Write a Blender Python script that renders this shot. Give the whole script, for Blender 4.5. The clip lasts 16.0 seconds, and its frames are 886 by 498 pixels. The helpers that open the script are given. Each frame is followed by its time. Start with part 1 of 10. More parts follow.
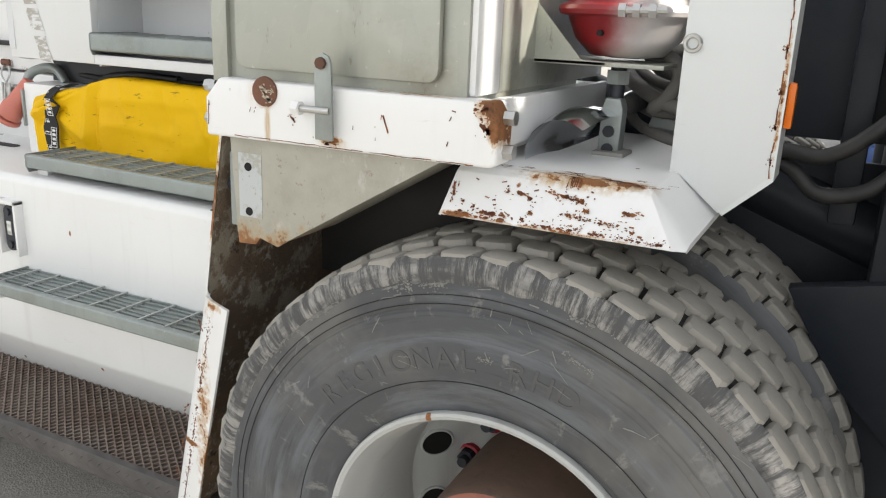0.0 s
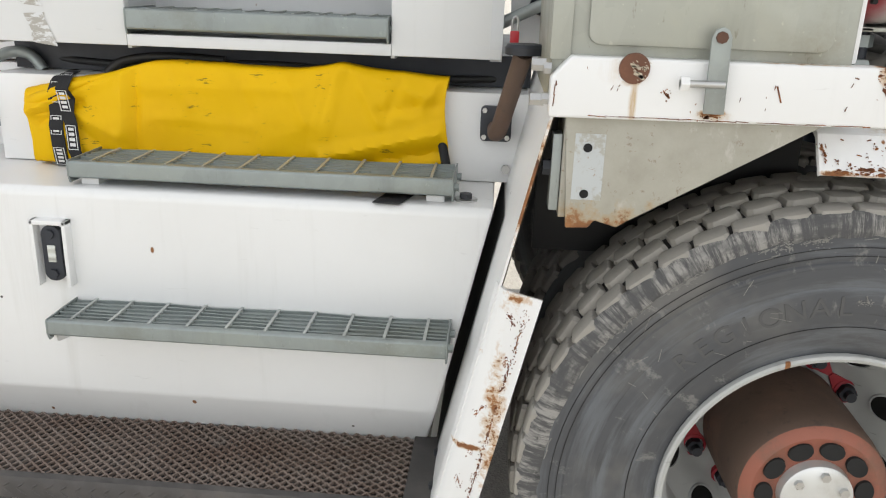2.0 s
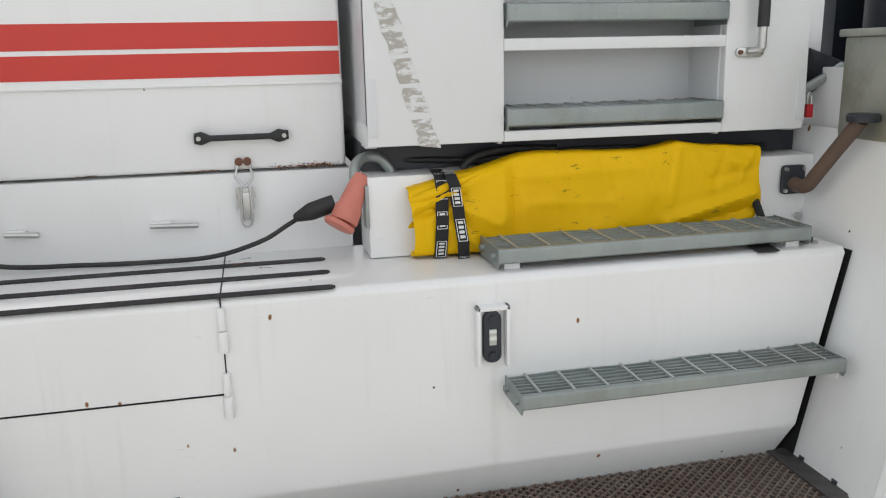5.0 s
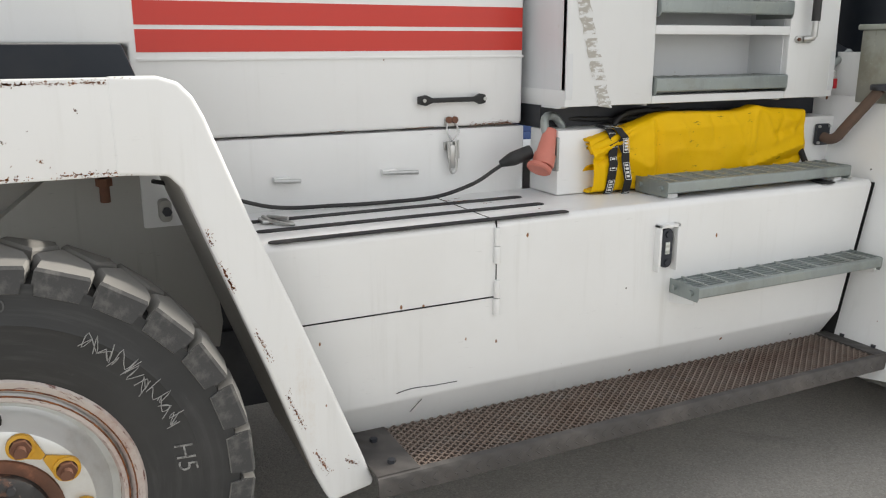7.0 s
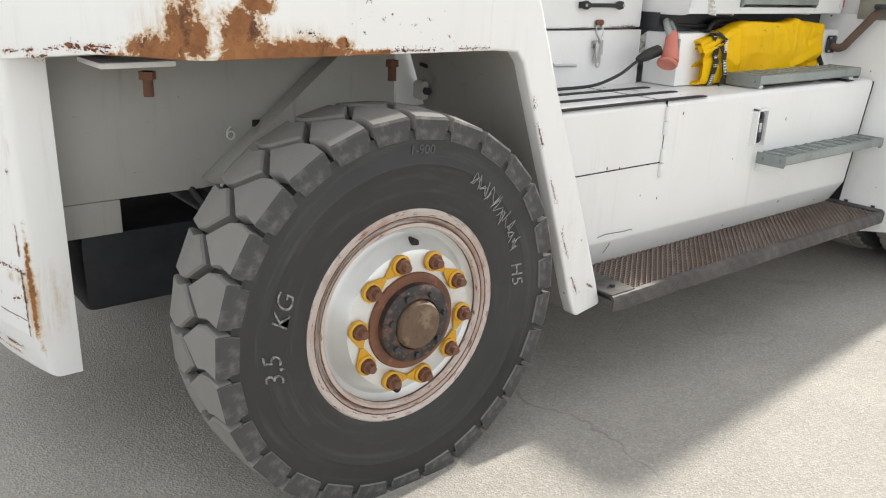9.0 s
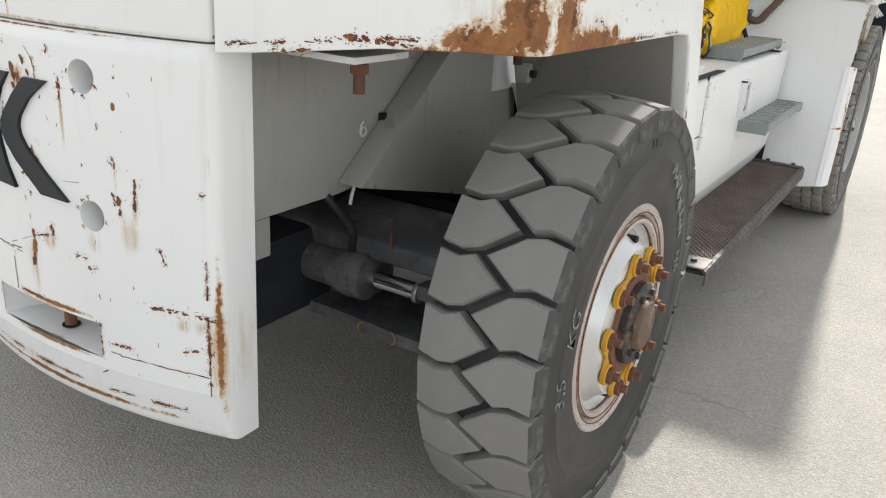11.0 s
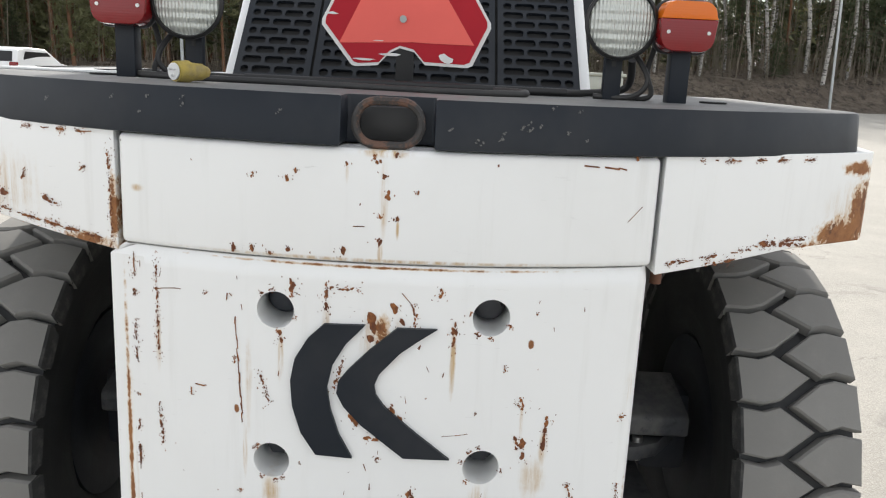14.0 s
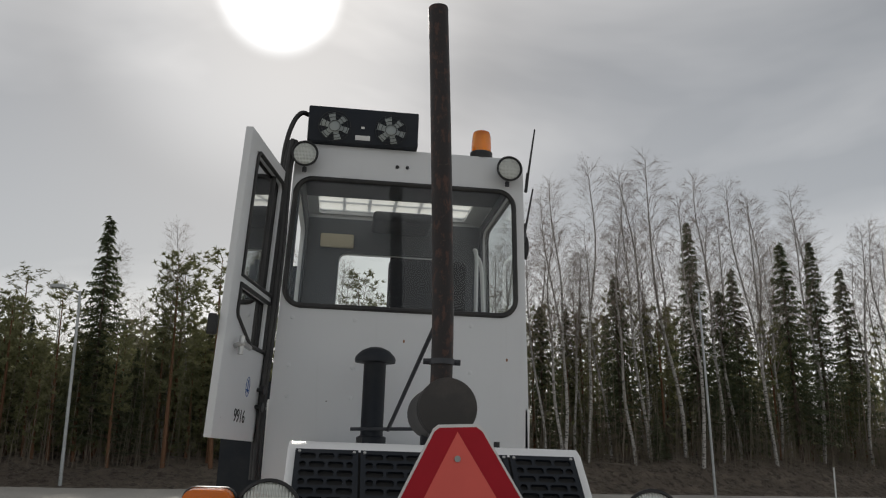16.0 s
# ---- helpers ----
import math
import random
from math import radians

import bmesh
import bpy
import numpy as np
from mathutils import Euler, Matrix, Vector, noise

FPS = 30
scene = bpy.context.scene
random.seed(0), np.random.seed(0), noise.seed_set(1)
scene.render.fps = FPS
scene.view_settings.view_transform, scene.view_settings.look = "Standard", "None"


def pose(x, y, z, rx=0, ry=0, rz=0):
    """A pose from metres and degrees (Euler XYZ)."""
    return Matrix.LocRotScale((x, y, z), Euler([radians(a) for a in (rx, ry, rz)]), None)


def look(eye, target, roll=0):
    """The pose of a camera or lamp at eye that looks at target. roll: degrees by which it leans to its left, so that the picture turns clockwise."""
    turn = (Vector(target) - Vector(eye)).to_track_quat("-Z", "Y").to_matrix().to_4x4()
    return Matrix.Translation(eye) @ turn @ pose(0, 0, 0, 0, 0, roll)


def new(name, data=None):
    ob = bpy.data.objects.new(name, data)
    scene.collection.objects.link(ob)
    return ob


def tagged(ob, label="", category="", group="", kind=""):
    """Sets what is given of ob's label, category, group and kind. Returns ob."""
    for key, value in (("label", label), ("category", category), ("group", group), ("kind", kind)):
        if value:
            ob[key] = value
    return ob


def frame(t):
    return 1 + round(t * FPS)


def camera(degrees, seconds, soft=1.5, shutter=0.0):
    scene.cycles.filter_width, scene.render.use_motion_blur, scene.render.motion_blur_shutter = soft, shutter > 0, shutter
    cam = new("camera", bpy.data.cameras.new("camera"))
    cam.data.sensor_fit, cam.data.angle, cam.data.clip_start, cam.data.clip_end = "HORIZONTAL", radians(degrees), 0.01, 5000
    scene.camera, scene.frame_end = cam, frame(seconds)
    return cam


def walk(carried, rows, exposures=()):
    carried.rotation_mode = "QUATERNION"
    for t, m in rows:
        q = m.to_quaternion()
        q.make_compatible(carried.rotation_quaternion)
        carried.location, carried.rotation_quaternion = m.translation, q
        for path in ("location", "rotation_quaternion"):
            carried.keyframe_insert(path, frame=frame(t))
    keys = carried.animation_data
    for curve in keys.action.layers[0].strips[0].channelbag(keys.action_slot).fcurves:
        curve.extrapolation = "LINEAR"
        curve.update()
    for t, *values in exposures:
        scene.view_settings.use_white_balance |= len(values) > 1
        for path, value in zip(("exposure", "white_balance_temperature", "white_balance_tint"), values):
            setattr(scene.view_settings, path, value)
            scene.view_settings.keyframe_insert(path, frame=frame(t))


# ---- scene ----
cam = camera(57.4, 16.0, 1.15)
PATH = [
    (0, (3.926, -2.254, 1.436), (3.061, -0.541, 0.872), 2.3),
    (0.5, (3.665, -2.306, 1.402), (2.992, -0.536, 0.76), 2.5),
    (1, (3.387, -2.404, 1.41), (2.929, -0.578, 0.735), 2.3),
    (1.5, (3.104, -2.434, 1.419), (2.838, -0.574, 0.734), 2.1),
    (2, (2.876, -2.52, 1.419), (2.758, -0.624, 0.794), 2.0),
    (2.5, (2.602, -2.678, 1.452), (2.602, -0.76, 0.885), 1.6),
    (3, (2.339, -2.737, 1.458), (2.442, -0.805, 0.95), 1.0),
    (3.5, (2.095, -2.76, 1.48), (2.247, -0.823, 1.006), -0.1),
    (4, (1.806, -2.818, 1.505), (2.032, -0.89, 1.023), -0.8),
    (4.5, (1.558, -2.707, 1.475), (1.898, -0.794, 1.001), -0.8),
    (4.7, (1.501, -2.63, 1.475), (1.875, -0.722, 1.006), -1.0),
    (7, (0.181, -2.82, 1.445), (1.03, -1.076, 0.96), -0.2),
    (7.5, (-0.173, -2.845, 1.447), (0.749, -1.154, 0.912), 0.4),
    (8, (-0.5, -2.957, 1.422), (0.493, -1.322, 0.84), 1.0),
    (8.5, (-0.825, -2.897, 1.396), (0.253, -1.332, 0.771), 1.6),
    (9, (-1.16, -2.676, 1.369), (0.025, -1.197, 0.73), 1.9),
    (9.2, (-1.251, -2.58, 1.357), (-0.016, -1.146, 0.709), 2.0),
    (11.3, (-1.935, -1.45, 1.357), (-0.264, -0.604, 0.654), 4.1),
    (11.5, (-2.009, -1.312, 1.347), (-0.3, -0.552, 0.638), 4.2),
    (12, (-2.197, -0.99, 1.358), (-0.438, -0.38, 0.625), 4.0),
    (12.5, (-2.223, -0.742, 1.319), (-0.421, -0.261, 0.596), 3.6),
    (13, (-2.199, -0.502, 1.342), (-0.354, -0.17, 0.646), 3.2),
    (13.5, (-2.178, -0.226, 1.419), (-0.284, -0.107, 0.788), 3.1),
    (14, (-2.223, -0.092, 1.505), (-0.272, -0.106, 1.068), 2.8),
    (14.5, (-2.317, 0.053, 1.59), (-0.326, -0.069, 1.45), 2.2),
    (15, (-2.371, 0.166, 1.667), (-0.382, -0.007, 1.79), 1.7),
    (15.5, (-2.407, 0.284, 1.72), (-0.449, 0.069, 2.068), 1.5),
    (16, (-2.425, 0.317, 1.749), (-0.503, 0.08, 2.248), 1.8),
]
walk(cam, [(t, look(eye, target, roll)) for t, eye, target, roll in PATH],
     [(0.0, 1.36, 6500, 10), (1.5, 1.36, 6500, 10), (2.5, 1.28, 6450, 10), (3.5, 1.08, 6350, 10), (4.7, 1.02, 6350, 10), (7.0, 1.02, 6500, 10), (8.0, 1.13, 6450, 10), (9.0, 1.28, 6500, 10), (11.5, 1.15, 6350, 10), (12.3, 1.09, 6300, 10),
      (13.0, 1.2, 6250, 9), (13.5, 1.1, 6200, 9), (14.0, 1.14, 6350, 10), (14.5, 1.14, 6300, 10), (15.0, 0.92, 6350, 10), (15.5, 0.47, 6500, 10), (16.0, -0.2, 6500, 10)])
# ---------------- world, sun ----------------
SUN_EL, SUN_AZ, VEIL_AZ = radians(31.0), radians(4.6), radians(6.3)  # the veil of cloud glows a little beside the sun
world = bpy.data.worlds.new("overcast_sky")
scene.world = world
world.use_nodes = True
wn, wl = world.node_tree.nodes, world.node_tree.links
wn.clear()


def wnode(kind, **props):
    n = wn.new(kind)
    for k, v in props.items():
        if k in n.inputs:
            n.inputs[k].default_value = v
        else:
            setattr(n, k, v)
    return n


w_out = wnode("ShaderNodeOutputWorld")
w_bg = wnode("ShaderNodeBackground")
sky = wnode("ShaderNodeTexSky", sky_type="NISHITA", sun_disc=False, sun_elevation=SUN_EL, sun_rotation=radians(90.0) - SUN_AZ)
sky_bg = wnode("ShaderNodeBackground", Strength=0.10)
w_co = wnode("ShaderNodeTexCoord")
w_map = wnode("ShaderNodeMapping")
w_map.inputs["Scale"].default_value = (1.0, 1.0, 2.6)
cloud = wnode("ShaderNodeTexNoise", Scale=1.5, Detail=5.0, Roughness=0.50, Distortion=0.3)
c_ramp = wnode("ShaderNodeValToRGB")
c_ramp.color_ramp.elements[0].position, c_ramp.color_ramp.elements[0].color = 0.38, (0.52, 0.53, 0.535, 1)
c_ramp.color_ramp.elements[1].position, c_ramp.color_ramp.elements[1].color = 0.62, (0.95, 0.94, 0.92, 1)
s_dot = wnode("ShaderNodeVectorMath", operation="DOT_PRODUCT")
s_dot.inputs[1].default_value = (math.cos(SUN_EL) * math.cos(VEIL_AZ), math.cos(SUN_EL) * math.sin(VEIL_AZ), math.sin(SUN_EL))
s_glow = wnode("ShaderNodeMapRange", interpolation_type="SMOOTHERSTEP")
for k, v in (("From Min", 0.962), ("From Max", 1.0), ("To Min", 0.0), ("To Max", 0.52)):
    s_glow.inputs[k].default_value = v
s_core = wnode("ShaderNodeMapRange", interpolation_type="SMOOTHERSTEP")
for k, v in (("From Min", 0.9966), ("From Max", 0.99995), ("To Min", 0.0), ("To Max", 3.0)):
    s_core.inputs[k].default_value = v
s_sum = wnode("ShaderNodeMath", operation="ADD")
s_one = wnode("ShaderNodeMath", operation="ADD")
s_one.inputs[1].default_value = 0.76
cloud_bg = wnode("ShaderNodeBackground")
w_mix = wnode("ShaderNodeMixShader", Fac=0.86)
wl.new(w_co.outputs["Generated"], w_map.inputs["Vector"])
wl.new(w_map.outputs[0], cloud.inputs["Vector"])
wl.new(cloud.outputs["Fac"], c_ramp.inputs["Fac"])
wl.new(w_co.outputs["Generated"], s_dot.inputs[0])
wl.new(s_dot.outputs["Value"], s_glow.inputs["Value"])
wl.new(s_dot.outputs["Value"], s_core.inputs["Value"])
wl.new(s_glow.outputs[0], s_sum.inputs[0])
wl.new(s_core.outputs[0], s_sum.inputs[1])
wl.new(s_sum.outputs[0], s_one.inputs[0])
wl.new(c_ramp.outputs[0], cloud_bg.inputs["Color"])
w_sep = wnode("ShaderNodeSeparateXYZ")
w_low = wnode("ShaderNodeMapRange", interpolation_type="SMOOTHSTEP")
for k, v in (("From Min", 0.0), ("From Max", 0.75), ("To Min", 1.45), ("To Max", 0.72)):
    w_low.inputs[k].default_value = v
w_mul = wnode("ShaderNodeMath", operation="MULTIPLY")
wl.new(w_co.outputs["Generated"], w_sep.inputs[0])
wl.new(w_sep.outputs[2], w_low.inputs["Value"])
wl.new(s_one.outputs[0], w_mul.inputs[0])
wl.new(w_low.outputs[0], w_mul.inputs[1])
wl.new(w_mul.outputs[0], cloud_bg.inputs["Strength"])
wl.new(sky.outputs[0], sky_bg.inputs["Color"])
wl.new(sky_bg.outputs[0], w_mix.inputs[1])
wl.new(cloud_bg.outputs[0], w_mix.inputs[2])
wl.new(w_mix.outputs[0], w_out.inputs["Surface"])
wn.remove(w_bg)

sun = new("sun", bpy.data.lights.new("sun", "SUN"))
sun.data.energy, sun.data.angle, sun.data.color = 2.8, radians(1.6), (1.0, 0.94, 0.84)
sun.matrix_world = look((30 * math.cos(SUN_EL) * math.cos(SUN_AZ), 30 * math.cos(SUN_EL) * math.sin(SUN_AZ), 30 * math.sin(SUN_EL)), (0, 0, 0))

# ---------------- materials ----------------
RUST_A, RUST_B = (0.075, 0.026, 0.013), (0.33, 0.135, 0.045)


class Mat:
    """A small builder of node materials on object coordinates."""

    def __init__(self, name, rough=0.5, metal=0.0, color=(0.5, 0.5, 0.5)):
        self.m = bpy.data.materials.new(name)
        self.m.use_nodes = True
        self.nt = self.m.node_tree
        self.bsdf = self.nt.nodes["Principled BSDF"]
        self.bsdf.inputs["Roughness"].default_value = rough
        self.bsdf.inputs["Metallic"].default_value = metal
        self.col = self.rgb(color)
        self.rough = None
        self.co = self.nt.nodes.new("ShaderNodeTexCoord").outputs["Object"]

    def rgb(self, c):
        n = self.nt.nodes.new("ShaderNodeRGB")
        n.outputs[0].default_value = (c[0], c[1], c[2], 1)
        return n.outputs[0]

    def put(self, sock, v):
        if isinstance(v, (int, float)):
            sock.default_value = v
        else:
            self.nt.links.new(v, sock)

    def math(self, op, a, b=0.0, clamp=False):
        n = self.nt.nodes.new("ShaderNodeMath")
        n.operation, n.use_clamp = op, clamp
        self.put(n.inputs[0], a)
        self.put(n.inputs[1], b)
        return n.outputs[0]

    def scaled(self, s):
        n = self.nt.nodes.new("ShaderNodeMapping")
        n.inputs["Scale"].default_value = s
        self.nt.links.new(self.co, n.inputs["Vector"])
        return n.outputs[0]

    def noise(self, scale, detail=4.0, rough=0.55, vec=None, dist=0.0):
        n = self.nt.nodes.new("ShaderNodeTexNoise")
        n.inputs["Scale"].default_value, n.inputs["Detail"].default_value = scale, detail
        n.inputs["Roughness"].default_value, n.inputs["Distortion"].default_value = rough, dist
        self.nt.links.new(vec or self.co, n.inputs["Vector"])
        return n.outputs["Fac"]

    def cells(self, scale, vec=None, feature="F1"):
        n = self.nt.nodes.new("ShaderNodeTexVoronoi")
        n.feature = feature
        n.inputs["Scale"].default_value = scale
        self.nt.links.new(vec or self.co, n.inputs["Vector"])
        return n.outputs["Distance"], n.outputs["Color"] if feature == "F1" else None

    def step(self, v, lo, hi, to=1.0):
        n = self.nt.nodes.new("ShaderNodeMapRange")
        n.interpolation_type = "SMOOTHSTEP"
        self.put(n.inputs["Value"], v)
        for k, x in (("From Min", lo), ("From Max", hi), ("To Min", 0.0), ("To Max", to)):
            n.inputs[k].default_value = x
        return n.outputs[0]

    def mix(self, fac, a, b):
        n = self.nt.nodes.new("ShaderNodeMix")
        n.data_type = "RGBA"
        self.put(n.inputs[0], fac)
        for s, v in ((n.inputs[6], a), (n.inputs[7], b)):
            if isinstance(v, tuple):
                s.default_value = (v[0], v[1], v[2], 1)
            else:
                self.nt.links.new(v, s)
        return n.outputs[2]

    def over(self, fac, color):
        self.col = self.mix(fac, self.col, color)
        return self

    def random(self):
        return self.nt.nodes.new("ShaderNodeObjectInfo").outputs["Random"]

    def island(self):
        return self.nt.nodes.new("ShaderNodeNewGeometry").outputs["Random Per Island"]

    def bump(self, height, strength=0.3, dist=0.01):
        n = self.nt.nodes.new("ShaderNodeBump")
        n.inputs["Strength"].default_value, n.inputs["Distance"].default_value = strength, dist
        self.nt.links.new(height, n.inputs["Height"])
        old = self.bsdf.inputs["Normal"]
        if old.is_linked:
            self.nt.links.new(old.links[0].from_socket, n.inputs["Normal"])
        self.nt.links.new(n.outputs[0], old)
        return self

    def rust_color(self):
        dark = self.step(self.noise(15, 7, 0.72, dist=0.6), 0.53, 0.68, 0.85)
        return self.mix(dark, self.mix(self.step(self.noise(9, 7, 0.72), 0.36, 0.64), self.mix(self.noise(60, 5, 0.7), RUST_A, RUST_B), self.mix(self.noise(40, 4, 0.7), (0.20, 0.07, 0.02), (0.42, 0.20, 0.075))), (0.065, 0.028, 0.017))

    def done(self, **inputs):
        self.nt.links.new(self.col, self.bsdf.inputs["Base Color"])
        if self.rough is not None:
            self.nt.links.new(self.rough, self.bsdf.inputs["Roughness"])
        for k, v in inputs.items():
            self.bsdf.inputs[k.replace("_", " ")].default_value = v
        return self.m


def paint(name, base=(0.80, 0.805, 0.80), rough=0.36, spots=(), stains=(), specks=0.0, dirt=0.25):
    """Worn enamel paint. spots: rust patches (centre, radii, strength); stains: yellowish run-off in the same form."""
    b = Mat(name, rough, 0.0, base)
    low = b.noise(1.7, 5, 0.6)
    b.over(b.step(low, 0.42, 0.85, dirt), (base[0] * 0.72, base[1] * 0.70, base[2] * 0.66))
    runs = b.noise(7, 5, 0.6, b.scaled((3.0, 3.0, 0.22)))
    b.over(b.step(runs, 0.55, 0.8, dirt * 0.9), (base[0] * 0.62, base[1] * 0.60, base[2] * 0.55))
    scuff = b.noise(30, 6, 0.72, b.scaled((0.35, 0.35, 2.2)))
    b.over(b.step(scuff, 0.64, 0.74, dirt * 1.1), (base[0] * 0.45, base[1] * 0.44, base[2] * 0.42))
    dd, dc = b.cells(17.0)
    ds = b.nt.nodes.new("ShaderNodeSeparateColor")
    b.nt.links.new(dc, ds.inputs[0])
    b.over(b.math("MULTIPLY", b.step(dd, 0.075, 0.045), b.step(ds.outputs[2], 0.955, 0.96)), (0.045, 0.035, 0.03))
    rough_n = b.math("ADD", b.math("MULTIPLY", b.noise(24, 6, 0.68, dist=0.4), 0.55), b.math("MULTIPLY", b.noise(85, 6, 0.7, dist=0.6), 0.45))
    fine = b.noise(90, 3, 0.6)

    def field(group):
        total = None
        for (cx, cy, cz), (rx, ry, rz), s in group:
            n = b.nt.nodes.new("ShaderNodeMapping")
            n.vector_type = "TEXTURE"
            n.inputs["Location"].default_value = (cx, cy, cz)
            n.inputs["Scale"].default_value = (rx, ry, rz)
            b.nt.links.new(b.co, n.inputs["Vector"])
            ln = b.nt.nodes.new("ShaderNodeVectorMath")
            ln.operation = "LENGTH"
            b.nt.links.new(n.outputs[0], ln.inputs[0])
            v = b.math("MULTIPLY", b.step(ln.outputs["Value"], 1.25, 0.1), s)
            total = v if total is None else b.math("MAXIMUM", total, v)
        return total

    if stains:
        f = field(stains)
        b.over(b.math("MULTIPLY", b.math("MULTIPLY", b.step(b.math("ADD", f, b.math("MULTIPLY", rough_n, 0.6)), 0.42, 1.0), b.step(b.noise(26, 6, 0.7, b.scaled((2.2, 2.2, 0.16))), 0.36, 0.62)), 0.85), (0.47, 0.29, 0.09))
    mask = None
    if spots:
        f = field(spots)
        v = b.math("ADD", f, b.math("MULTIPLY", b.math("SUBTRACT", rough_n, 0.50), 2.9))
        edge = b.step(v, 0.08, 0.52, 0.75)
        edge = b.math("MULTIPLY", edge, b.step(f, 0.0, 0.22))
        b.over(edge, (0.50, 0.30, 0.12))
        mask = b.math("MULTIPLY", b.step(v, 0.46, 0.56), b.step(f, 0.02, 0.2))
    if specks:
        d, c = b.cells(30.0, b.scaled((1.0, 1.0, 0.6)))
        sep = b.nt.nodes.new("ShaderNodeSeparateColor")
        b.nt.links.new(c, sep.inputs[0])
        pick = b.step(sep.outputs[0], 1.0 - specks, 1.001 - specks)
        size = b.math("MULTIPLY", sep.outputs[1], 0.17)
        dot = b.step(b.math("SUBTRACT", b.math("ADD", d, b.math("MULTIPLY", fine, 0.12)), size), 0.09, 0.03)
        sp = b.math("MULTIPLY", dot, pick)
        mask = sp if mask is None else b.math("MAXIMUM", mask, sp)
    if mask is not None:
        b.over(mask, b.rust_color())
        b.rough = b.math("ADD", b.math("MULTIPLY", mask, 0.45), b.math("ADD", rough - 0.06, b.math("MULTIPLY", low, 0.12)))
        b.bump(b.math("MULTIPLY", mask, -1.0), 0.35, 0.002)
    else:
        b.rough = b.math("ADD", rough - 0.06, b.math("MULTIPLY", low, 0.12))
    b.bump(b.noise(5.5, 3), 0.06, 0.02)
    return b.done()


def plain(name, color, rough=0.5, metal=0.0, var=0.25, scale=9.0, bump=0.1, dust=0.0, gloss=0.5):
    b = Mat(name, rough, metal, color)
    n = b.noise(scale, 6, 0.6)
    b.over(b.step(n, 0.35, 0.75, var), tuple(c * 0.55 for c in color))
    if dust:
        b.over(b.step(b.noise(scale * 0.4, 5, 0.65), 0.40, 0.72, dust), (0.24, 0.22, 0.19))
    b.rough = b.math("ADD", rough - 0.08, b.math("MULTIPLY", n, 0.16), True)
    b.bump(b.noise(scale * 6, 4, 0.6), bump, 0.003)
    b.bsdf.inputs["Specular IOR Level"].default_value = gloss
    return b.done()


M_WHITE = paint("white_enamel", specks=0.05, dirt=0.22)
M_WHITE_CLEAN = paint("white_enamel_clean", specks=0.02, dirt=0.14)
M_BLACK_PAINT = plain("black_satin_paint", (0.012, 0.016, 0.023), 0.46, 0.0, 0.3, 6.0, 0.06, 0.06, 0.25)
M_BLACK = plain("black_parts", (0.012, 0.012, 0.013), 0.5, 0.0, 0.2, 9.0, 0.1)
M_DARK = plain("oily_dark_steel", (0.036, 0.040, 0.050), 0.5, 0.3, 0.5, 7.0, 0.2, 0.12)
M_RUBBER = plain("black_rubber_hose", (0.018, 0.018, 0.019), 0.55, 0.0, 0.3, 14.0, 0.15, 0.10)
M_HOSE = plain("dusty_grey_hose", (0.13, 0.125, 0.12), 0.75, 0.0, 0.5, 16.0, 0.2, 0.4)
M_STEEL = plain("bright_steel", (0.55, 0.55, 0.54), 0.3, 0.9, 0.25, 18.0, 0.08)
M_CHROME = plain("chromed_rod", (0.75, 0.77, 0.80), 0.10, 1.0, 0.1, 8.0, 0.01)
M_RED = paint("red_stripe_paint", (0.56, 0.035, 0.022), 0.35, dirt=0.1)
M_YELLOW_RUST = plain("pale_yellow_rust", (0.42, 0.27, 0.12), 0.8, 0.0, 0.4, 40.0)
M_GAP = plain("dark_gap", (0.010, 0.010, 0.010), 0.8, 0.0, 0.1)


def galvanised(name, base, grime=0.35):
    b = Mat(name, 0.42, 0.55, base)
    d, c = b.cells(26.0, b.scaled((1.0, 1.0, 0.8)))
    sep = b.nt.nodes.new("ShaderNodeSeparateColor")
    b.nt.links.new(c, sep.inputs[0])
    b.over(b.math("MULTIPLY", sep.outputs[0], 0.16), tuple(v * 0.6 for v in base))
    b.over(b.step(b.noise(4.0, 6, 0.6), 0.45, 0.8, 0.55), (base[0] * 1.25, base[1] * 1.22, base[2] * 1.05))
    b.over(b.step(b.noise(5, 5, 0.6, b.scaled((2.5, 2.5, 0.35))), 0.52, 0.78, 0.4), tuple(v * 0.55 for v in base))
    b.over(b.step(b.noise(3.4, 7, 0.68), 0.50, 0.70, grime), (base[0] * 0.62, base[1] * 0.56, base[2] * 0.45))
    b.over(b.step(b.noise(32, 7, 0.75, b.scaled((1.0, 1.0, 0.4))), 0.60, 0.70, grime), (base[0] * 0.42, base[1] * 0.36, base[2] * 0.27))
    b.over(b.step(b.noise(75, 6, 0.7), 0.62, 0.70, grime * 0.8), (base[0] * 1.5, base[1] * 1.48, base[2] * 1.4))
    b.rough = b.math("ADD", 0.34, b.math("MULTIPLY", b.noise(15, 5), 0.25))
    b.bump(b.noise(60, 4), 0.08, 0.002)
    return b.done()


# bay plates: base about half the white enamel's, with heavier dirt noise
M_BAY = paint("dusty_darker_white_bay", (0.42, 0.415, 0.39), 0.6, specks=0.02, dirt=0.7)
M_GUARD = paint("grey_mud_guard", (0.30, 0.29, 0.272), 0.8, specks=0.04, dirt=0.8)
M_GALV = galvanised("galvanised_steel", (0.33, 0.36, 0.355))
M_GALV_BOX = galvanised("weathered_zinc_sheet", (0.41, 0.42, 0.375), 0.6)
M_GRATE = galvanised("worn_galvanised_grating", (0.31, 0.345, 0.34), 0.5)
M_CROSS = galvanised("bright_cross_bars", (0.50, 0.52, 0.51), 0.3)

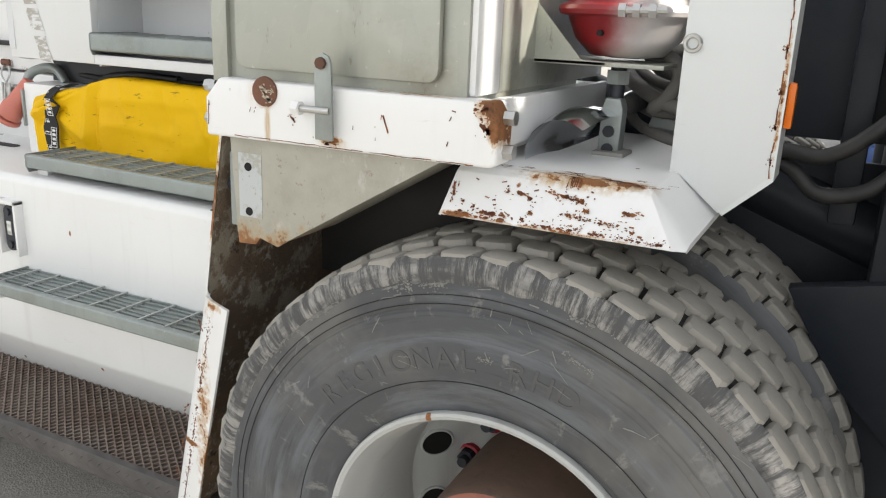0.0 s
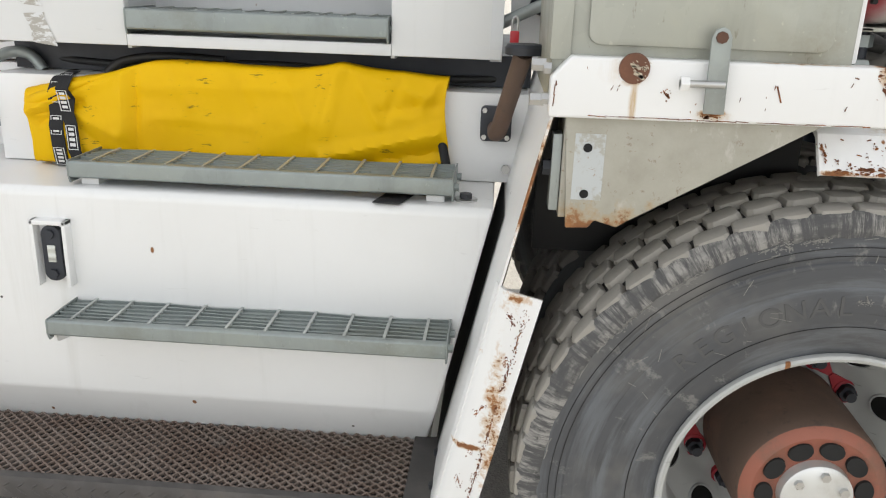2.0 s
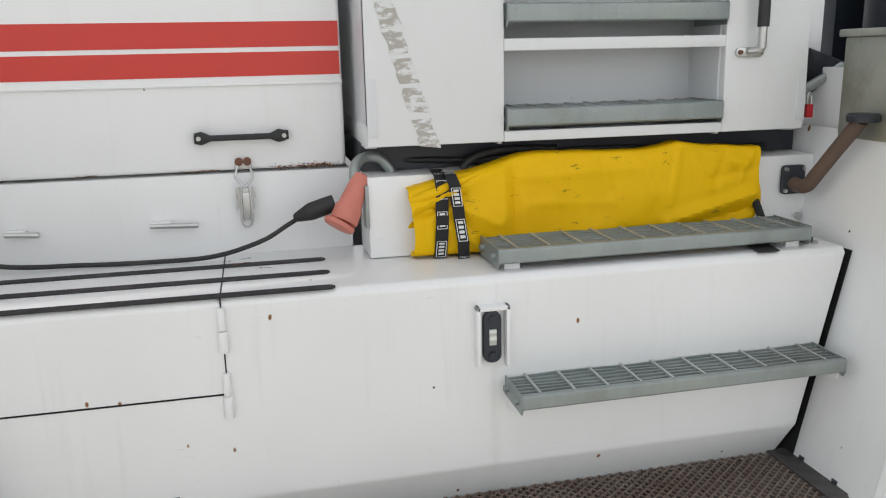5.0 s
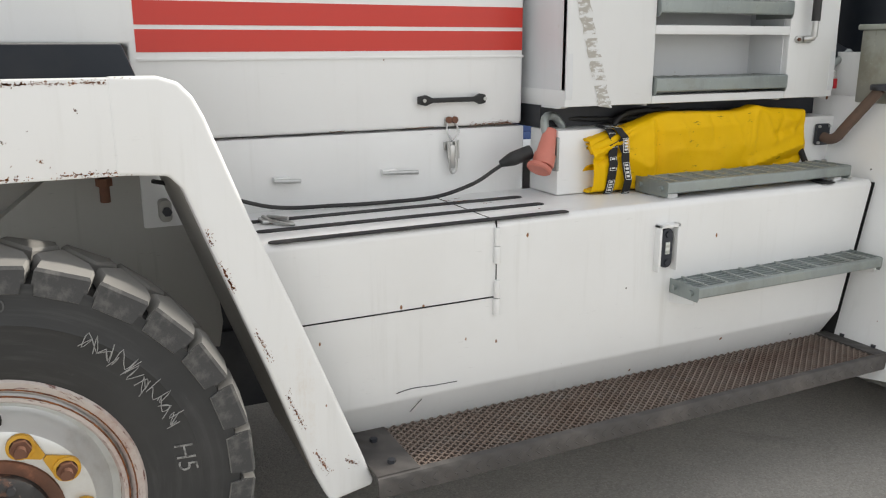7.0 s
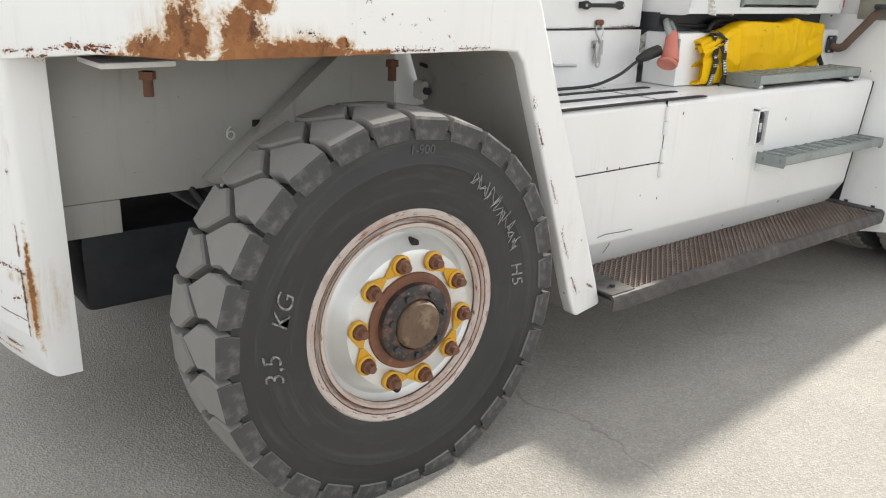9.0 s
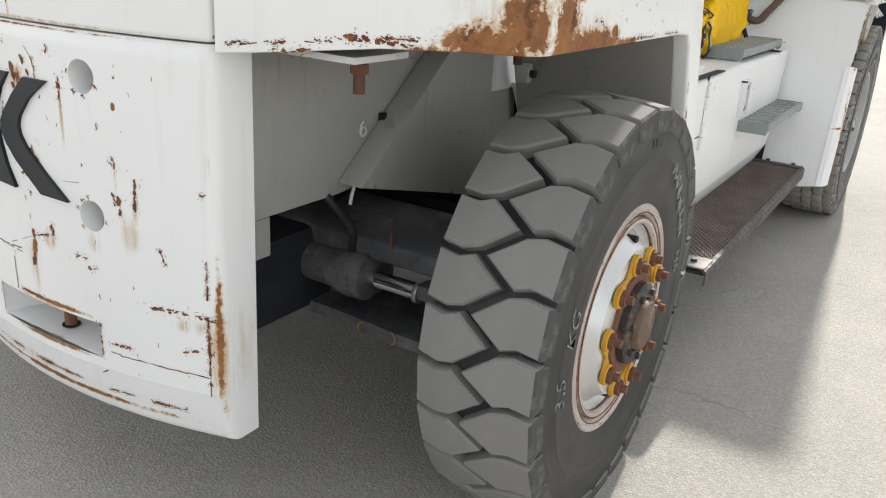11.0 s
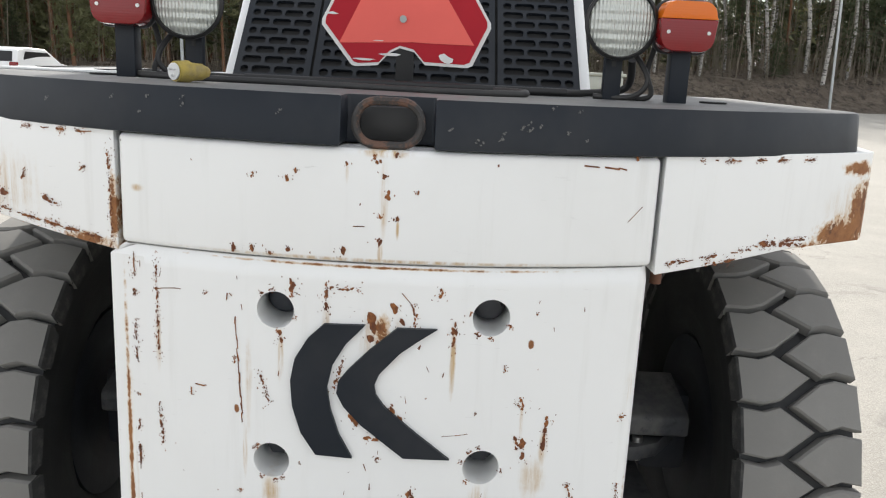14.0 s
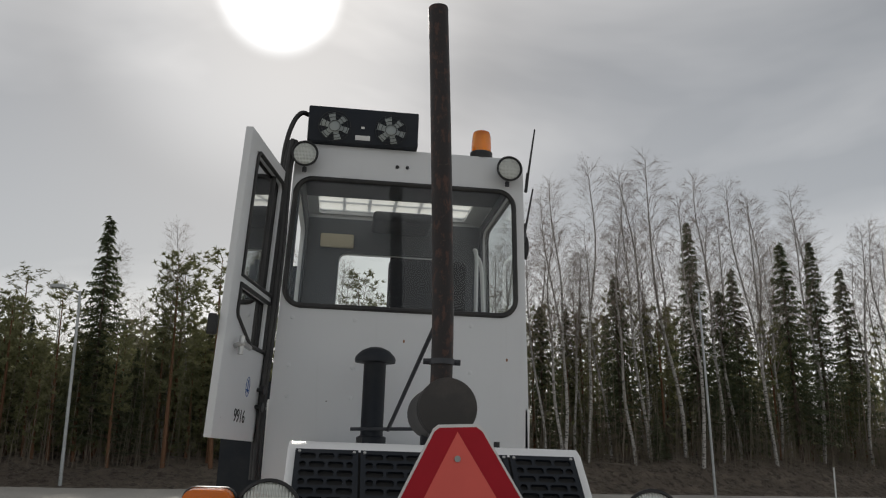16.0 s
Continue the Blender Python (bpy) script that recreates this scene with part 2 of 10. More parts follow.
b = Mat("rusty_cast_iron", 0.78, 0.15, (0.19, 0.085, 0.05))
b.over(b.step(b.noise(6, 6, 0.65), 0.4, 0.7, 0.8), (0.10, 0.055, 0.04))
b.over(b.step(b.noise(22, 5, 0.65), 0.52, 0.75, 0.7), (0.36, 0.15, 0.085))
b.bump(b.noise(45, 5), 0.4, 0.004)
M_RUST = b.done()

b = Mat("flaked_rust", 0.85, 0.1, (0.125, 0.043, 0.019))
b.over(b.step(b.noise(55, 6, 0.7), 0.42, 0.62, 0.85), (0.33, 0.125, 0.036))
b.over(b.step(b.noise(18, 4, 0.6), 0.54, 0.74, 0.7), (0.055, 0.024, 0.016))
b.bump(b.noise(160, 4), 0.4, 0.002)
M_CHIP = b.done()
b = Mat("black_flaking_hub_paint", 0.55, 0.1, (0.028, 0.027, 0.027))
b.over(b.step(b.noise(26, 7, 0.72), 0.50, 0.60, 0.85), (0.13, 0.065, 0.042))
b.over(b.step(b.noise(70, 5, 0.7), 0.60, 0.70, 0.8), (0.34, 0.24, 0.19))
b.bump(b.noise(60, 5), 0.4, 0.003)
M_HUB_BLACK = b.done()
b = Mat("brown_worn_cap", 0.6, 0.2, (0.13, 0.085, 0.055))
b.over(b.step(b.noise(14, 7, 0.7), 0.46, 0.62, 0.8), (0.24, 0.175, 0.12))
b.over(b.step(b.noise(50, 6, 0.7), 0.56, 0.68, 0.7), (0.07, 0.04, 0.03))
b.bump(b.noise(60, 5), 0.3, 0.002)
M_CAP = b.done()

b = Mat("red_primer_hub", 0.6, 0.0, (0.29, 0.10, 0.065))
b.over(b.step(b.noise(9, 6, 0.65), 0.45, 0.66, 0.8), (0.18, 0.095, 0.065))
b.over(b.step(b.noise(30, 5, 0.65), 0.58, 0.75, 0.6), (0.09, 0.055, 0.045))
b.bump(b.noise(60, 4), 0.3, 0.003)
M_HUB = b.done()

# tyre rubber: sidewall with scuffs, dusty worn tread
def polar(b, turns, radial):
    """Texture vector that runs round the y axis and out along the radius."""
    sx = b.nt.nodes.new("ShaderNodeSeparateXYZ")
    b.nt.links.new(b.co, sx.inputs[0])
    x, z = sx.outputs[0], sx.outputs[2]
    r = b.math("SQRT", b.math("ADD", b.math("MULTIPLY", x, x), b.math("MULTIPLY", z, z)))
    cx = b.nt.nodes.new("ShaderNodeCombineXYZ")
    b.put(cx.inputs[0], b.math("MULTIPLY", b.math("ARCTAN2", x, z), turns))
    b.put(cx.inputs[1], b.math("MULTIPLY", r, radial))
    b.put(cx.inputs[2], sx.outputs[1])
    return cx.outputs[0]


b = Mat("scuffed_tyre_sidewall", 0.60, 0.0, (0.068, 0.071, 0.077))
b.over(b.step(b.noise(2.6, 5, 0.6), 0.40, 0.60, 0.8), (0.155, 0.150, 0.140))
b.over(b.step(b.noise(1.0, 6, 0.65, polar(b, 1.3, 22.0)), 0.46, 0.68, 0.65), (0.150, 0.162, 0.178))
b.over(b.step(b.noise(1.0, 6, 0.7, polar(b, 9.0, 14.0)), 0.58, 0.68, 0.6), (0.24, 0.235, 0.225))
b.over(b.step(b.noise(1.0, 5, 0.6, polar(b, 1.0, 46.0)), 0.60, 0.68, 0.5), (0.030, 0.030, 0.031))
b.over(b.step(b.noise(5.0, 6, 0.7), 0.62, 0.74, 0.6), (0.14, 0.115, 0.095))
b.over(b.step(b.noise(38, 6, 0.75), 0.66, 0.76, 0.55), (0.22, 0.21, 0.19))
b.rough = b.math("ADD", 0.44, b.math("MULTIPLY", b.noise(7, 5), 0.3))
b.bump(b.noise(1.0, 4, 0.6, polar(b, 1.5, 40.0)), 0.12, 0.003)
b.bump(b.noise(80, 5, 0.7), 0.16, 0.003)
M_SIDEWALL = b.done()
b = Mat("solid_tyre_sidewall", 0.55, 0.0, (0.022, 0.023, 0.024))
b.over(b.step(b.noise(1.0, 6, 0.65, polar(b, 1.5, 45.0)), 0.50, 0.72, 0.5), (0.06, 0.06, 0.06))
b.over(b.step(b.noise(3.1, 5, 0.6), 0.45, 0.8, 0.4), (0.055, 0.055, 0.056))
b.over(b.step(b.noise(40, 7, 0.75), 0.63, 0.8, 0.35), (0.14, 0.14, 0.135))
b.rough = b.math("ADD", 0.42, b.math("MULTIPLY", b.noise(9, 5), 0.25))
b.bump(b.noise(110, 5, 0.7), 0.12, 0.002)
M_SOLID = b.done()
b = Mat("worn_dusty_tread", 0.9, 0.0, (0.31, 0.295, 0.265))
b.over(b.math("MULTIPLY", b.random(), 0.35), (0.20, 0.19, 0.172))
b.over(b.step(b.noise(12, 7, 0.7), 0.40, 0.72, 0.6), (0.33, 0.31, 0.275))
b.over(b.step(b.noise(55, 5, 0.7), 0.58, 0.78, 0.5), (0.09, 0.09, 0.088))
b.bump(b.noise(70, 6, 0.7), 0.35, 0.004)
M_TREAD = b.done()
b = Mat("dusty_tread_blocks", 0.88, 0.0, (0.205, 0.200, 0.190))
b.over(b.math("MULTIPLY", b.random(), 0.3), (0.13, 0.127, 0.12))
b.over(b.step(b.noise(5, 6, 0.65), 0.40, 0.75, 0.5), (0.27, 0.262, 0.245))
b.bump(b.noise(130, 5, 0.7), 0.25, 0.002)
M_BLOCK = b.done()
b = Mat("groove_rubber", 0.8, 0.0, (0.022, 0.022, 0.023))
b.over(b.step(b.noise(14, 6, 0.7), 0.45, 0.75, 0.5), (0.07, 0.066, 0.06))
b.bump(b.noise(60, 4), 0.2, 0.003)
M_GROOVE = b.done()

M_RIM_GREY = paint("grey_painted_rim", (0.44, 0.45, 0.44), 0.42, specks=0.06, dirt=0.7)
M_YELLOW_TAG = plain("yellow_plastic_tags", (0.62, 0.33, 0.02), 0.5, 0.0, 0.3, 30.0, 0.05)
M_RED_TAG = plain("red_plastic_tags", (0.36, 0.012, 0.025), 0.5, 0.0, 0.35, 30.0, 0.05)
M_PINK = plain("faded_red_plastic", (0.60, 0.20, 0.15), 0.55, 0.0, 0.25, 12.0, 0.05)
M_SIGN_RED = plain("red_reflective_film", (0.40, 0.010, 0.022), 0.4, 0.0, 0.15, 20.0, 0.02, 0.0, 0.2)
M_SIGN_ORANGE = plain("fluorescent_red_film", (0.80, 0.140, 0.115), 0.45, 0.0, 0.12, 6.0, 0.02, 0.0, 0.2)
M_WHITE_PLASTIC = plain("white_edge", (0.70, 0.70, 0.69), 0.5, 0.0, 0.15, 20.0, 0.02)
M_STRIP = plain("antislip_tape", (0.028, 0.028, 0.030), 0.9, 0.0, 0.4, 40.0, 0.5, 0.15)

b = Mat("yellow_tarpaulin", 0.56, 0.0, (0.78, 0.47, 0.0))
b.over(b.step(b.noise(3.2, 5, 0.6), 0.42, 0.75, 0.45), (0.66, 0.34, 0.001))
tx = b.nt.nodes.new("ShaderNodeSeparateXYZ")
b.nt.links.new(b.co, tx.inputs[0])
worn = None
for xf, wf in ((2.03, 0.05), (2.475, 0.05), (1.92, 0.06), (2.18, 0.12), (2.33, 0.07), (2.62, 0.04)):
    near = b.step(b.math("ABSOLUTE", b.math("SUBTRACT", tx.outputs[0], xf)), wf, 0.0)
    worn = near if worn is None else b.math("MAXIMUM", worn, near)
rub = b.math("ADD", b.noise(26, 7, 0.75, b.scaled((0.9, 1.0, 3.4))), b.math("MULTIPLY", worn, 0.10))
b.over(b.step(rub, 0.69, 0.74, 0.8), (0.11, 0.08, 0.012))
b.over(b.step(b.math("ADD", b.noise(60, 6, 0.75, b.scaled((0.5, 1.0, 5.0))), b.math("MULTIPLY", worn, 0.06)), 0.69, 0.74, 0.8), (0.05, 0.04, 0.02))
b.bump(b.noise(14, 5, 0.6), 0.16, 0.008)
b.bump(b.noise(240, 2), 0.05, 0.001)
M_TARP = b.done(Specular_IOR_Level=0.18)


def lens(name, color, rough=0.12):
    b = Mat(name, rough, 0.0, color)
    b.bump(b.nt.nodes.new("ShaderNodeTexChecker").outputs["Fac"], 0.0)
    w = b.nt.nodes.new("ShaderNodeTexWave")
    w.bands_direction = "Z"
    w.inputs["Scale"].default_value = 60.0
    b.nt.links.new(b.co, w.inputs["Vector"])
    b.bump(w.outputs["Fac"], 0.06, 0.002)
    return b.done(Coat_Weight=0.25, Specular_IOR_Level=0.3)


M_LENS_RED = lens("red_lens", (0.20, 0.008, 0.010))
M_LENS_AMBER = lens("amber_lens", (0.66, 0.145, 0.004))


b = Mat("window_glass", 0.0, 0.0, (0.9, 0.94, 0.93))
tr = b.nt.nodes.new("ShaderNodeBsdfTransparent")
tr.inputs[0].default_value = (0.92, 0.95, 0.94, 1)
gl = b.nt.nodes.new("ShaderNodeBsdfGlossy")
gl.inputs["Roughness"].default_value = 0.03
fr = b.nt.nodes.new("ShaderNodeFresnel")
fr.inputs["IOR"].default_value = 1.28
ms = b.nt.nodes.new("ShaderNodeMixShader")
b.nt.links.new(b.math("ADD", fr.outputs[0], 0.03), ms.inputs[0])
b.nt.links.new(tr.outputs[0], ms.inputs[1])
b.nt.links.new(gl.outputs[0], ms.inputs[2])
b.nt.links.new(ms.outputs[0], b.nt.nodes["Material Output"].inputs["Surface"])
M_GLASS = b.m

b = Mat("ribbed_lamp_glass", 0.28, 0.0, (0.58, 0.60, 0.56))
w1 = b.nt.nodes.new("ShaderNodeTexWave")
w1.bands_direction = "Y"
w1.inputs["Scale"].default_value = 42.0
w2 = b.nt.nodes.new("ShaderNodeTexWave")
w2.bands_direction = "Z"
w2.inputs["Scale"].default_value = 16.0
for w in (w1, w2):
    b.nt.links.new(b.co, w.inputs["Vector"])
b.bump(w1.outputs["Fac"], 0.7, 0.004)
b.bump(w2.outputs["Fac"], 0.6, 0.004)
M_LAMP = b.done(Metallic=0.25, Coat_Weight=0.8)

# ground: worn pale concrete-like asphalt
b = Mat("worn_pale_asphalt", 0.9, 0.0, (0.43, 0.41, 0.373))
b.over(b.step(b.noise(0.35, 5, 0.6), 0.35, 0.7, 0.6), (0.355, 0.337, 0.305))
b.over(b.step(b.noise(2.3, 7, 0.65), 0.42, 0.75, 0.45), (0.53, 0.50, 0.45))
d, c = b.cells(150.0)
sep = b.nt.nodes.new("ShaderNodeSeparateColor")
b.nt.links.new(c, sep.inputs[0])
b.over(b.math("MULTIPLY", sep.outputs[0], 0.40), (0.20, 0.19, 0.172))
b.over(b.step(sep.outputs[1], 0.86, 0.9, 0.5), (0.50, 0.475, 0.43))
b.over(b.step(b.noise(0.9, 6, 0.7, b.scaled((0.25, 2.0, 1))), 0.62, 0.74, 0.35), (0.15, 0.145, 0.135))
b.over(b.step(b.noise(5.0, 3, 0.5), 0.72, 0.78, 0.35), (0.12, 0.115, 0.11))
dw = b.nt.nodes.new("ShaderNodeVectorMath")
dw.operation = "ADD"
b.nt.links.new(b.co, dw.inputs[0])
nz = b.nt.nodes.new("ShaderNodeTexNoise")
nz.inputs["Scale"].default_value, nz.inputs["Detail"].default_value = 1.3, 6.0
b.nt.links.new(b.co, nz.inputs["Vector"])
b.nt.links.new(nz.outputs["Color"], dw.inputs[1])
crack, _c = b.cells(0.22, dw.outputs[0], "DISTANCE_TO_EDGE")
b.over(b.math("MULTIPLY", b.step(crack, 0.0022, 0.0004), b.step(b.noise(0.5, 3), 0.50, 0.62, 0.32)), (0.10, 0.095, 0.088))
b.over(b.step(b.noise(1.1, 7, 0.7, None, 0.8), 0.60, 0.70, 0.40), (0.17, 0.16, 0.145))
b.over(b.step(b.noise(2.6, 5, 0.6), 0.70, 0.74, 0.5), (0.13, 0.122, 0.11))
b.bump(d, 0.5, 0.004)
b.bump(b.noise(40, 6, 0.75), 0.25, 0.005)
b.over(b.step(b.noise(160, 3, 0.6), 0.60, 0.70, 0.35), (0.60, 0.575, 0.53))
M_GROUND = b.done()

# ---------------- mesh helpers ----------------
def box(bm, x0, x1, y0, y1, z0, z1):
    v = [bm.verts.new((x, y, z)) for x in (x0, x1) for y in (y0, y1) for z in (z0, z1)]
    for f in ((0, 1, 3, 2), (4, 6, 7, 5), (0, 4, 5, 1), (2, 3, 7, 6), (0, 2, 6, 4), (1, 5, 7, 3)):
        bm.faces.new([v[i] for i in f])
    return v


def prism(bm, pts, axis, a, b):
    """A flat outline, pushed along an axis from a to b. The outline's pairs are the two other axes, in order."""
    def at(p, q):
        return {"x": (q, p[0], p[1]), "y": (p[0], q, p[1]), "z": (p[0], p[1], q)}[axis]
    lo, hi = [bm.verts.new(at(p, a)) for p in pts], [bm.verts.new(at(p, b)) for p in pts]
    n = len(pts)
    bm.faces.new(lo)
    bm.faces.new(hi[::-1])
    for i in range(n):
        bm.faces.new((lo[i], hi[i], hi[(i + 1) % n], lo[(i + 1) % n]))


def frame_of(d):
    d = Vector(d).normalized()
    u = d.orthogonal().normalized()
    if abs(d.z) < 0.95:
        u = d.cross(Vector((0, 0, 1))).normalized()
    return u, d.cross(u)


def rod(bm, p0, p1, r0, r1=None, n=12, caps=True):
    r1 = r0 if r1 is None else r1
    p0, p1 = Vector(p0), Vector(p1)
    u, w = frame_of(p1 - p0)
    rings = []
    for p, r in ((p0, r0), (p1, r1)):
        rings.append([bm.verts.new(p + (u * math.cos(k) + w * math.sin(k)) * r) for k in (2 * math.pi * i / n for i in range(n))])
    for i in range(n):
        bm.faces.new((rings[0][i], rings[0][(i + 1) % n], rings[1][(i + 1) % n], rings[1][i]))
    if caps:
        bm.faces.new(rings[0][::-1])
        bm.faces.new(rings[1])


def tube(bm, pts, r, n=8, steps=6):
    """A round hose through the points, smoothed."""
    P = [Vector(p) for p in pts]
    if steps > 1 and len(P) > 2:
        Q = []
        for i in range(len(P) - 1):
            a, b_, c, d = P[max(i - 1, 0)], P[i], P[i + 1], P[min(i + 2, len(P) - 1)]
            for s in range(steps):
                t = s / steps
                Q.append(0.5 * ((2 * b_) + (c - a) * t + (2 * a - 5 * b_ + 4 * c - d) * t * t + (3 * b_ - a - 3 * c + d) * t ** 3))
        P = Q + [P[-1]]
    u = None
    rings = []
    for i, p in enumerate(P):
        d = (P[min(i + 1, len(P) - 1)] - P[max(i - 1, 0)]).normalized()
        u = frame_of(d)[0] if u is None else (u - d * u.dot(d)).normalized()
        w = d.cross(u)
        rr = r(i / (len(P) - 1)) if callable(r) else r
        rings.append([bm.verts.new(p + (u * math.cos(k) + w * math.sin(k)) * rr) for k in (2 * math.pi * j / n for j in range(n))])
    for a, c in zip(rings, rings[1:]):
        for j in range(n):
            bm.faces.new((a[j], a[(j + 1) % n], c[(j + 1) % n], c[j]))
    bm.faces.new(rings[0][::-1])
    bm.faces.new(rings[-1])


def lathe(bm, prof, c=(0, 0, 0), axis="y", n=48, closed=False, caps=True):
    """Turned body: prof holds (place along the axis, radius)."""
    rings = []
    for a, r in prof:
        ring = []
        for i in range(n):
            k = 2 * math.pi * i / n
            s, t = r * math.cos(k), r * math.sin(k)
            ring.append(bm.verts.new({"y": (c[0] + s, c[1] + a, c[2] + t), "x": (c[0] + a, c[1] + s, c[2] + t), "z": (c[0] + s, c[1] + t, c[2] + a)}[axis]))
        rings.append(ring)
    pairs = list(zip(rings, rings[1:])) + ([(rings[-1], rings[0])] if closed else [])
    for a, d in pairs:
        for i in range(n):
            bm.faces.new((a[i], a[(i + 1) % n], d[(i + 1) % n], d[i]))
    if not closed and caps:
        if prof[0][1] > 1e-5:
            bm.faces.new(rings[0][::-1])
        if prof[-1][1] > 1e-5:
            bm.faces.new(rings[-1])
        bmesh.ops.remove_doubles(bm, verts=rings[0] + rings[-1], dist=1e-6)


def bev(bm, w, seg=2, sharp=25.0):
    bm.normal_update()
    es = [e for e in bm.edges if len(e.link_faces) == 2 and e.calc_face_angle(0.0) > radians(sharp)]
    bmesh.ops.bevel(bm, geom=es, offset=w, segments=seg, profile=0.6, affect="EDGES", clamp_overlap=True)


def rounded(w, h, r, n=5, cx=0.0, cy=0.0):
    """The outline of a rectangle with round corners."""
    out = []
    for sx, sy, a0 in ((1, 1, 0), (-1, 1, 90), (-1, -1, 180), (1, -1, 270)):
        for i in range(n + 1):
            a = radians(a0 + 90 * i / n)
            out.append((cx + sx * (w / 2 - r) + r * math.cos(a), cy + sy * (h / 2 - r) + r * math.sin(a)))
    return out


def mesh_of(bm, name, material, sharp=38.0):
    bmesh.ops.recalc_face_normals(bm, faces=bm.faces[:])
    me = bpy.data.meshes.new(name)
    bm.to_mesh(me)
    bm.free()
    me.materials.append(material)
    me.polygons.foreach_set("use_smooth", [True] * len(me.polygons))
    me.set_sharp_from_angle(angle=radians(sharp))
    return me


def part(name, bm, material, parent, label="", m=None, kind=""):
    me = bm if isinstance(bm, bpy.types.Mesh) else mesh_of(bm, name, material)
    ob = new(name, me)
    ob.parent = parent
    if m is not None:
        ob.matrix_basis = m
    return tagged(ob, label, kind=kind)


def thing(name, label, category, group="", at=(0, 0, 0)):
    ob = new(name)
    ob.empty_display_size = 0.1
    ob.location = at
    return tagged(ob, label, category, group)


def boxed(name, material, parent, x0, x1, y0, y1, z0, z1, w=0.004, label="", seg=2):
    bm = bmesh.new()
    box(bm, x0, x1, y0, y1, z0, z1)
    if w:
        bev(bm, w, seg)
    return part(name, bm, material, parent, label)


def rodded(name, material, parent, p0, p1, r, label="", n=14, r1=None, w=0.0):
    bm = bmesh.new()
    rod(bm, p0, p1, r, r1, n)
    if w:
        bev(bm, w, 2, 50)
    return part(name, bm, material, parent, label)


def tubed(name, material, parent, pts, r, label="", n=10, steps=6):
    bm = bmesh.new()
    tube(bm, pts, r, n, steps)
    return part(name, bm, material, parent, label)


def prismed(name, material, parent, pts, axis, a, b_, w=0.004, label="", seg=2, sharp=25.0):
    bm = bmesh.new()
    prism(bm, pts, axis, a, b_)
    if w:
        bev(bm, w, seg, sharp)
    return part(name, bm, material, parent, label)


# ---------------- ground ----------------
bm = bmesh.new()
xs = [-400, -150, -60, -25, -10, 0, 6, 20, 40, 70]
ys = [-400, -150, -80, -40, -20, 0, 20, 40, 80, 150, 400]
rows_ = [[bm.verts.new((x, y, 0.0)) for y in ys] for x in xs]
for a, c_ in zip(rows_, rows_[1:]):
    for i in range(len(ys) - 1):
        bm.faces.new((a[i], c_[i], c_[i + 1], a[i + 1]))
ground = part("ground", bm, M_GROUND, None, "pale worn asphalt yard with fine cracks and stains", kind="structure")
ground["category"] = "ground"

# ---------------- the truck ----------------
truck = thing("forklift_truck", "large white forklift truck with rust patches and red stripes", "forklift")


def chips(bm, surface, p, q, width, rnd):
    """Flaked rust along a line p-q on a surface(u, v): jagged flakes, or a broken hairline where width is small."""
    p, q = Vector(p), Vector(q)
    d = q - p
    ln = max(d.length, 1e-4)
    d.normalize()
    e = Vector((-d.y, d.x))

    def flake(c, a, b_):
        n = rnd.randint(6, 9)
        ph = rnd.uniform(0, 6.28)
        vs = []
        for i in range(n):
            k = ph + 2 * math.pi * i / n
            r = rnd.uniform(0.45, 1.15)
            o = c + d * (a * r * math.cos(k)) + e * (b_ * r * math.sin(k))
            vs.append(bm.verts.new(surface(o.x, o.y)))
        bm.faces.new(vs)

    if width < 0.0045:
        s = 0.0
        while s < ln:
            step_ = rnd.uniform(0.010, 0.028)
            if rnd.random() < 0.88:
                a, c = p + d * s + e * rnd.uniform(-0.5, 0.5) * width, p + d * min(ln, s + step_ * 1.1) + e * rnd.uniform(-0.5, 0.5) * width
                w0, w1 = width * rnd.uniform(0.15, 0.42), width * rnd.uniform(0.15, 0.42)
                bm.faces.new([bm.verts.new(surface(o.x, o.y)) for o in (a - e * w0, c - e * w1, c + e * w1, a + e * w0)])
            s += step_
        return
    for _ in range(int(ln / width * 2.2) + 2):
        c = p + d * rnd.uniform(0, ln) + e * rnd.gauss(0, 0.20) * width
        k = rnd.uniform(0.25, 1.0)
        flake(c, width * 0.75 * k, width * 0.42 * k)
    for _ in range(int(ln / width * 3) + 4):
        c = p + d * rnd.uniform(-0.15 * ln, 1.15 * ln) + e * rnd.gauss(0, 0.8) * width
        flake(c, rnd.uniform(0.0008, 0.0024), rnd.uniform(0.0006, 0.0016))

# ---- counterweight and rear body ----
def rear_x(y):
    return -0.86 + 0.35 * y * y


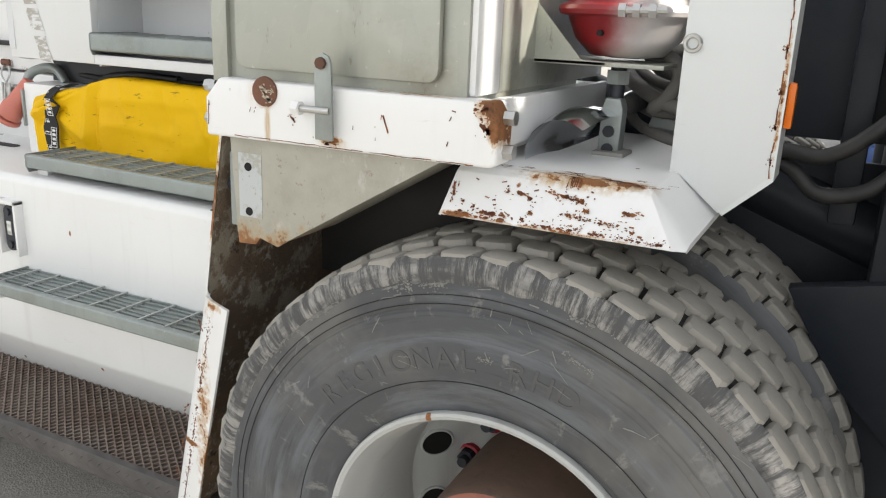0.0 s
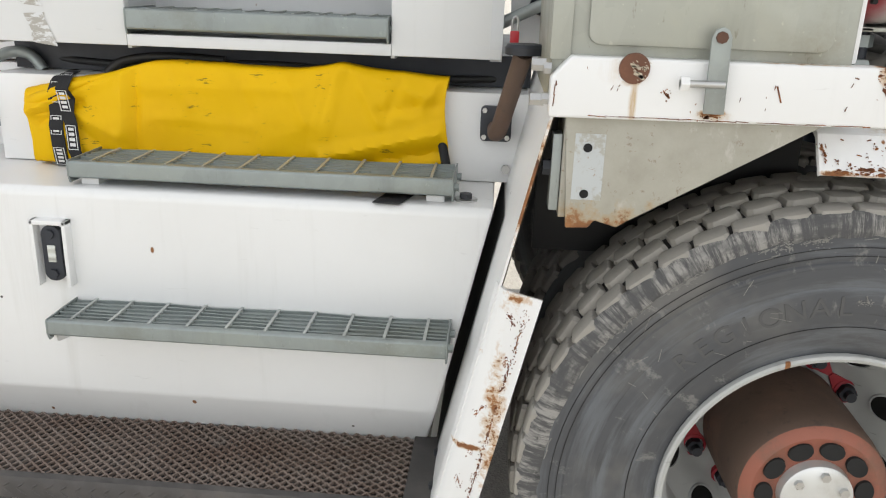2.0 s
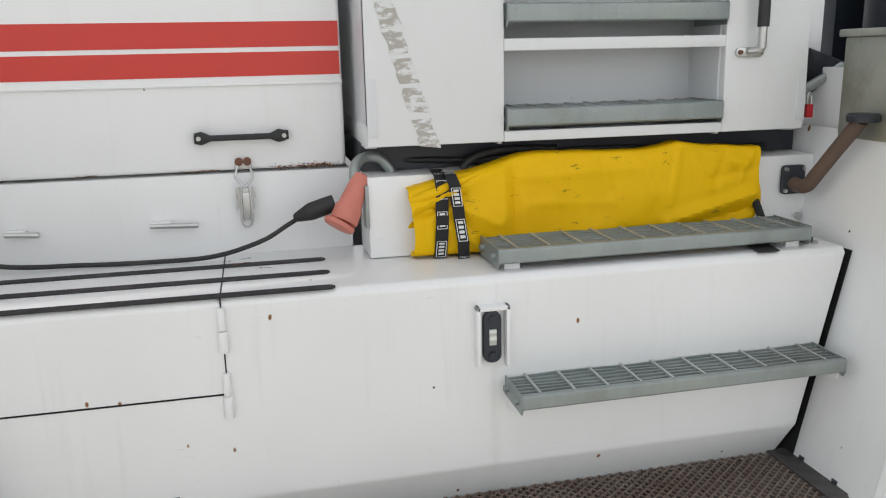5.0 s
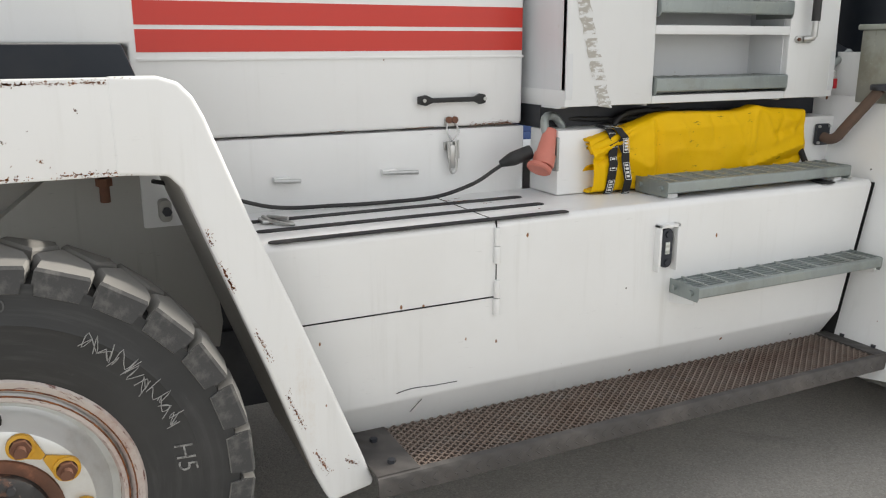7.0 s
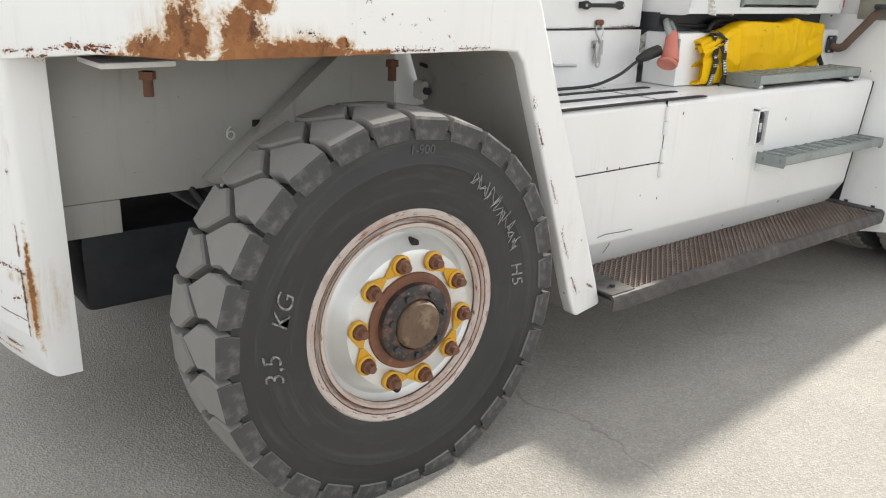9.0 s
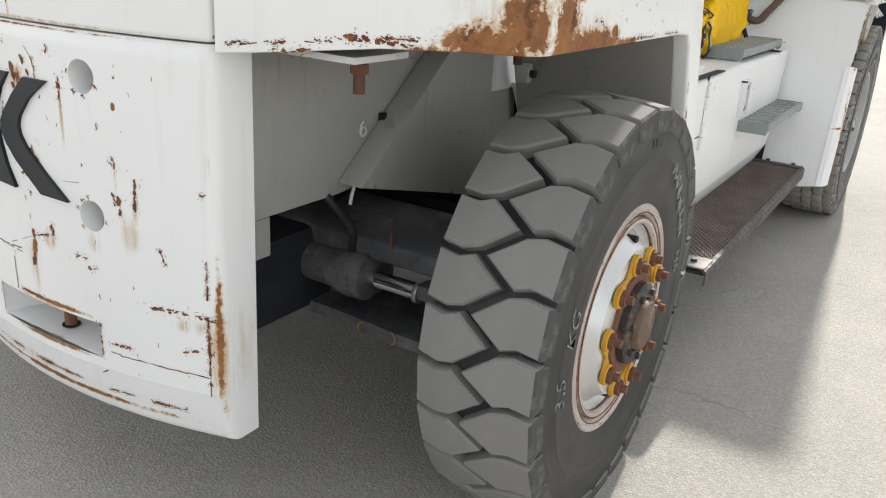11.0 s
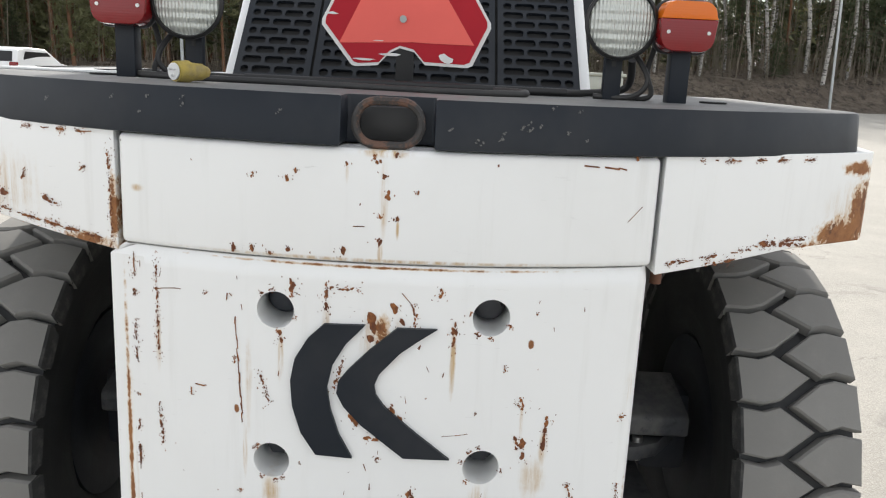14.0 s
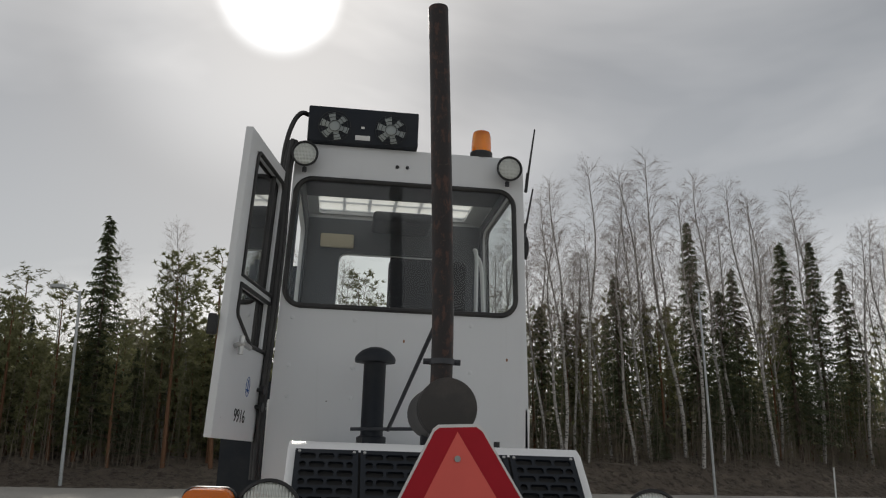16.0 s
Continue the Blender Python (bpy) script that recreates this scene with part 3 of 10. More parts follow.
SPOTS_CW = [((-0.78, 0.482, 0.70), (0.06, 0.006, 0.45), 0.75), ((-0.78, -0.478, 0.55), (0.06, 0.007, 0.22), 0.85), ((-0.86, 0.0, 1.045), (0.2, 0.022, 0.035), 0.7), ((-0.85, 0.0, 0.34), (0.2, 0.50, 0.010), 0.75),
            ((-0.86, -0.04, 0.545), (0.025, 0.16, 0.008), 0.8), ((-0.86, 0.0, 0.446), (0.025, 0.18, 0.007), 0.75), ((-0.86, 0.012, 0.66), (0.2, 0.012, 0.05), 0.7),
            ((-0.86, 0.0, 1.158), (0.2, 0.45, 0.003), 0.5)]
STAINS_CW = [((-0.85, 0.003, 1.28), (0.2, 0.010, 0.085), 0.7), ((-0.85, 0.007, 1.185), (0.2, 0.006, 0.03), 0.8), ((-0.85, -0.022, 1.23), (0.2, 0.004, 0.025), 0.7), ((-0.85, 0.067, 1.322), (0.2, 0.004, 0.025), 0.6), ((-0.85, 0.0, 1.36), (0.2, 0.06, 0.012), 0.7), ((-0.80, 0.45, 1.27), (0.2, 0.02, 0.01), 0.6), ((-0.85, 0.0, 1.172), (0.2, 0.5, 0.006), 0.6), ((-0.84, 0.180, 0.98), (0.2, 0.007, 0.07), 0.8), ((-0.85, -0.129, 0.99), (0.2, 0.007, 0.09), 0.7), ((-0.86, 0.0, 1.03), (0.2, 0.06, 0.07), 0.55), ((-0.85, 0.247, 0.80), (0.2, 0.006, 0.08), 0.6),
             ((-0.86, 0.02, 0.62), (0.2, 0.03, 0.09), 0.55), ((-0.78, -0.475, 0.52), (0.2, 0.02, 0.18), 0.65), ((-0.79, 0.478, 0.6), (0.2, 0.015, 0.4), 0.6), ((-0.83, 0.20, 0.72), (0.2, 0.03, 0.04), 0.6), ((-0.81, -0.29, 0.76), (0.2, 0.04, 0.06), 0.5),
             ((-0.86, 0.0, 0.535), (0.2, 0.18, 0.02), 0.55), ((-0.86, 0.1, 0.365), (0.2, 0.3, 0.02), 0.5), ((-0.80, -0.42, 0.58), (0.2, 0.06, 0.025), 0.55), ((-0.81, -0.465, 0.93), (0.2, 0.012, 0.05), 0.6),
             ((-0.83, 0.416, 1.0), (0.2, 0.008, 0.10), 0.6), ((-0.85, 0.098, 1.05), (0.2, 0.010, 0.06), 0.6), ((-0.84, -0.262, 0.88), (0.2, 0.006, 0.05), 0.7), ((-0.84, -0.307, 0.82), (0.2, 0.012, 0.06), 0.6), ((-0.86, -0.05, 0.70), (0.2, 0.03, 0.03), 0.6), ((-0.83, 0.24, 0.92), (0.2, 0.012, 0.14), 0.4), ((-0.84, -0.19, 0.725), (0.2, 0.03, 0.035), 0.5), ((-0.84, 0.36, 0.40), (0.2, 0.10, 0.04), 0.5)]
M_CW = paint("white_counterweight_enamel", specks=0.035, dirt=0.25, spots=SPOTS_CW, stains=STAINS_CW)


def cw_block(z0, z1, taper=0.0):
    """One casting of the counterweight, curved in plan."""
    bm = bmesh.new()
    ys = [-0.485 + 0.97 * i / 20 for i in range(21)]
    lo = [(rear_x(y) + taper, y) for y in ys] + [(-0.672, 0.485), (-0.672, -0.485)]
    hi = [(rear_x(y), y) for y in ys] + [(-0.672, 0.485), (-0.672, -0.485)]
    va, vb = [bm.verts.new((x, y, z0)) for x, y in lo], [bm.verts.new((x, y, z1)) for x, y in hi]
    bm.faces.new(va[::-1])
    bm.faces.new(vb)
    n = len(va)
    for i in range(n):
        bm.faces.new((va[i], va[(i + 1) % n], vb[(i + 1) % n], vb[i]))
    return bm


lower_lip = cw_block(0.297, 0.4255, 0.024)
lower_lip.normal_update()
es = [e for e in lower_lip.edges if min(v.co.z for v in e.verts) < 0.34 and max(v.co.x for v in e.verts) < -0.68 and e.calc_face_angle(0) > radians(40)]
bmesh.ops.bevel(lower_lip, geom=es, offset=0.026, segments=4, profile=0.5, affect="EDGES", clamp_overlap=True)
cw = part("counterweight", mesh_of(lower_lip, "counterweight", M_CW), M_CW, truck, "white cast counterweight with rust runs and round bolt holes")

# main face with bolt holes and a towing pocket
bm = bmesh.new()
HOLES = [(0.19, 1.072), (-0.194, 1.075), (0.197, 0.781), (-0.191, 0.785)]
HR = 0.034
PY0, PY1, PZ0, PZ1 = -0.185, 0.189, 0.450, 0.534


def face_pt(y, z, push=0.0):
    return (rear_x(y) + push, y, z)


# a grid whose lines pass round the holes
ycuts = sorted({-0.485, -0.44, -0.38, -0.31, 0.485, 0.44, 0.38, 0.31, 0.07, 0.0, -0.07, PY0, PY1} | {round(s * 0.19 + d, 4) for s in (-1, 1) for d in (-0.055, 0.055)})
zcuts = sorted({0.4255, PZ0, PZ1, 0.62, 0.925, 1.144, 1.163} | {round(c + d, 4) for c in (1.073, 0.783) for d in (-0.055, 0.055)})
gv = {(i, j): bm.verts.new(face_pt(y, z, 0.013 if z > 1.15 else 0.0)) for i, y in enumerate(ycuts) for j, z in enumerate(zcuts)}
for j in range(len(zcuts) - 1):
    z0, z1 = zcuts[j], zcuts[j + 1]
    i = 0
    while i < len(ycuts) - 1:
        y0, hole, k2 = ycuts[i], None, i + 1
        for hy, hz in HOLES:
            if z0 < hz < z1 and abs(y0 - (math.copysign(0.19, hy) - 0.055)) < 1e-3:
                hole = (hy, hz)
                k2 = next(k for k in range(i, len(ycuts)) if abs(ycuts[k] - y0 - 0.11) < 1e-3)
        y1 = ycuts[k2]
        quad = [gv[i, j], gv[k2, j], gv[k2, j + 1], gv[i, j + 1]]
        mids = {3: [gv[k, j] for k in range(i + 1, k2)], 1: [gv[k, j + 1] for k in range(k2 - 1, i, -1)]}
        i = k2
        if y0 >= PY0 - 1e-6 and y1 <= PY1 + 1e-6 and z0 >= PZ0 - 1e-6 and z1 <= PZ1 + 1e-6:
            continue
        if not hole:
            bm.faces.new(quad)
            continue
        hy, hz = hole
        n = 24
        rim = [bm.verts.new(face_pt(hy + HR * math.cos(k), hz + HR * math.sin(k))) for k in (2 * math.pi * q / n for q in range(n))]
        deep = [bm.verts.new((v.co.x + 0.12, v.co.y, v.co.z)) for v in rim]
        corners = [quad[2], quad[3], quad[0], quad[1]]
        for q in range(n):
            bm.faces.new((rim[q], rim[(q + 1) % n], deep[(q + 1) % n], deep[q]))
        for k in range(4):
            s = 3 + 6 * k
            arc = [rim[(s + q) % n] for q in range(-6, 1)]
            bm.faces.new([corners[(k - 1) % 4]] + mids.get(k, []) + [corners[k]] + arc[::-1])
        bm.faces.new(deep)
# edges return into the block
top = [gv[i, len(zcuts) - 1] for i in range(len(ycuts))]
for side in (0, len(ycuts) - 1):
    col = [gv[side, j] for j in range(len(zcuts))]
    back = [bm.verts.new((-0.672, v.co.y, v.co.z)) for v in col]
    for j in range(len(col) - 1):
        bm.faces.new((col[j], col[j + 1], back[j + 1], back[j]))
up = [bm.verts.new((v.co.x + 0.2, v.co.y, v.co.z)) for v in top]
for i in range(len(top) - 1):
    bm.faces.new((top[i], top[i + 1], up[i + 1], up[i]))
# pocket
pv = [[bm.verts.new((rear_x(y) + d, y + (0.045 if y < 0 else -0.045) * (d > 0), z)) for y, z in ((PY0, PZ0), (PY1, PZ0), (PY1, PZ1), (PY0, PZ1))] for d in (0.0, 0.17)]
for k in range(4):
    bm.faces.new((pv[0][k], pv[0][(k + 1) % 4], pv[1][(k + 1) % 4], pv[1][k]))
bm.faces.new(pv[1])
bmesh.ops.remove_doubles(bm, verts=bm.verts[:], dist=0.0005)
bm.normal_update()
es = [e for e in bm.edges if len(e.link_faces) == 2 and e.calc_face_angle(0) > radians(60) and (abs(abs(e.verts[0].co.y) - 0.485) < 0.002 and abs(abs(e.verts[1].co.y) - 0.485) < 0.002)]
bmesh.ops.bevel(bm, geom=es, offset=0.026, segments=4, profile=0.5, affect="EDGES")
part("face_casting", bm, M_CW, cw)

bm = cw_block(1.167, 1.366)
bev(bm, 0.012, 3, 40)
part("upper_casting", bm, M_CW, cw)
for hy, hz in HOLES:
    rodded("bolt_head", M_DARK, cw, (rear_x(hy) + 0.070, hy, hz), (rear_x(hy) + 0.121, hy, hz), 0.023, n=6)
    rodded("bolt_washer", M_DARK, cw, (rear_x(hy) + 0.095, hy, hz), (rear_x(hy) + 0.119, hy, hz), 0.0325, n=20)
rodded("tow_pin", M_RUST, cw, (-0.795, 0.005, 0.452), (-0.795, 0.005, 0.535), 0.014)
rodded("pin_hole", M_GAP, cw, (-0.795, 0.005, 0.4535), (-0.795, 0.005, 0.4565), 0.021, n=18)
# rust flakes and scratches of the castings
FLAKES_HIGH = [(0.416, 1.133, 0.416, 0.969, 0.005), (0.421, 1.088, 0.367, 1.093, 0.003), (0.267, 1.073, 0.251, 0.85, 0.0042), (0.219, 0.951, 0.2, 0.895, 0.005), (0.416, 0.855, 0.411, 0.779, 0.005), (0.182, 1.034, 0.178, 1.006, 0.008), (0.161, 1.132, 0.157, 1.102, 0.009),
               (0.101, 1.126, 0.096, 1.071, 0.007), (0.092, 1.121, 0.042, 1.12, 0.006), (0.02, 1.077, 0.003, 1.011, 0.016), (-0.019, 1.095, -0.037, 1.063, 0.010), (-0.034, 1.117, -0.058, 1.089, 0.003), (-0.056, 1.093, -0.059, 1.055, 0.005), (-0.105, 1.129, -0.1, 1.106, 0.007), (-0.128, 1.067, -0.13, 1.012, 0.008)]
FLAKES_MID = [(0.066, 0.989, 0.083, 0.931, 0.005), (0.051, 0.881, 0.04, 0.863, 0.012), (0.022, 0.841, 0.001, 0.837, 0.008), (-0.02, 0.906, -0.037, 0.878, 0.012), (-0.26, 0.92, -0.263, 0.893, 0.007), (-0.252, 0.842, -0.259, 0.82, 0.008), (-0.266, 0.837, -0.271, 0.789, 0.013), (-0.31, 0.887, -0.306, 0.817, 0.009),
              (0.008, 0.704, 0.017, 0.619, 0.018), (0.003, 0.702, -0.062, 0.714, 0.007), (-0.06, 0.744, -0.063, 0.71, 0.009), (0.232, 0.645, 0.063, 0.652, 0.004), (0.152, 0.649, 0.061, 0.645, 0.003), (0.102, 0.623, 0.103, 0.542, 0.0043), (0.081, 0.546, 0.003, 0.548, 0.008), (-0.116, 0.847, -0.164, 0.853, 0.002)]
FLAKES_LOW = [(-0.32, 0.605, -0.39, 0.609, 0.008), (-0.39, 0.609, -0.48, 0.604, 0.008), (-0.213, 0.493, -0.272, 0.494, 0.006), (-0.211, 0.47, -0.469, 0.468, 0.004), (-0.404, 0.516, -0.432, 0.525, 0.008), (-0.178, 0.409, -0.208, 0.43, 0.0043), (-0.451, 0.873, -0.468, 0.873, 0.006),
              (-0.359, 0.742, -0.37, 0.709, 0.005), (-0.169, 0.661, -0.196, 0.666, 0.007), (-0.131, 0.683, -0.163, 0.684, 0.006), (-0.192, 0.607, -0.195, 0.596, 0.003), (0.343, 0.915, 0.321, 0.913, 0.004), (0.105, 0.658, 0.014, 0.695, 0.002), (0.236, 0.693, 0.2, 0.671, 0.004), (0.187, 0.531, 0.186, 0.465, 0.006), (-0.187, 0.535, -0.187, 0.455, 0.005)]
FLAKES_TOP = [(y, z, y + 0.001, z + 1.2 * w, w) for y, z, w in (
    (0.016, 1.342, 0.006), (0.020, 1.350, 0.005), (0.067, 1.336, 0.005), (0.003, 1.319, 0.007), (-0.004, 1.285, 0.008), (0.008, 1.25, 0.006), (-0.022, 1.245, 0.006), (-0.018, 1.354, 0.005), (0.009, 1.201, 0.009), (-0.056, 1.291, 0.005),
    (0.043, 1.269, 0.003), (0.071, 1.178, 0.011), (0.168, 1.181, 0.008), (0.2, 1.174, 0.006), (0.233, 1.178, 0.008), (0.266, 1.177, 0.008), (0.23, 1.308, 0.005), (0.169, 1.306, 0.007), (0.154, 1.32, 0.005), (0.342, 1.327, 0.003),
    (0.128, 1.179, 0.003), (-0.438, 1.363, 0.006), (-0.191, 1.344, 0.004))] + [(-0.21, 1.346, -0.25, 1.348, 0.003), (-0.34, 1.350, -0.42, 1.346, 0.004), (-0.431, 1.25, -0.456, 1.278, 0.002), (0.055, 1.233, 0.035, 1.234, 0.003)]
rnd = random.Random(77)


def on_face(y, z):
    return (rear_x(y) - 0.0007 + 0.024 * max(0.0, 0.4255 - z) / 0.1285, y, z)


for name_, group_ in (("flaked_rust", FLAKES_HIGH + FLAKES_MID + FLAKES_LOW), ("flaked_rust", FLAKES_TOP)):
    bm = bmesh.new()
    for y0, z0, y1, z1, w in group_:
        chips(bm, on_face, (y0, z0), (y1, z1), w * 1.25 if w > 0.0045 else w, rnd)
    if group_ is not FLAKES_TOP:
        for k in range(30):
            y = rnd.uniform(-0.44, 0.44)
            chips(bm, on_face, (y, 0.368), (y + rnd.uniform(0.01, 0.05), 0.366), rnd.choice((0.003, 0.0046, 0.006)), rnd)
        for k in range(26):
            z = rnd.uniform(0.45, 1.12)
            chips(bm, on_face, (0.461, z), (0.462, z + rnd.uniform(0.005, 0.04)), rnd.choice((0.003, 0.0046)), rnd)
            z = rnd.uniform(0.40, 0.72)
            chips(bm, on_face, (-0.460, z), (-0.462, z + rnd.uniform(0.005, 0.04)), rnd.choice((0.003, 0.0046, 0.007)), rnd)
        for _ in range(90):
            y, z = rnd.uniform(-0.46, 0.45), rnd.uniform(0.44, 1.13)
            if any((y - hy) ** 2 + (z - hz) ** 2 < 0.05 ** 2 for hy, hz in HOLES) or (PY0 - 0.03 < y < PY1 + 0.03 and PZ0 - 0.03 < z < PZ1 + 0.03):
                continue
            chips(bm, on_face, (y, z), (y + rnd.uniform(-0.004, 0.004), z + rnd.uniform(0.001, 0.014)), rnd.choice((0.002, 0.003, 0.0046)), rnd)
        for hy, hz in HOLES:
            for _ in range(5):
                k = rnd.uniform(0, 6.28)
                chips(bm, on_face, (hy + 0.039 * math.cos(k), hz + 0.039 * math.sin(k)), (hy + 0.039 * math.cos(k + 0.2), hz + 0.039 * math.sin(k + 0.2)), 0.0046, rnd)
    part(name_, bm, M_CHIP, cw, "brown rust flakes and scratches", kind="stuff")
# black chevron emblem (plain shape)
LOGO_A = [(0.101, 1.055), (0.028, 1.057), (0.062, 1.02), (0.085, 0.979), (0.094, 0.936), (0.087, 0.894), (0.071, 0.847), (0.046, 0.802), (0.113, 0.804), (0.141, 0.845), (0.157, 0.895), (0.161, 0.945), (0.153, 0.987), (0.13, 1.026)]
LOGO_B = [(-0.028, 1.054), (-0.099, 1.054), (-0.064, 1.03), (-0.034, 1.007), (0.001, 0.967), (0.009, 0.946), (0.006, 0.928), (-0.010, 0.905), (-0.066, 0.857), (-0.132, 0.804), (-0.047, 0.806), (0.032, 0.868), (0.064, 0.902), (0.077, 0.927), (0.074, 0.949), (0.057, 0.972), (0.019, 1.012)]
for outline in (LOGO_A, LOGO_B):
    bm = bmesh.new()
    fr_, bk = [bm.verts.new((rear_x(y) - 0.008, y, z)) for y, z in outline], [bm.verts.new((rear_x(y) + 0.004, y, z)) for y, z in outline]
    bm.faces.new(fr_)
    n = len(outline)
    for i in range(n):
        bm.faces.new((fr_[i], fr_[(i + 1) % n], bk[(i + 1) % n], bk[i]))
    part("emblem", bm, M_BLACK_PAINT, cw, "black raised chevron emblem")

SPOTS_WING = [((-0.55, -0.93, 1.20), (0.10, 0.10, 0.05), 1.0), ((-0.50, -0.98, 1.24), (0.06, 0.07, 0.10), 1.0), ((-0.62, -0.86, 1.17), (0.10, 0.10, 0.03), 0.9), ((-0.52, -0.96, 1.34), (0.08, 0.08, 0.02), 0.8),
              ((-0.28, -1.02, 1.19), (0.20, 0.2, 0.045), 1.1), ((-0.40, -1.02, 1.23), (0.07, 0.2, 0.085), 1.1), ((-0.36, -1.02, 1.30), (0.05, 0.2, 0.03), 0.85), ((-0.08, -1.02, 1.185), (0.09, 0.2, 0.02), 0.85),
              ((-0.15, -1.02, 1.215), (0.025, 0.2, 0.02), 0.9), ((-0.6, 0.80, 1.27), (0.10, 0.05, 0.03), 0.7), ((-0.70, 0.55, 1.16), (0.15, 0.1, 0.02), 0.85), ((-0.74, 0.50, 1.22), (0.1, 0.012, 0.10), 0.8)]
M_WING = paint("white_fender_enamel", specks=0.05, dirt=0.2, spots=SPOTS_WING, stains=[((-0.5, -0.95, 1.25), (0.15, 0.15, 0.1), 0.5), ((-0.3, -1.02, 1.22), (0.3, 0.2, 0.07), 0.35), ((-0.62, 0.8, 1.25), (0.2, 0.25, 0.1), 0.5), ((0.66, -1.0, 0.6), (0.1, 0.2, 0.3), 0.25)])


def wing_path(s, inset=0.0):
    """Outer plan line of a rear fender, from the seam round the corner and forwards."""
    pts = [(rear_x(y) + inset, s * y) for y in (0.494, 0.58, 0.68, 0.78, 0.86, 0.92)]
    cx, cy, r = -0.455 + inset * 0.3, 1.02 - 0.085, 0.085 - inset * 0.2
    for a in (200, 225, 245, 265):
        pts.append((cx + r * math.cos(radians(a)), s * (cy - r * math.sin(radians(a)) - inset * 0.6)))
    pts += [(-0.2, s * (1.02 - inset)), (0.1, s * (1.02 - inset)), (0.36, s * (1.02 - inset))]
    return pts


def band(path_o, path_i, z0, z1):
    bm = bmesh.new()
    rings = [[bm.verts.new((x, y, z)) for x, y in p] for p, z in ((path_o, z0), (path_o, z1), (path_i, z1), (path_i, z0))]
    n = len(path_o)
    for k in range(4):
        a, c_ = rings[k], rings[(k + 1) % 4]
        for i in range(n - 1):
            bm.faces.new((a[i], a[i + 1], c_[i + 1], c_[i]))
    bm.faces.new([r[0] for r in rings])
    bm.faces.new([r[-1] for r in rings][::-1])
    return bm


LEG = [(0.30, 1.388), (0.40, 1.388), (0.44, 1.375), (0.468, 1.345), (0.49, 1.30), (0.57, 1.079), (0.664, 0.845), (0.822, 0.431), (0.852, 0.345), (0.848, 0.330), (0.745, 0.312), (0.728, 0.322), (0.70, 0.385), (0.60, 0.677), (0.51, 0.928), (0.432, 1.148), (0.405, 1.178), (0.30, 1.186)]
for s in (-1, 1):
    bm = band(wing_path(s), wing_path(s, 0.07), 1.185, 1.386)
    for v in bm.verts:
        if v.co.z > 1.3 and v.co.x < -0.4:
            v.co.z -= 0.012
        if v.co.z < 1.2:
            v.co.z -= 0.035 * max(0.0, min(1.0, (0.8 - abs(v.co.y)) / 0.3))
    bev(bm, 0.014, 3, 50)
    wing = part("rear_fender", bm, M_WING, truck, "white steel fender, rusted through at its lower edge" if s < 0 else "white steel fender with rust stains")
    bm = bmesh.new()
    prism(bm, LEG, "y", s * 1.022, s * 0.972)
    bev(bm, 0.014, 3, 35)
    part("fender_leg", bm, M_WING, wing)
    # mud guard behind the leg
    bm = bmesh.new()
    prism(bm, [(0.405, 1.18), (0.432, 1.145), (0.728, 0.325), (0.736, 0.329), (0.442, 1.155), (0.41, 1.19)], "y", s * 0.975, s * 0.474)
    part("splash_sheet", bm, M_GUARD, wing)
    # white lip that carries the fender, with hanging bolts
    boxed("fender_bracket", M_WHITE, wing, -0.60, -0.42, min(s * 0.487, s * 0.682), max(s * 0.487, s * 0.682), 1.138, 1.152, 0.003, "white lip under the fender")
    for bx, by in ((-0.460, 0.585), (0.30, 0.572)):
        rodded("fender_bolt", M_RUST, wing, (bx, s * by, 1.118), (bx, s * by, 1.055), 0.013, n=10)
        rodded("fender_nut", M_RUST, wing, (bx, s * by, 1.118), (bx, s * by, 1.098), 0.021, n=6)

rnd = random.Random(19)


def on_wing(x, z):
    return (x, -1.0207, z)


def on_leg(x, z):
    return (x, -1.0227, z)


bm = bmesh.new()
for x0, z0, x1, z1, w in ((-0.05, 1.194, 0.12, 1.192, 0.006), (-0.24, 1.24, -0.20, 1.225, 0.007), (-0.14, 1.225, -0.135, 1.20, 0.008), (0.02, 1.20, 0.03, 1.19, 0.006), (-0.1, 1.376, 0.3, 1.377, 0.0046), (0.20, 1.193, 0.34, 1.192, 0.005)):
    chips(bm, on_wing, (x0, z0), (x1, z1), w, rnd)
for x0, z0, x1, z1, w in ((0.475, 1.05, 0.485, 1.02, 0.006), (0.50, 0.975, 0.525, 0.91, 0.007), (0.57, 0.80, 0.60, 0.73, 0.005), (0.635, 0.63, 0.67, 0.54, 0.006), (0.70, 0.46, 0.73, 0.40, 0.008), (0.78, 0.42, 0.81, 0.40, 0.006)):
    chips(bm, on_leg, (x0, z0), (x1, z1), w, rnd)
for _ in range(30):
    x, z = rnd.uniform(-0.35, 0.33), rnd.uniform(1.19, 1.33)
    chips(bm, on_wing, (x, z), (x + 0.002, z + rnd.uniform(0.001, 0.006)), rnd.choice((0.002, 0.003, 0.0046)), rnd)
part("flaked_rust", bm, M_CHIP, truck, "brown rust flakes on the fender", kind="stuff")


def on_tail(y, z):
    return (rear_x(y) - 0.0008, y, z)


def tail_foot(y):
    return 1.189 - 0.035 * max(0.0, min(1.0, (0.8 - abs(y)) / 0.3))


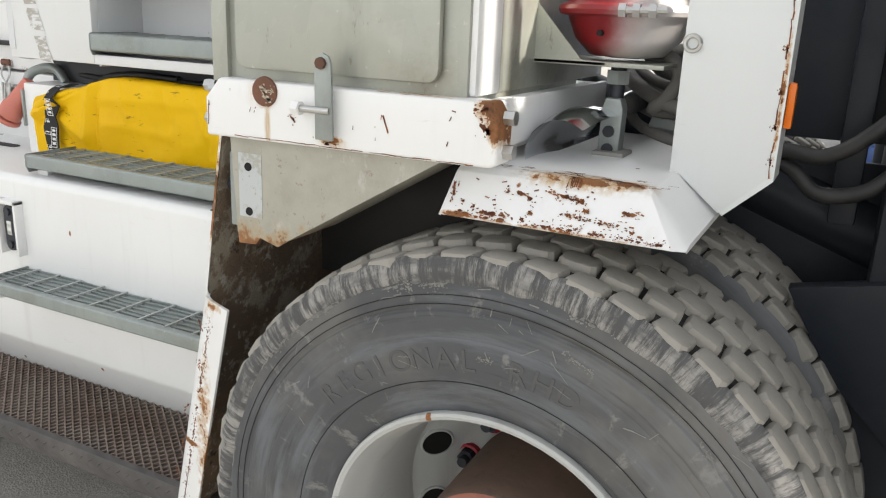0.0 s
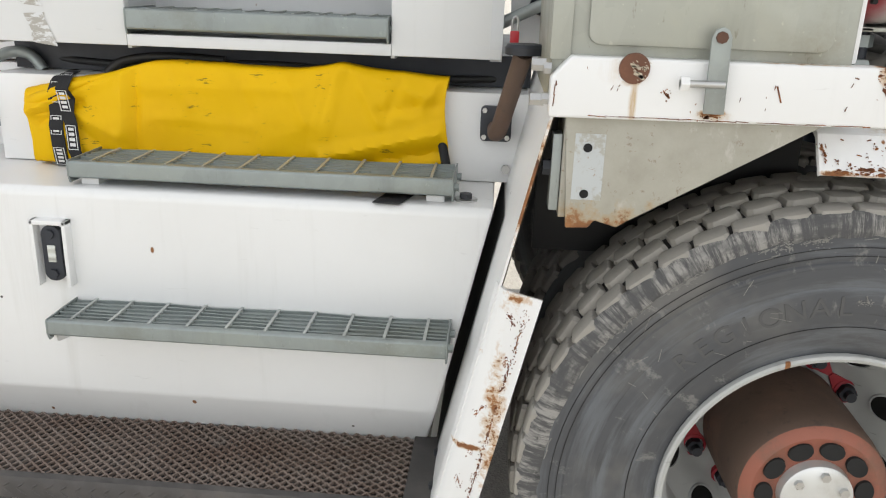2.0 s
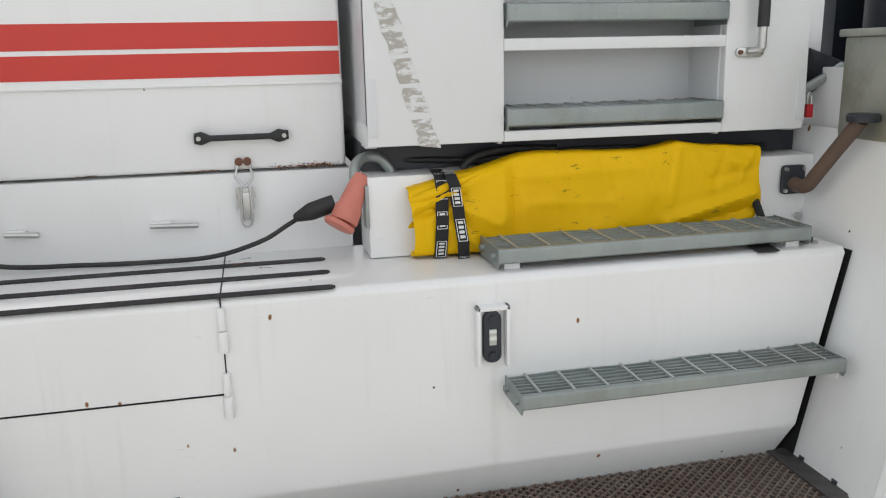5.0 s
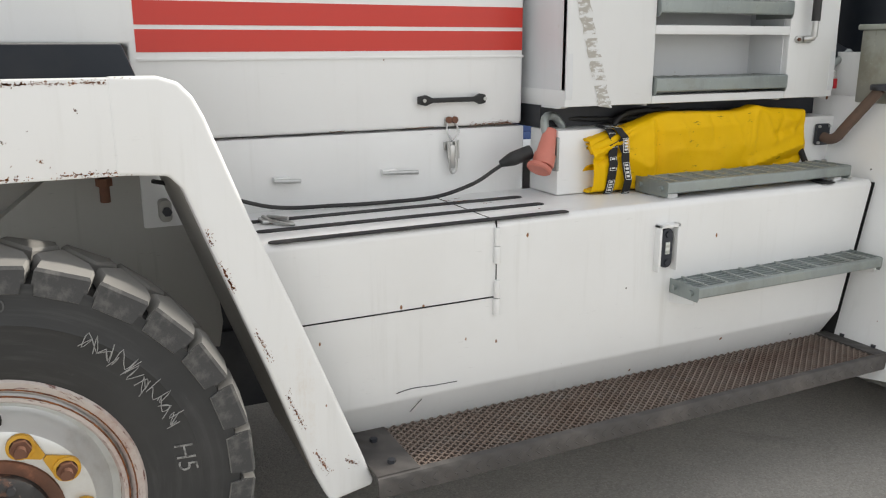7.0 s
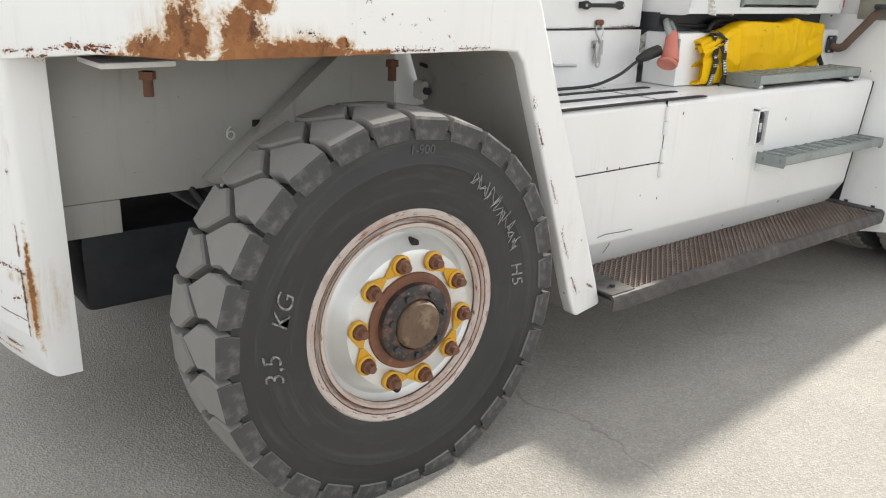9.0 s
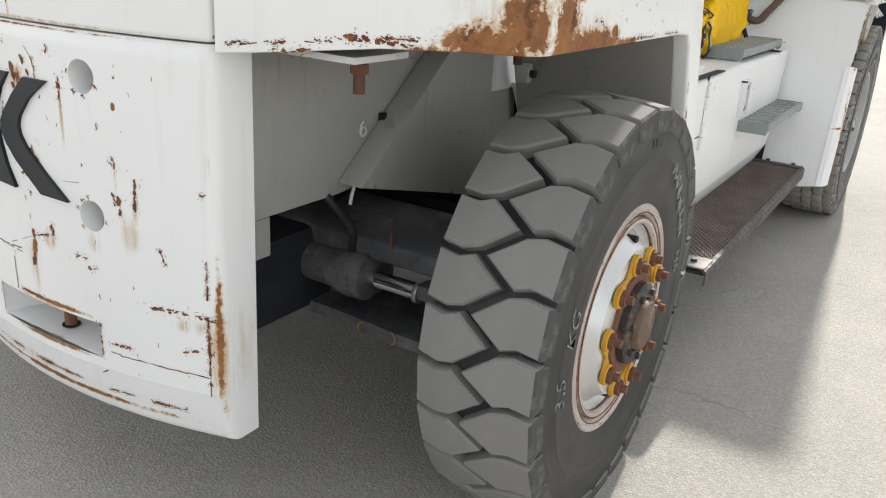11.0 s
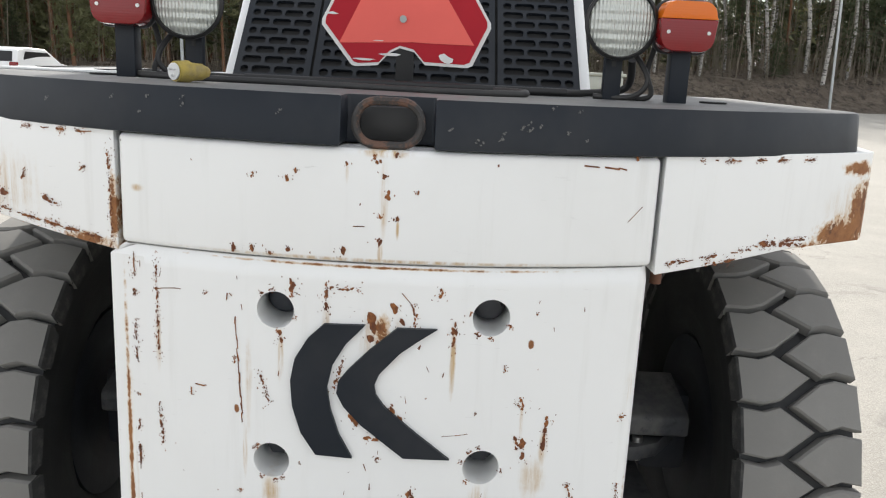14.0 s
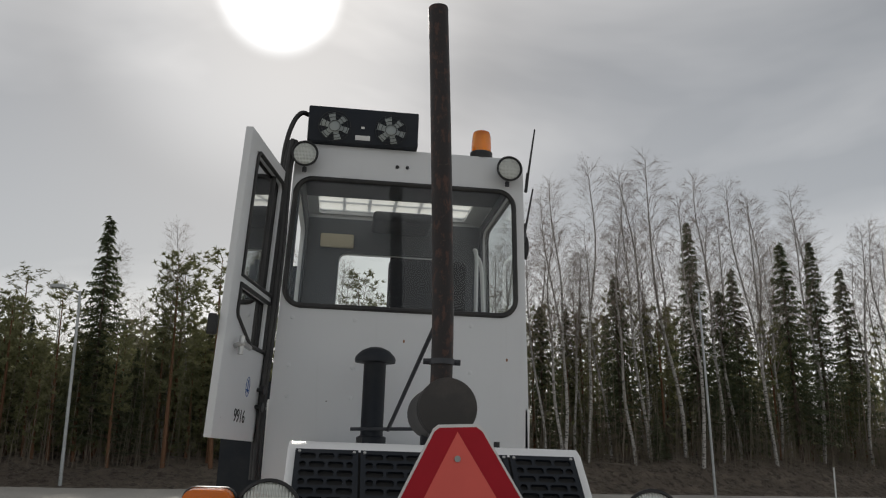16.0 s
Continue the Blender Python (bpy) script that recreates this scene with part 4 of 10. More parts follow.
bm = bmesh.new()
for side in (-1, 1):
    for _ in range(12):
        y = side * rnd.uniform(0.51, 0.84)
        chips(bm, on_tail, (y, 1.362), (y + rnd.uniform(0.004, 0.03), 1.362), rnd.choice((0.0035, 0.0046, 0.006)), rnd)
    for _ in range(34 if side > 0 else 20):
        y = side * rnd.uniform(0.51, 0.84)
        z = tail_foot(y) + 0.012
        chips(bm, on_tail, (y, z), (y + rnd.uniform(0.004, 0.03), z + 0.001), rnd.choice((0.0035, 0.0046, 0.007)), rnd)
for y0, z0, y1, z1, w in ((0.505, 1.17, 0.507, 1.33, 0.007), (0.62, 1.22, 0.66, 1.23, 0.012), (0.75, 1.23, 0.80, 1.225, 0.014), (0.70, 1.28, 0.71, 1.26, 0.007), (-0.72, 1.20, -0.84, 1.19, 0.012), (-0.60, 1.165, -0.66, 1.17, 0.008), (0.56, 1.30, 0.57, 1.29, 0.006)):
    chips(bm, on_tail, (y0, z0), (y1, z1), w, rnd)
part("flaked_rust", bm, M_CHIP, truck, "brown rust flakes on the fender ends", kind="stuff")


# ---- black deck above the counterweight ----
bm = bmesh.new()
right = [(x - 0.02, y * 0.955) for x, y in wing_path(-1)]
right = [(x, y) for x, y in right if x < 0.2]
edge = [(rear_x(y) - 0.012, y) for y in (0.078, 0.2, 0.34, 0.46)]
mid = [(rear_x(y) - 0.012, y) for y in (-0.46, -0.34, -0.2, -0.078)]
left = [(x - 0.02, y * 0.955) for x, y in wing_path(1)]
left = [(x, y) for x, y in left if x < 0.2]
outline = left[::-1] + edge[::-1] + [(-0.79, 0.078), (-0.79, -0.078)] + mid[::-1] + right + [(0.37, -0.974), (0.37, 0.30), (0.30, 0.974)]
prism(bm, outline, "z", 1.3685, 1.454)
bmesh.ops.recalc_face_normals(bm, faces=bm.faces[:])
for v in bm.verts:
    if v.co.z > 1.4:
        v.co.x += 0.016 if v.co.x < 0.2 else -0.03
bev(bm, 0.008, 2, 40)
deck = part("rear_deck", bm, M_BLACK_PAINT, truck, "black painted steel deck above the counterweight, dusty")
# top faces lighter: dust, and the sky's sheen painted in
b = Mat("dusty_sheen_deck", 0.55, 0.0, (0.13, 0.13, 0.13))
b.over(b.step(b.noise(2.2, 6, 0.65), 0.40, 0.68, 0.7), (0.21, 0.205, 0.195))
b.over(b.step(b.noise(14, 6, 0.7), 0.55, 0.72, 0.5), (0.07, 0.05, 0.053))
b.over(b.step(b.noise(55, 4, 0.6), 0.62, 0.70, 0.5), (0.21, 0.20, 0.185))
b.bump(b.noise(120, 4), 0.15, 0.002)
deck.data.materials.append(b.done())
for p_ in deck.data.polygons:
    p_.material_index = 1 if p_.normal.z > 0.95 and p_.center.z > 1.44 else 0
boxed("white_tread_plate", M_WHITE, deck, -0.30, 0.29, 0.50, 0.955, 1.4545, 1.460, 0.002)
for yy in (0.60, 0.74, 0.88):
    boxed("antislip_strip", M_STRIP, deck, -0.22, 0.26, yy - 0.02, yy + 0.02, 1.461, 1.4625, 0)
rnd = random.Random(8)


def on_deck(y, z):
    return (rear_x(y) - 0.012 + 0.016 * (z - 1.376) / 0.078 - 0.0008, y, z)


bm = bmesh.new()
for _ in range(20):
    y, z = -rnd.uniform(0.09, 0.35) if rnd.random() < 0.7 else rnd.uniform(0.1, 0.7), rnd.uniform(1.384, 1.445)
    chips(bm, on_deck, (y, z), (y + 0.002, z + 0.002), 0.0046, rnd)
part("paint_specks", bm, plain("pale_specks", (0.13, 0.125, 0.12), 0.7), deck, kind="stuff")
bm = bmesh.new()
loop = rounded(0.112, 0.074, 0.036, 6, 0.0, 1.409)
ring = [(-0.850, y, z) for y, z in loop]
tube(bm, ring + ring[:2], 0.0075, 8, 1)
part("lifting_eye", bm, M_HUB_BLACK, deck, "oval steel lifting eye, scraped")
boxed("eye_backing", M_BLACK, deck, -0.80, -0.782, -0.055, 0.055, 1.374, 1.435, 0.01)
for hx, hy in ((-0.40, 0.66), (-0.36, -0.70)):
    bm = bmesh.new()
    lathe(bm, [(1.4545, 0.03), (1.458, 0.03), (1.458, 0.0)], (hx, hy, 0), "z", 20)
    part("deck_hole_cover", bm, M_GAP, deck)

# ---- hood ----
hood_pts = [(-0.19, 1.455), (0.125, 1.77), (0.16, 1.785), (1.63, 1.80), (1.63, 1.193), (0.40, 1.193), (0.40, 1.455)]
bm = bmesh.new()
prism(bm, hood_pts, "y", -0.455, 0.455)
bev(bm, 0.012, 3, 30)
hood = part("engine_hood", bm, M_WHITE_CLEAN, truck, "white engine hood with red stripes")
prismed("lower_hood", M_WHITE, hood, [(0.40, 0.95), (1.64, 0.95), (1.64, 1.185), (0.40, 1.185)], "y", -0.452, 0.452, 0.004)
for s in (-1, 1):
    for z0, z1 in ((1.433, 1.493), (1.505, 1.568)):
        boxed("red_stripe", M_RED, hood, 0.42, 1.625, min(s * 0.455, s * 0.4565), max(s * 0.455, s * 0.4565), z0, z1, 0)
    boxed("side_moulding", M_WHITE_CLEAN, hood, 0.42, 1.63, min(s * 0.45, s * 0.462), max(s * 0.45, s * 0.462), 1.410, 1.418, 0.002)


def on_hood(x, z):
    return (x, -0.4566, z)


bm = bmesh.new()
for x0, z0, x1, z1, w in ((1.45, 1.197, 1.60, 1.195, 0.006), (1.52, 1.203, 1.58, 1.197, 0.007), (1.20, 1.195, 1.30, 1.195, 0.003), (0.95, 1.195, 1.0, 1.195, 0.003)):
    chips(bm, on_hood, (x0, z0), (x1, z1), w, rnd)
part("flaked_rust", bm, M_CHIP, hood, kind="stuff")
# grille: four plates of slots
GN = Vector((-1, 0, 1)).normalized()
GU = Vector((1, 0, 1)).normalized()
g_org = Vector((-0.19, 0, 1.455)) + GN * 0.006


def slot_plate(y0, y1, length, cols):
    bm = bmesh.new()
    nrow, ch = 12, length * 0.955 / 12
    base = length * 0.02

    def P(y, u, d=0.0):
        return bm.verts.new(g_org + Vector((0, y, 0)) + GU * u - GN * d)

    def quad(a, b_, c_, d_):
        bm.faces.new((P(*a), P(*b_), P(*c_), P(*d_)))
    m = 0.011
    quad((y0, 0), (y1, 0), (y1, base), (y0, base))
    quad((y0, base + nrow * ch), (y1, base + nrow * ch), (y1, length), (y0, length))
    quad((y0, base), (y0 + m, base), (y0 + m, base + nrow * ch), (y0, base + nrow * ch))
    quad((y1 - m, base), (y1, base), (y1, base + nrow * ch), (y1 - m, base + nrow * ch))
    w = (y1 - y0 - 2 * m) / cols
    for r in range(nrow):
        u0 = base + r * ch
        cells_ = [(k, k + 1) for k in range(cols)] if r % 2 else [(0, 0.5)] + [(k + 0.5, k + 1.5) for k in range(cols - 1)] + [(cols - 0.5, cols)]
        for a, c_ in cells_:
            ya, yb = y0 + m + a * w, y0 + m + c_ * w
            ia, ib, ua, ub = ya + 0.0045, yb - 0.0045, u0 + ch * 0.14, u0 + ch * 0.86
            k = min(0.0055, (ub - ua) * 0.30, (ib - ia) * 0.30)
            hole = [(ib, ua + k), (ib, ub - k), (ib - k, ub), (ia + k, ub), (ia, ub - k), (ia, ua + k), (ia + k, ua), (ib - k, ua)]
            hv = [P(*p) for p in hole]
            dv = [P(*p, 0.008) for p in hole]
            cv = [P(yb, u0), P(yb, u0 + ch), P(ya, u0 + ch), P(ya, u0)]
            for q in range(8):
                bm.faces.new((hv[q], hv[(q + 1) % 8], dv[(q + 1) % 8], dv[q]))
            bm.faces.new((cv[0], cv[1], hv[1], hv[0]))
            bm.faces.new((cv[1], hv[2], hv[1]))
            bm.faces.new((cv[1], cv[2], hv[3], hv[2]))
            bm.faces.new((cv[2], hv[4], hv[3]))
            bm.faces.new((cv[2], cv[3], hv[5], hv[4]))
            bm.faces.new((cv[3], hv[6], hv[5]))
            bm.faces.new((cv[3], cv[0], hv[7], hv[6]))
            bm.faces.new((cv[0], hv[0], hv[7]))
    return bm


GL = 0.425
bm = bmesh.new()
bm.faces.new([bm.verts.new(g_org + Vector((0, y, 0)) + GU * u - GN * 0.005) for y, u in ((-0.425, 0.005), (0.430, 0.005), (0.430, GL), (-0.425, GL))])
part("grille_backing", bm, M_GAP, hood)
for y0, y1, cols in ((0.243, 0.430, 3), (-0.214, 0.236, 7), (-0.425, -0.221, 3)):
    bm = slot_plate(y0, y1, GL, cols)
    bmesh.ops.translate(bm, verts=bm.verts[:], vec=GN * 0.004)
    part("grille_panel", bm, M_BLACK_PAINT, hood, "black slotted grille panel")
    for yy in (y0 + 0.012, y1 - 0.012):
        p = g_org + Vector((0, yy, 0)) + GU * (GL - 0.012)
        rodded("grille_screw", M_STEEL, hood, p, p + GN * 0.008, 0.005, n=8)

# ---- side tank with platform ----
def slope_x(z):
    return 2.866 + 0.22 * (z - 0.915)


TANK = [(-0.876, 0.482), (-0.82, 0.37), (-0.45, 0.37), (-0.45, 0.968), (-0.862, 0.968), (-0.876, 0.954)]
for s in (-1, 1):
    bm = bmesh.new()
    a = [bm.verts.new((0.505 + 0.62 * (0.97 - z), y * -s, z)) for y, z in TANK]
    c_ = [bm.verts.new((slope_x(z), y * -s, z)) for y, z in TANK]
    n = len(TANK)
    bm.faces.new(a)
    bm.faces.new(c_[::-1])
    for i in range(n):
        bm.faces.new((a[i], c_[i], c_[(i + 1) % n], a[(i + 1) % n]))
    bev(bm, 0.008, 3, 20)
    tank = part("side_tank", bm, M_WHITE, truck, "white side tank with a hinged hatch, scuffed")
    if s > 0:
        continue
    for yy in (-0.858, -0.722, -0.59):
        bm = bmesh.new()
        outl = [(p[0], p[1]) for p in rounded(0.90, 0.036, 0.017, 4, 1.10, yy)]
        prism(bm, outl, "z", 0.9685, 0.9705)
        part("antislip_strip", bm, M_STRIP, tank, "black anti-slip tape, worn")
    # hatch joints and hinges
    boxed("hatch_joint", M_GAP, tank, 1.2945, 1.2975, -0.8775, -0.870, 0.70, 0.968, 0)
    boxed("hatch_joint", M_GAP, tank, 0.60, 1.2945, -0.8775, -0.870, 0.742, 0.746, 0)
    boxed("hatch_joint", M_GAP, tank, 1.2945, 1.2975, -0.876, -0.46, 0.966, 0.9692, 0)
    for z0, z1 in ((0.845, 0.948), (0.690, 0.795)):
        for k, (za, zb, r_) in enumerate(((z0, (z0 + z1) / 2 - 0.002, 0.011), ((z0 + z1) / 2, z1, 0.009))):
            rodded("hinge", M_WHITE, tank, (1.296, -0.882, za), (1.296, -0.882, zb), r_, n=12, w=0.002)
    # level glass in a recess
    for args in ((1.871, 1.880, 0.748, 0.900), (1.943, 1.952, 0.748, 0.900), (1.871, 1.952, 0.890, 0.900)):
        boxed("gauge_guard", M_WHITE, tank, args[0], args[1], -0.902, -0.872, args[2], args[3], 0.002)
    bm = bmesh.new()
    prism(bm, rounded(0.044, 0.128, 0.02, 5, 1.911, 0.822), "y", -0.892, -0.874)
    bev(bm, 0.003, 2, 50)
    gauge = part("level_gauge", bm, M_DARK, tank, "dirty oil level gauge")
    boxed("gauge_glass", M_LAMP, gauge, 1.902, 1.920, -0.8945, -0.888, 0.803, 0.842, 0.001)
    for zz in (0.776, 0.868):
        rodded("gauge_screw", M_DARK, gauge, (1.911, -0.888, zz), (1.911, -0.898, zz), 0.011, n=6)
    rodded("platform_bolt", M_DARK, tank, (2.815, -0.80, 0.968), (2.815, -0.80, 0.983), 0.014, n=6)
    rodded("platform_washer", M_STEEL, tank, (2.815, -0.80, 0.968), (2.815, -0.80, 0.972), 0.026, n=20)

# ---- foot board of expanded metal ----
bm = bmesh.new()
X0, X1, Y0, Y1, ZT = 0.87, 2.80, -1.075, -0.82, 0.378
pitch, nrow = 0.030, 22
rh = (Y1 - Y0) / nrow
ncol = int((X1 - X0) / pitch)
for r in range(nrow + 1):
    y = Y0 + r * rh
    last = None
    for c_ in range(2 * ncol + 1):
        x = X0 + c_ * pitch / 2
        up_ = (c_ + r) % 2
        yy = y + (rh * 0.46 if up_ else -rh * 0.46)
        zz = ZT + (0.004 if up_ else -0.002)
        ring = [bm.verts.new((x, yy - 0.0022, zz)), bm.verts.new((x, yy + 0.0022, zz + 0.002)), bm.verts.new((x, yy + 0.0022, zz - 0.006)), bm.verts.new((x, yy - 0.0022, zz - 0.006))]
        if last:
            for k in range(4):
                bm.faces.new((last[k], last[(k + 1) % 4], ring[(k + 1) % 4], ring[k]))
        last = ring
b = Mat("rusty_expanded_metal", 0.75, 0.2, (0.21, 0.165, 0.138))
b.over(b.step(b.noise(3.0, 6, 0.65), 0.42, 0.70, 0.7), (0.13, 0.078, 0.055))
b.over(b.step(b.noise(14, 5, 0.6), 0.5, 0.75, 0.6), (0.22, 0.20, 0.18))
b.bump(b.noise(90, 4), 0.3, 0.002)
M_MESHPLATE = b.done()
foot = part("foot_board", bm, M_MESHPLATE, truck, "rusty expanded-metal foot board with a chequer-plate edge", kind="stuff")
boxed("board_pan", M_DARK, foot, X0, X1, Y0, Y1, 0.351, 0.363, 0)
b = Mat("dirty_chequer_plate", 0.6, 0.35, (0.080, 0.075, 0.073))
b.over(b.step(b.noise(5, 6, 0.65), 0.42, 0.72, 0.7), (0.155, 0.14, 0.13))
wv = b.nt.nodes.new("ShaderNodeTexWave")
wv.bands_direction = "DIAGONAL"
wv.inputs["Scale"].default_value = 9.0
b.nt.links.new(b.co, wv.inputs["Vector"])
b.bump(wv.outputs["Fac"], 0.5, 0.004)
M_CHEQUER = b.done()
bm = bmesh.new()
prism(bm, [(-1.075, 0.385), (-1.088, 0.380), (-1.092, 0.371), (-1.092, 0.328), (-1.086, 0.328), (-1.086, 0.368), (-1.075, 0.375)], "x", X0 - 0.03, X1 + 0.04)
for v in bm.verts:
    if v.co.x > 2.0 and v.co.z < 0.34:
        v.co.x -= 0.03
edge_plate = part("edge_plate", bm, M_CHEQUER, foot)
bm = bmesh.new()
k = 0
x = X0
while x < X1:
    for z0 in (0.333, 0.350):
        a = radians(35 if k % 2 else -35)
        cx, cz = x, z0 + 0.012
        u = Vector((math.cos(a), 0, math.sin(a))) * 0.014
        w = Vector((-math.sin(a), 0, math.cos(a))) * 0.0028
        c0 = Vector((cx, -1.092, cz))
        q = [bm.verts.new(c0 + t) for t in (-u, w, u, -w)]
        top_ = bm.verts.new(c0 + Vector((0, -0.0022, 0)))
        for i in range(4):
            bm.faces.new((q[i], q[(i + 1) % 4], top_))
        k += 1
    x += 0.032
part("chequer_pattern", bm, M_CHEQUER, foot, kind="stuff")
for xa, xb in ((X0 - 0.03, X0 + 0.09), (X1 - 0.08, X1 + 0.04)):
    boxed("end_plate", M_CHEQUER, foot, xa, xb, -1.082, -0.825, 0.379, 0.387, 0.002)
    for yy in (-1.03, -0.90):
        rodded("board_bolt", M_DARK, foot, ((xa + xb) / 2, yy, 0.387), ((xa + xb) / 2, yy, 0.397), 0.011, n=6)

# ---- wheels ----
def rear_block():
    """One tread block of the solid rear tyres, at the top of the wheel; its outer side looks to -y."""
    bm = bmesh.new()
    R, half, pitch_a = 0.534, 0.140, 2 * math.pi / 27
    shape = [(0.0, -0.44), (0.36, -0.37), (0.62, -0.46), (1.18, -0.02), (0.66, 0.42), (0.38, 0.50), (0.0, 0.43)]

    def P(w, s, r):
        a = s * pitch_a
        r += 0.012 * math.sin(min(w, 1.0) * math.pi / 2)
        return Vector((r * math.sin(a), -half + w * half, r * math.cos(a)))
    cen = (0.45, 0.0)
    top = [bm.verts.new(P(cen[0] + (w - cen[0]) * 0.93, s * 0.92, R)) for w, s in shape]
    midr = [bm.verts.new(P(w, s, R - 0.006)) for w, s in shape]
    low = [bm.verts.new(P(w, s * 1.03, R - 0.034)) for w, s in shape]
    c = bm.verts.new(P(cen[0], 0.0, R + 0.001))
    n = len(shape)
    for i in range(n):
        bm.faces.new((c, top[i], top[(i + 1) % n]))
        for a, d in ((top, midr), (midr, low)):
            bm.faces.new((a[i], d[i], d[(i + 1) % n], a[(i + 1) % n]))
    # shoulder lug down the side
    s0, s1 = -0.43, 0.42
    q = [bm.verts.new(P(0.0, s, r) + Vector((0, dy, 0))) for s, r, dy in ((s0, R - 0.010, 0), (s1, R - 0.010, 0), (s1 * 0.9, R - 0.055, -0.003), (s0 * 0.9, R - 0.055, -0.003))]
    bk = [bm.verts.new(P(0.06, s, r)) for s, r in ((s0, R - 0.010), (s1, R - 0.010), (s1 * 0.9, R - 0.060), (s0 * 0.9, R - 0.060))]
    bm.faces.new(q)
    for i in range(4):
        bm.faces.new((q[i], q[(i + 1) % 4], bk[(i + 1) % 4], bk[i]))
    me = mesh_of(bm, "tread_block", M_BLOCK, 30)
    me.materials.append(M_LUG)
    for p in me.polygons:
        if p.normal.y < -0.75:
            p.material_index = 1
    return me


b = Mat("scuffed_lug_side", 0.75, 0.0, (0.055, 0.055, 0.056))
b.over(b.step(b.noise(30, 6, 0.7), 0.45, 0.66, 0.7), (0.13, 0.128, 0.122))
b.bump(b.noise(80, 5, 0.7), 0.4, 0.003)
M_LUG = b.done()
REAR_BLOCK = rear_block()
b = Mat("white_rusty_rim", 0.32, 0.5, (0.66, 0.67, 0.66))
b.over(b.step(b.noise(5, 6, 0.65), 0.52, 0.72, 0.5), (0.40, 0.38, 0.34))
b.over(b.step(b.noise(17, 6, 0.7), 0.66, 0.72, 0.8), (0.20, 0.10, 0.05))
M_RIM_WHITE = b.done()
b = Mat("rusty_lock_ring", 0.5, 0.2, (0.52, 0.47, 0.44))
b.over(b.step(b.noise(7, 6, 0.7), 0.45, 0.7, 0.7), (0.34, 0.19, 0.15))
b.over(b.step(b.noise(1.0, 6, 0.72, polar(b, 7.0, 120.0)), 0.56, 0.64, 0.9), (0.13, 0.04, 0.028))
M_LOCK = b.done()


def rear_wheel(yc, s):
    """s: the side that shows its hub (-1: towards -y)."""
    c = (0.0, yc, 0.510)
    OUT = Matrix.Translation((0, -0.060, 0))
    m0 = Matrix.Translation(c) @ (Matrix.Rotation(math.pi, 4, "Z") if s > 0 else Matrix())
    bm = bmesh.new()
    lathe(bm, [(-0.105, 0.268), (-0.118, 0.275), (-0.134, 0.315), (-0.139, 0.36), (-0.1405, 0.41), (-0.1425, 0.415), (-0.1405, 0.42), (-0.138, 0.47), (-0.134, 0.499), (0.0, 0.512), (0.134, 0.499), (0.134, 0.40), (0.128, 0.30), (0.10, 0.268)], (0, 0, 0), "y", 72, True)
    wheel = part("rear_wheel", bm, M_SOLID, truck, "solid black rubber tyre with chevron blocks on a white rim", m0)
    for i in range(27):
        a = 2 * math.pi * (i + 0.5) / 27
        part("tread_block", REAR_BLOCK, None, wheel, m=Matrix.Rotation(a, 4, "Y"))
        part("tread_block", REAR_BLOCK, None, wheel, m=Matrix.Rotation(a + math.pi / 27, 4, "Y") @ Matrix.Rotation(math.pi, 4, "Z"))
    bm = bmesh.new()
    lathe(bm, [(-0.100, 0.262), (-0.118, 0.266), (-0.128, 0.278), (-0.131, 0.292), (-0.126, 0.298), (-0.110, 0.295), (-0.10, 0.285)], (0, 0, 0), "y", 64, True)
    part("rim_flange", bm, M_LOCK, wheel, "rust-stained outer rim ring")
    bm = bmesh.new()
    lathe(bm, [(-0.122, 0.262), (-0.126, 0.258), (-0.126, 0.250), (-0.118, 0.244)], (0, 0, 0), "y", 64, True)
    part("lock_ring", bm, M_LOCK, wheel)
    for y_, r_ in ((-0.1265, 0.2605), (-0.127, 0.2755), (-0.112, 0.2455)):
        bm = bmesh.new()
        lathe(bm, [(y_, r_ - 0.0018), (y_ - 0.0012, r_), (y_, r_ + 0.0018), (y_ + 0.002, r_)], (0, 0, 0), "y", 64, True)
        part("rust_line", bm, M_CHIP, wheel)
    bm = bmesh.new()
    lathe(bm, [(-0.10, 0.264), (-0.108, 0.246), (-0.098, 0.236), (-0.094, 0.228), (-0.100, 0.216), (-0.122, 0.203), (-0.142, 0.192), (-0.146, 0.180), (-0.147, 0.125), (-0.13, 0.12), (0.05, 0.12), (0.10, 0.262)], (0, 0, 0), "y", 64, False, False)
    part("rim_disc", bm, M_RIM_WHITE, wheel, "white painted rim disc, stained")
    bm = bmesh.new()
    lathe(bm, [(-0.080, 0.135), (-0.094, 0.132), (-0.094, 0.105), (-0.082, 0.103), (-0.082, 0.095), (-0.070, 0.0)], (0, 0, 0), "y", 48)
    hub_ = part("hub", bm, M_RUST, wheel, "rusty cast hub flange", OUT)
    bm = bmesh.new()
    lathe(bm, [(-0.080, 0.108), (-0.112, 0.106), (-0.118, 0.098), (-0.119, 0.070), (-0.110, 0.068)], (0, 0, 0), "y", 48)
    part("hub_cover", bm, M_HUB_BLACK, wheel, "black hub cover with flaking paint", OUT)
    bm = bmesh.new()
    lathe(bm, [(-0.110, 0.066), (-0.126, 0.065), (-0.133, 0.060), (-0.1345, 0.045), (-0.135, 0.0)], (0, 0, 0), "y", 40)
    part("hub_cap", bm, M_CAP, wheel, "brown worn hub cap", OUT)
    for i in range(7):
        a = 2 * math.pi * i / 7 + 0.2
        rodded("hub_bolt", M_DARK, wheel, (0.086 * math.cos(a), -0.178, 0.086 * math.sin(a)), (0.086 * math.cos(a), -0.188, 0.086 * math.sin(a)), 0.009, n=6)
    nut = bmesh.new()
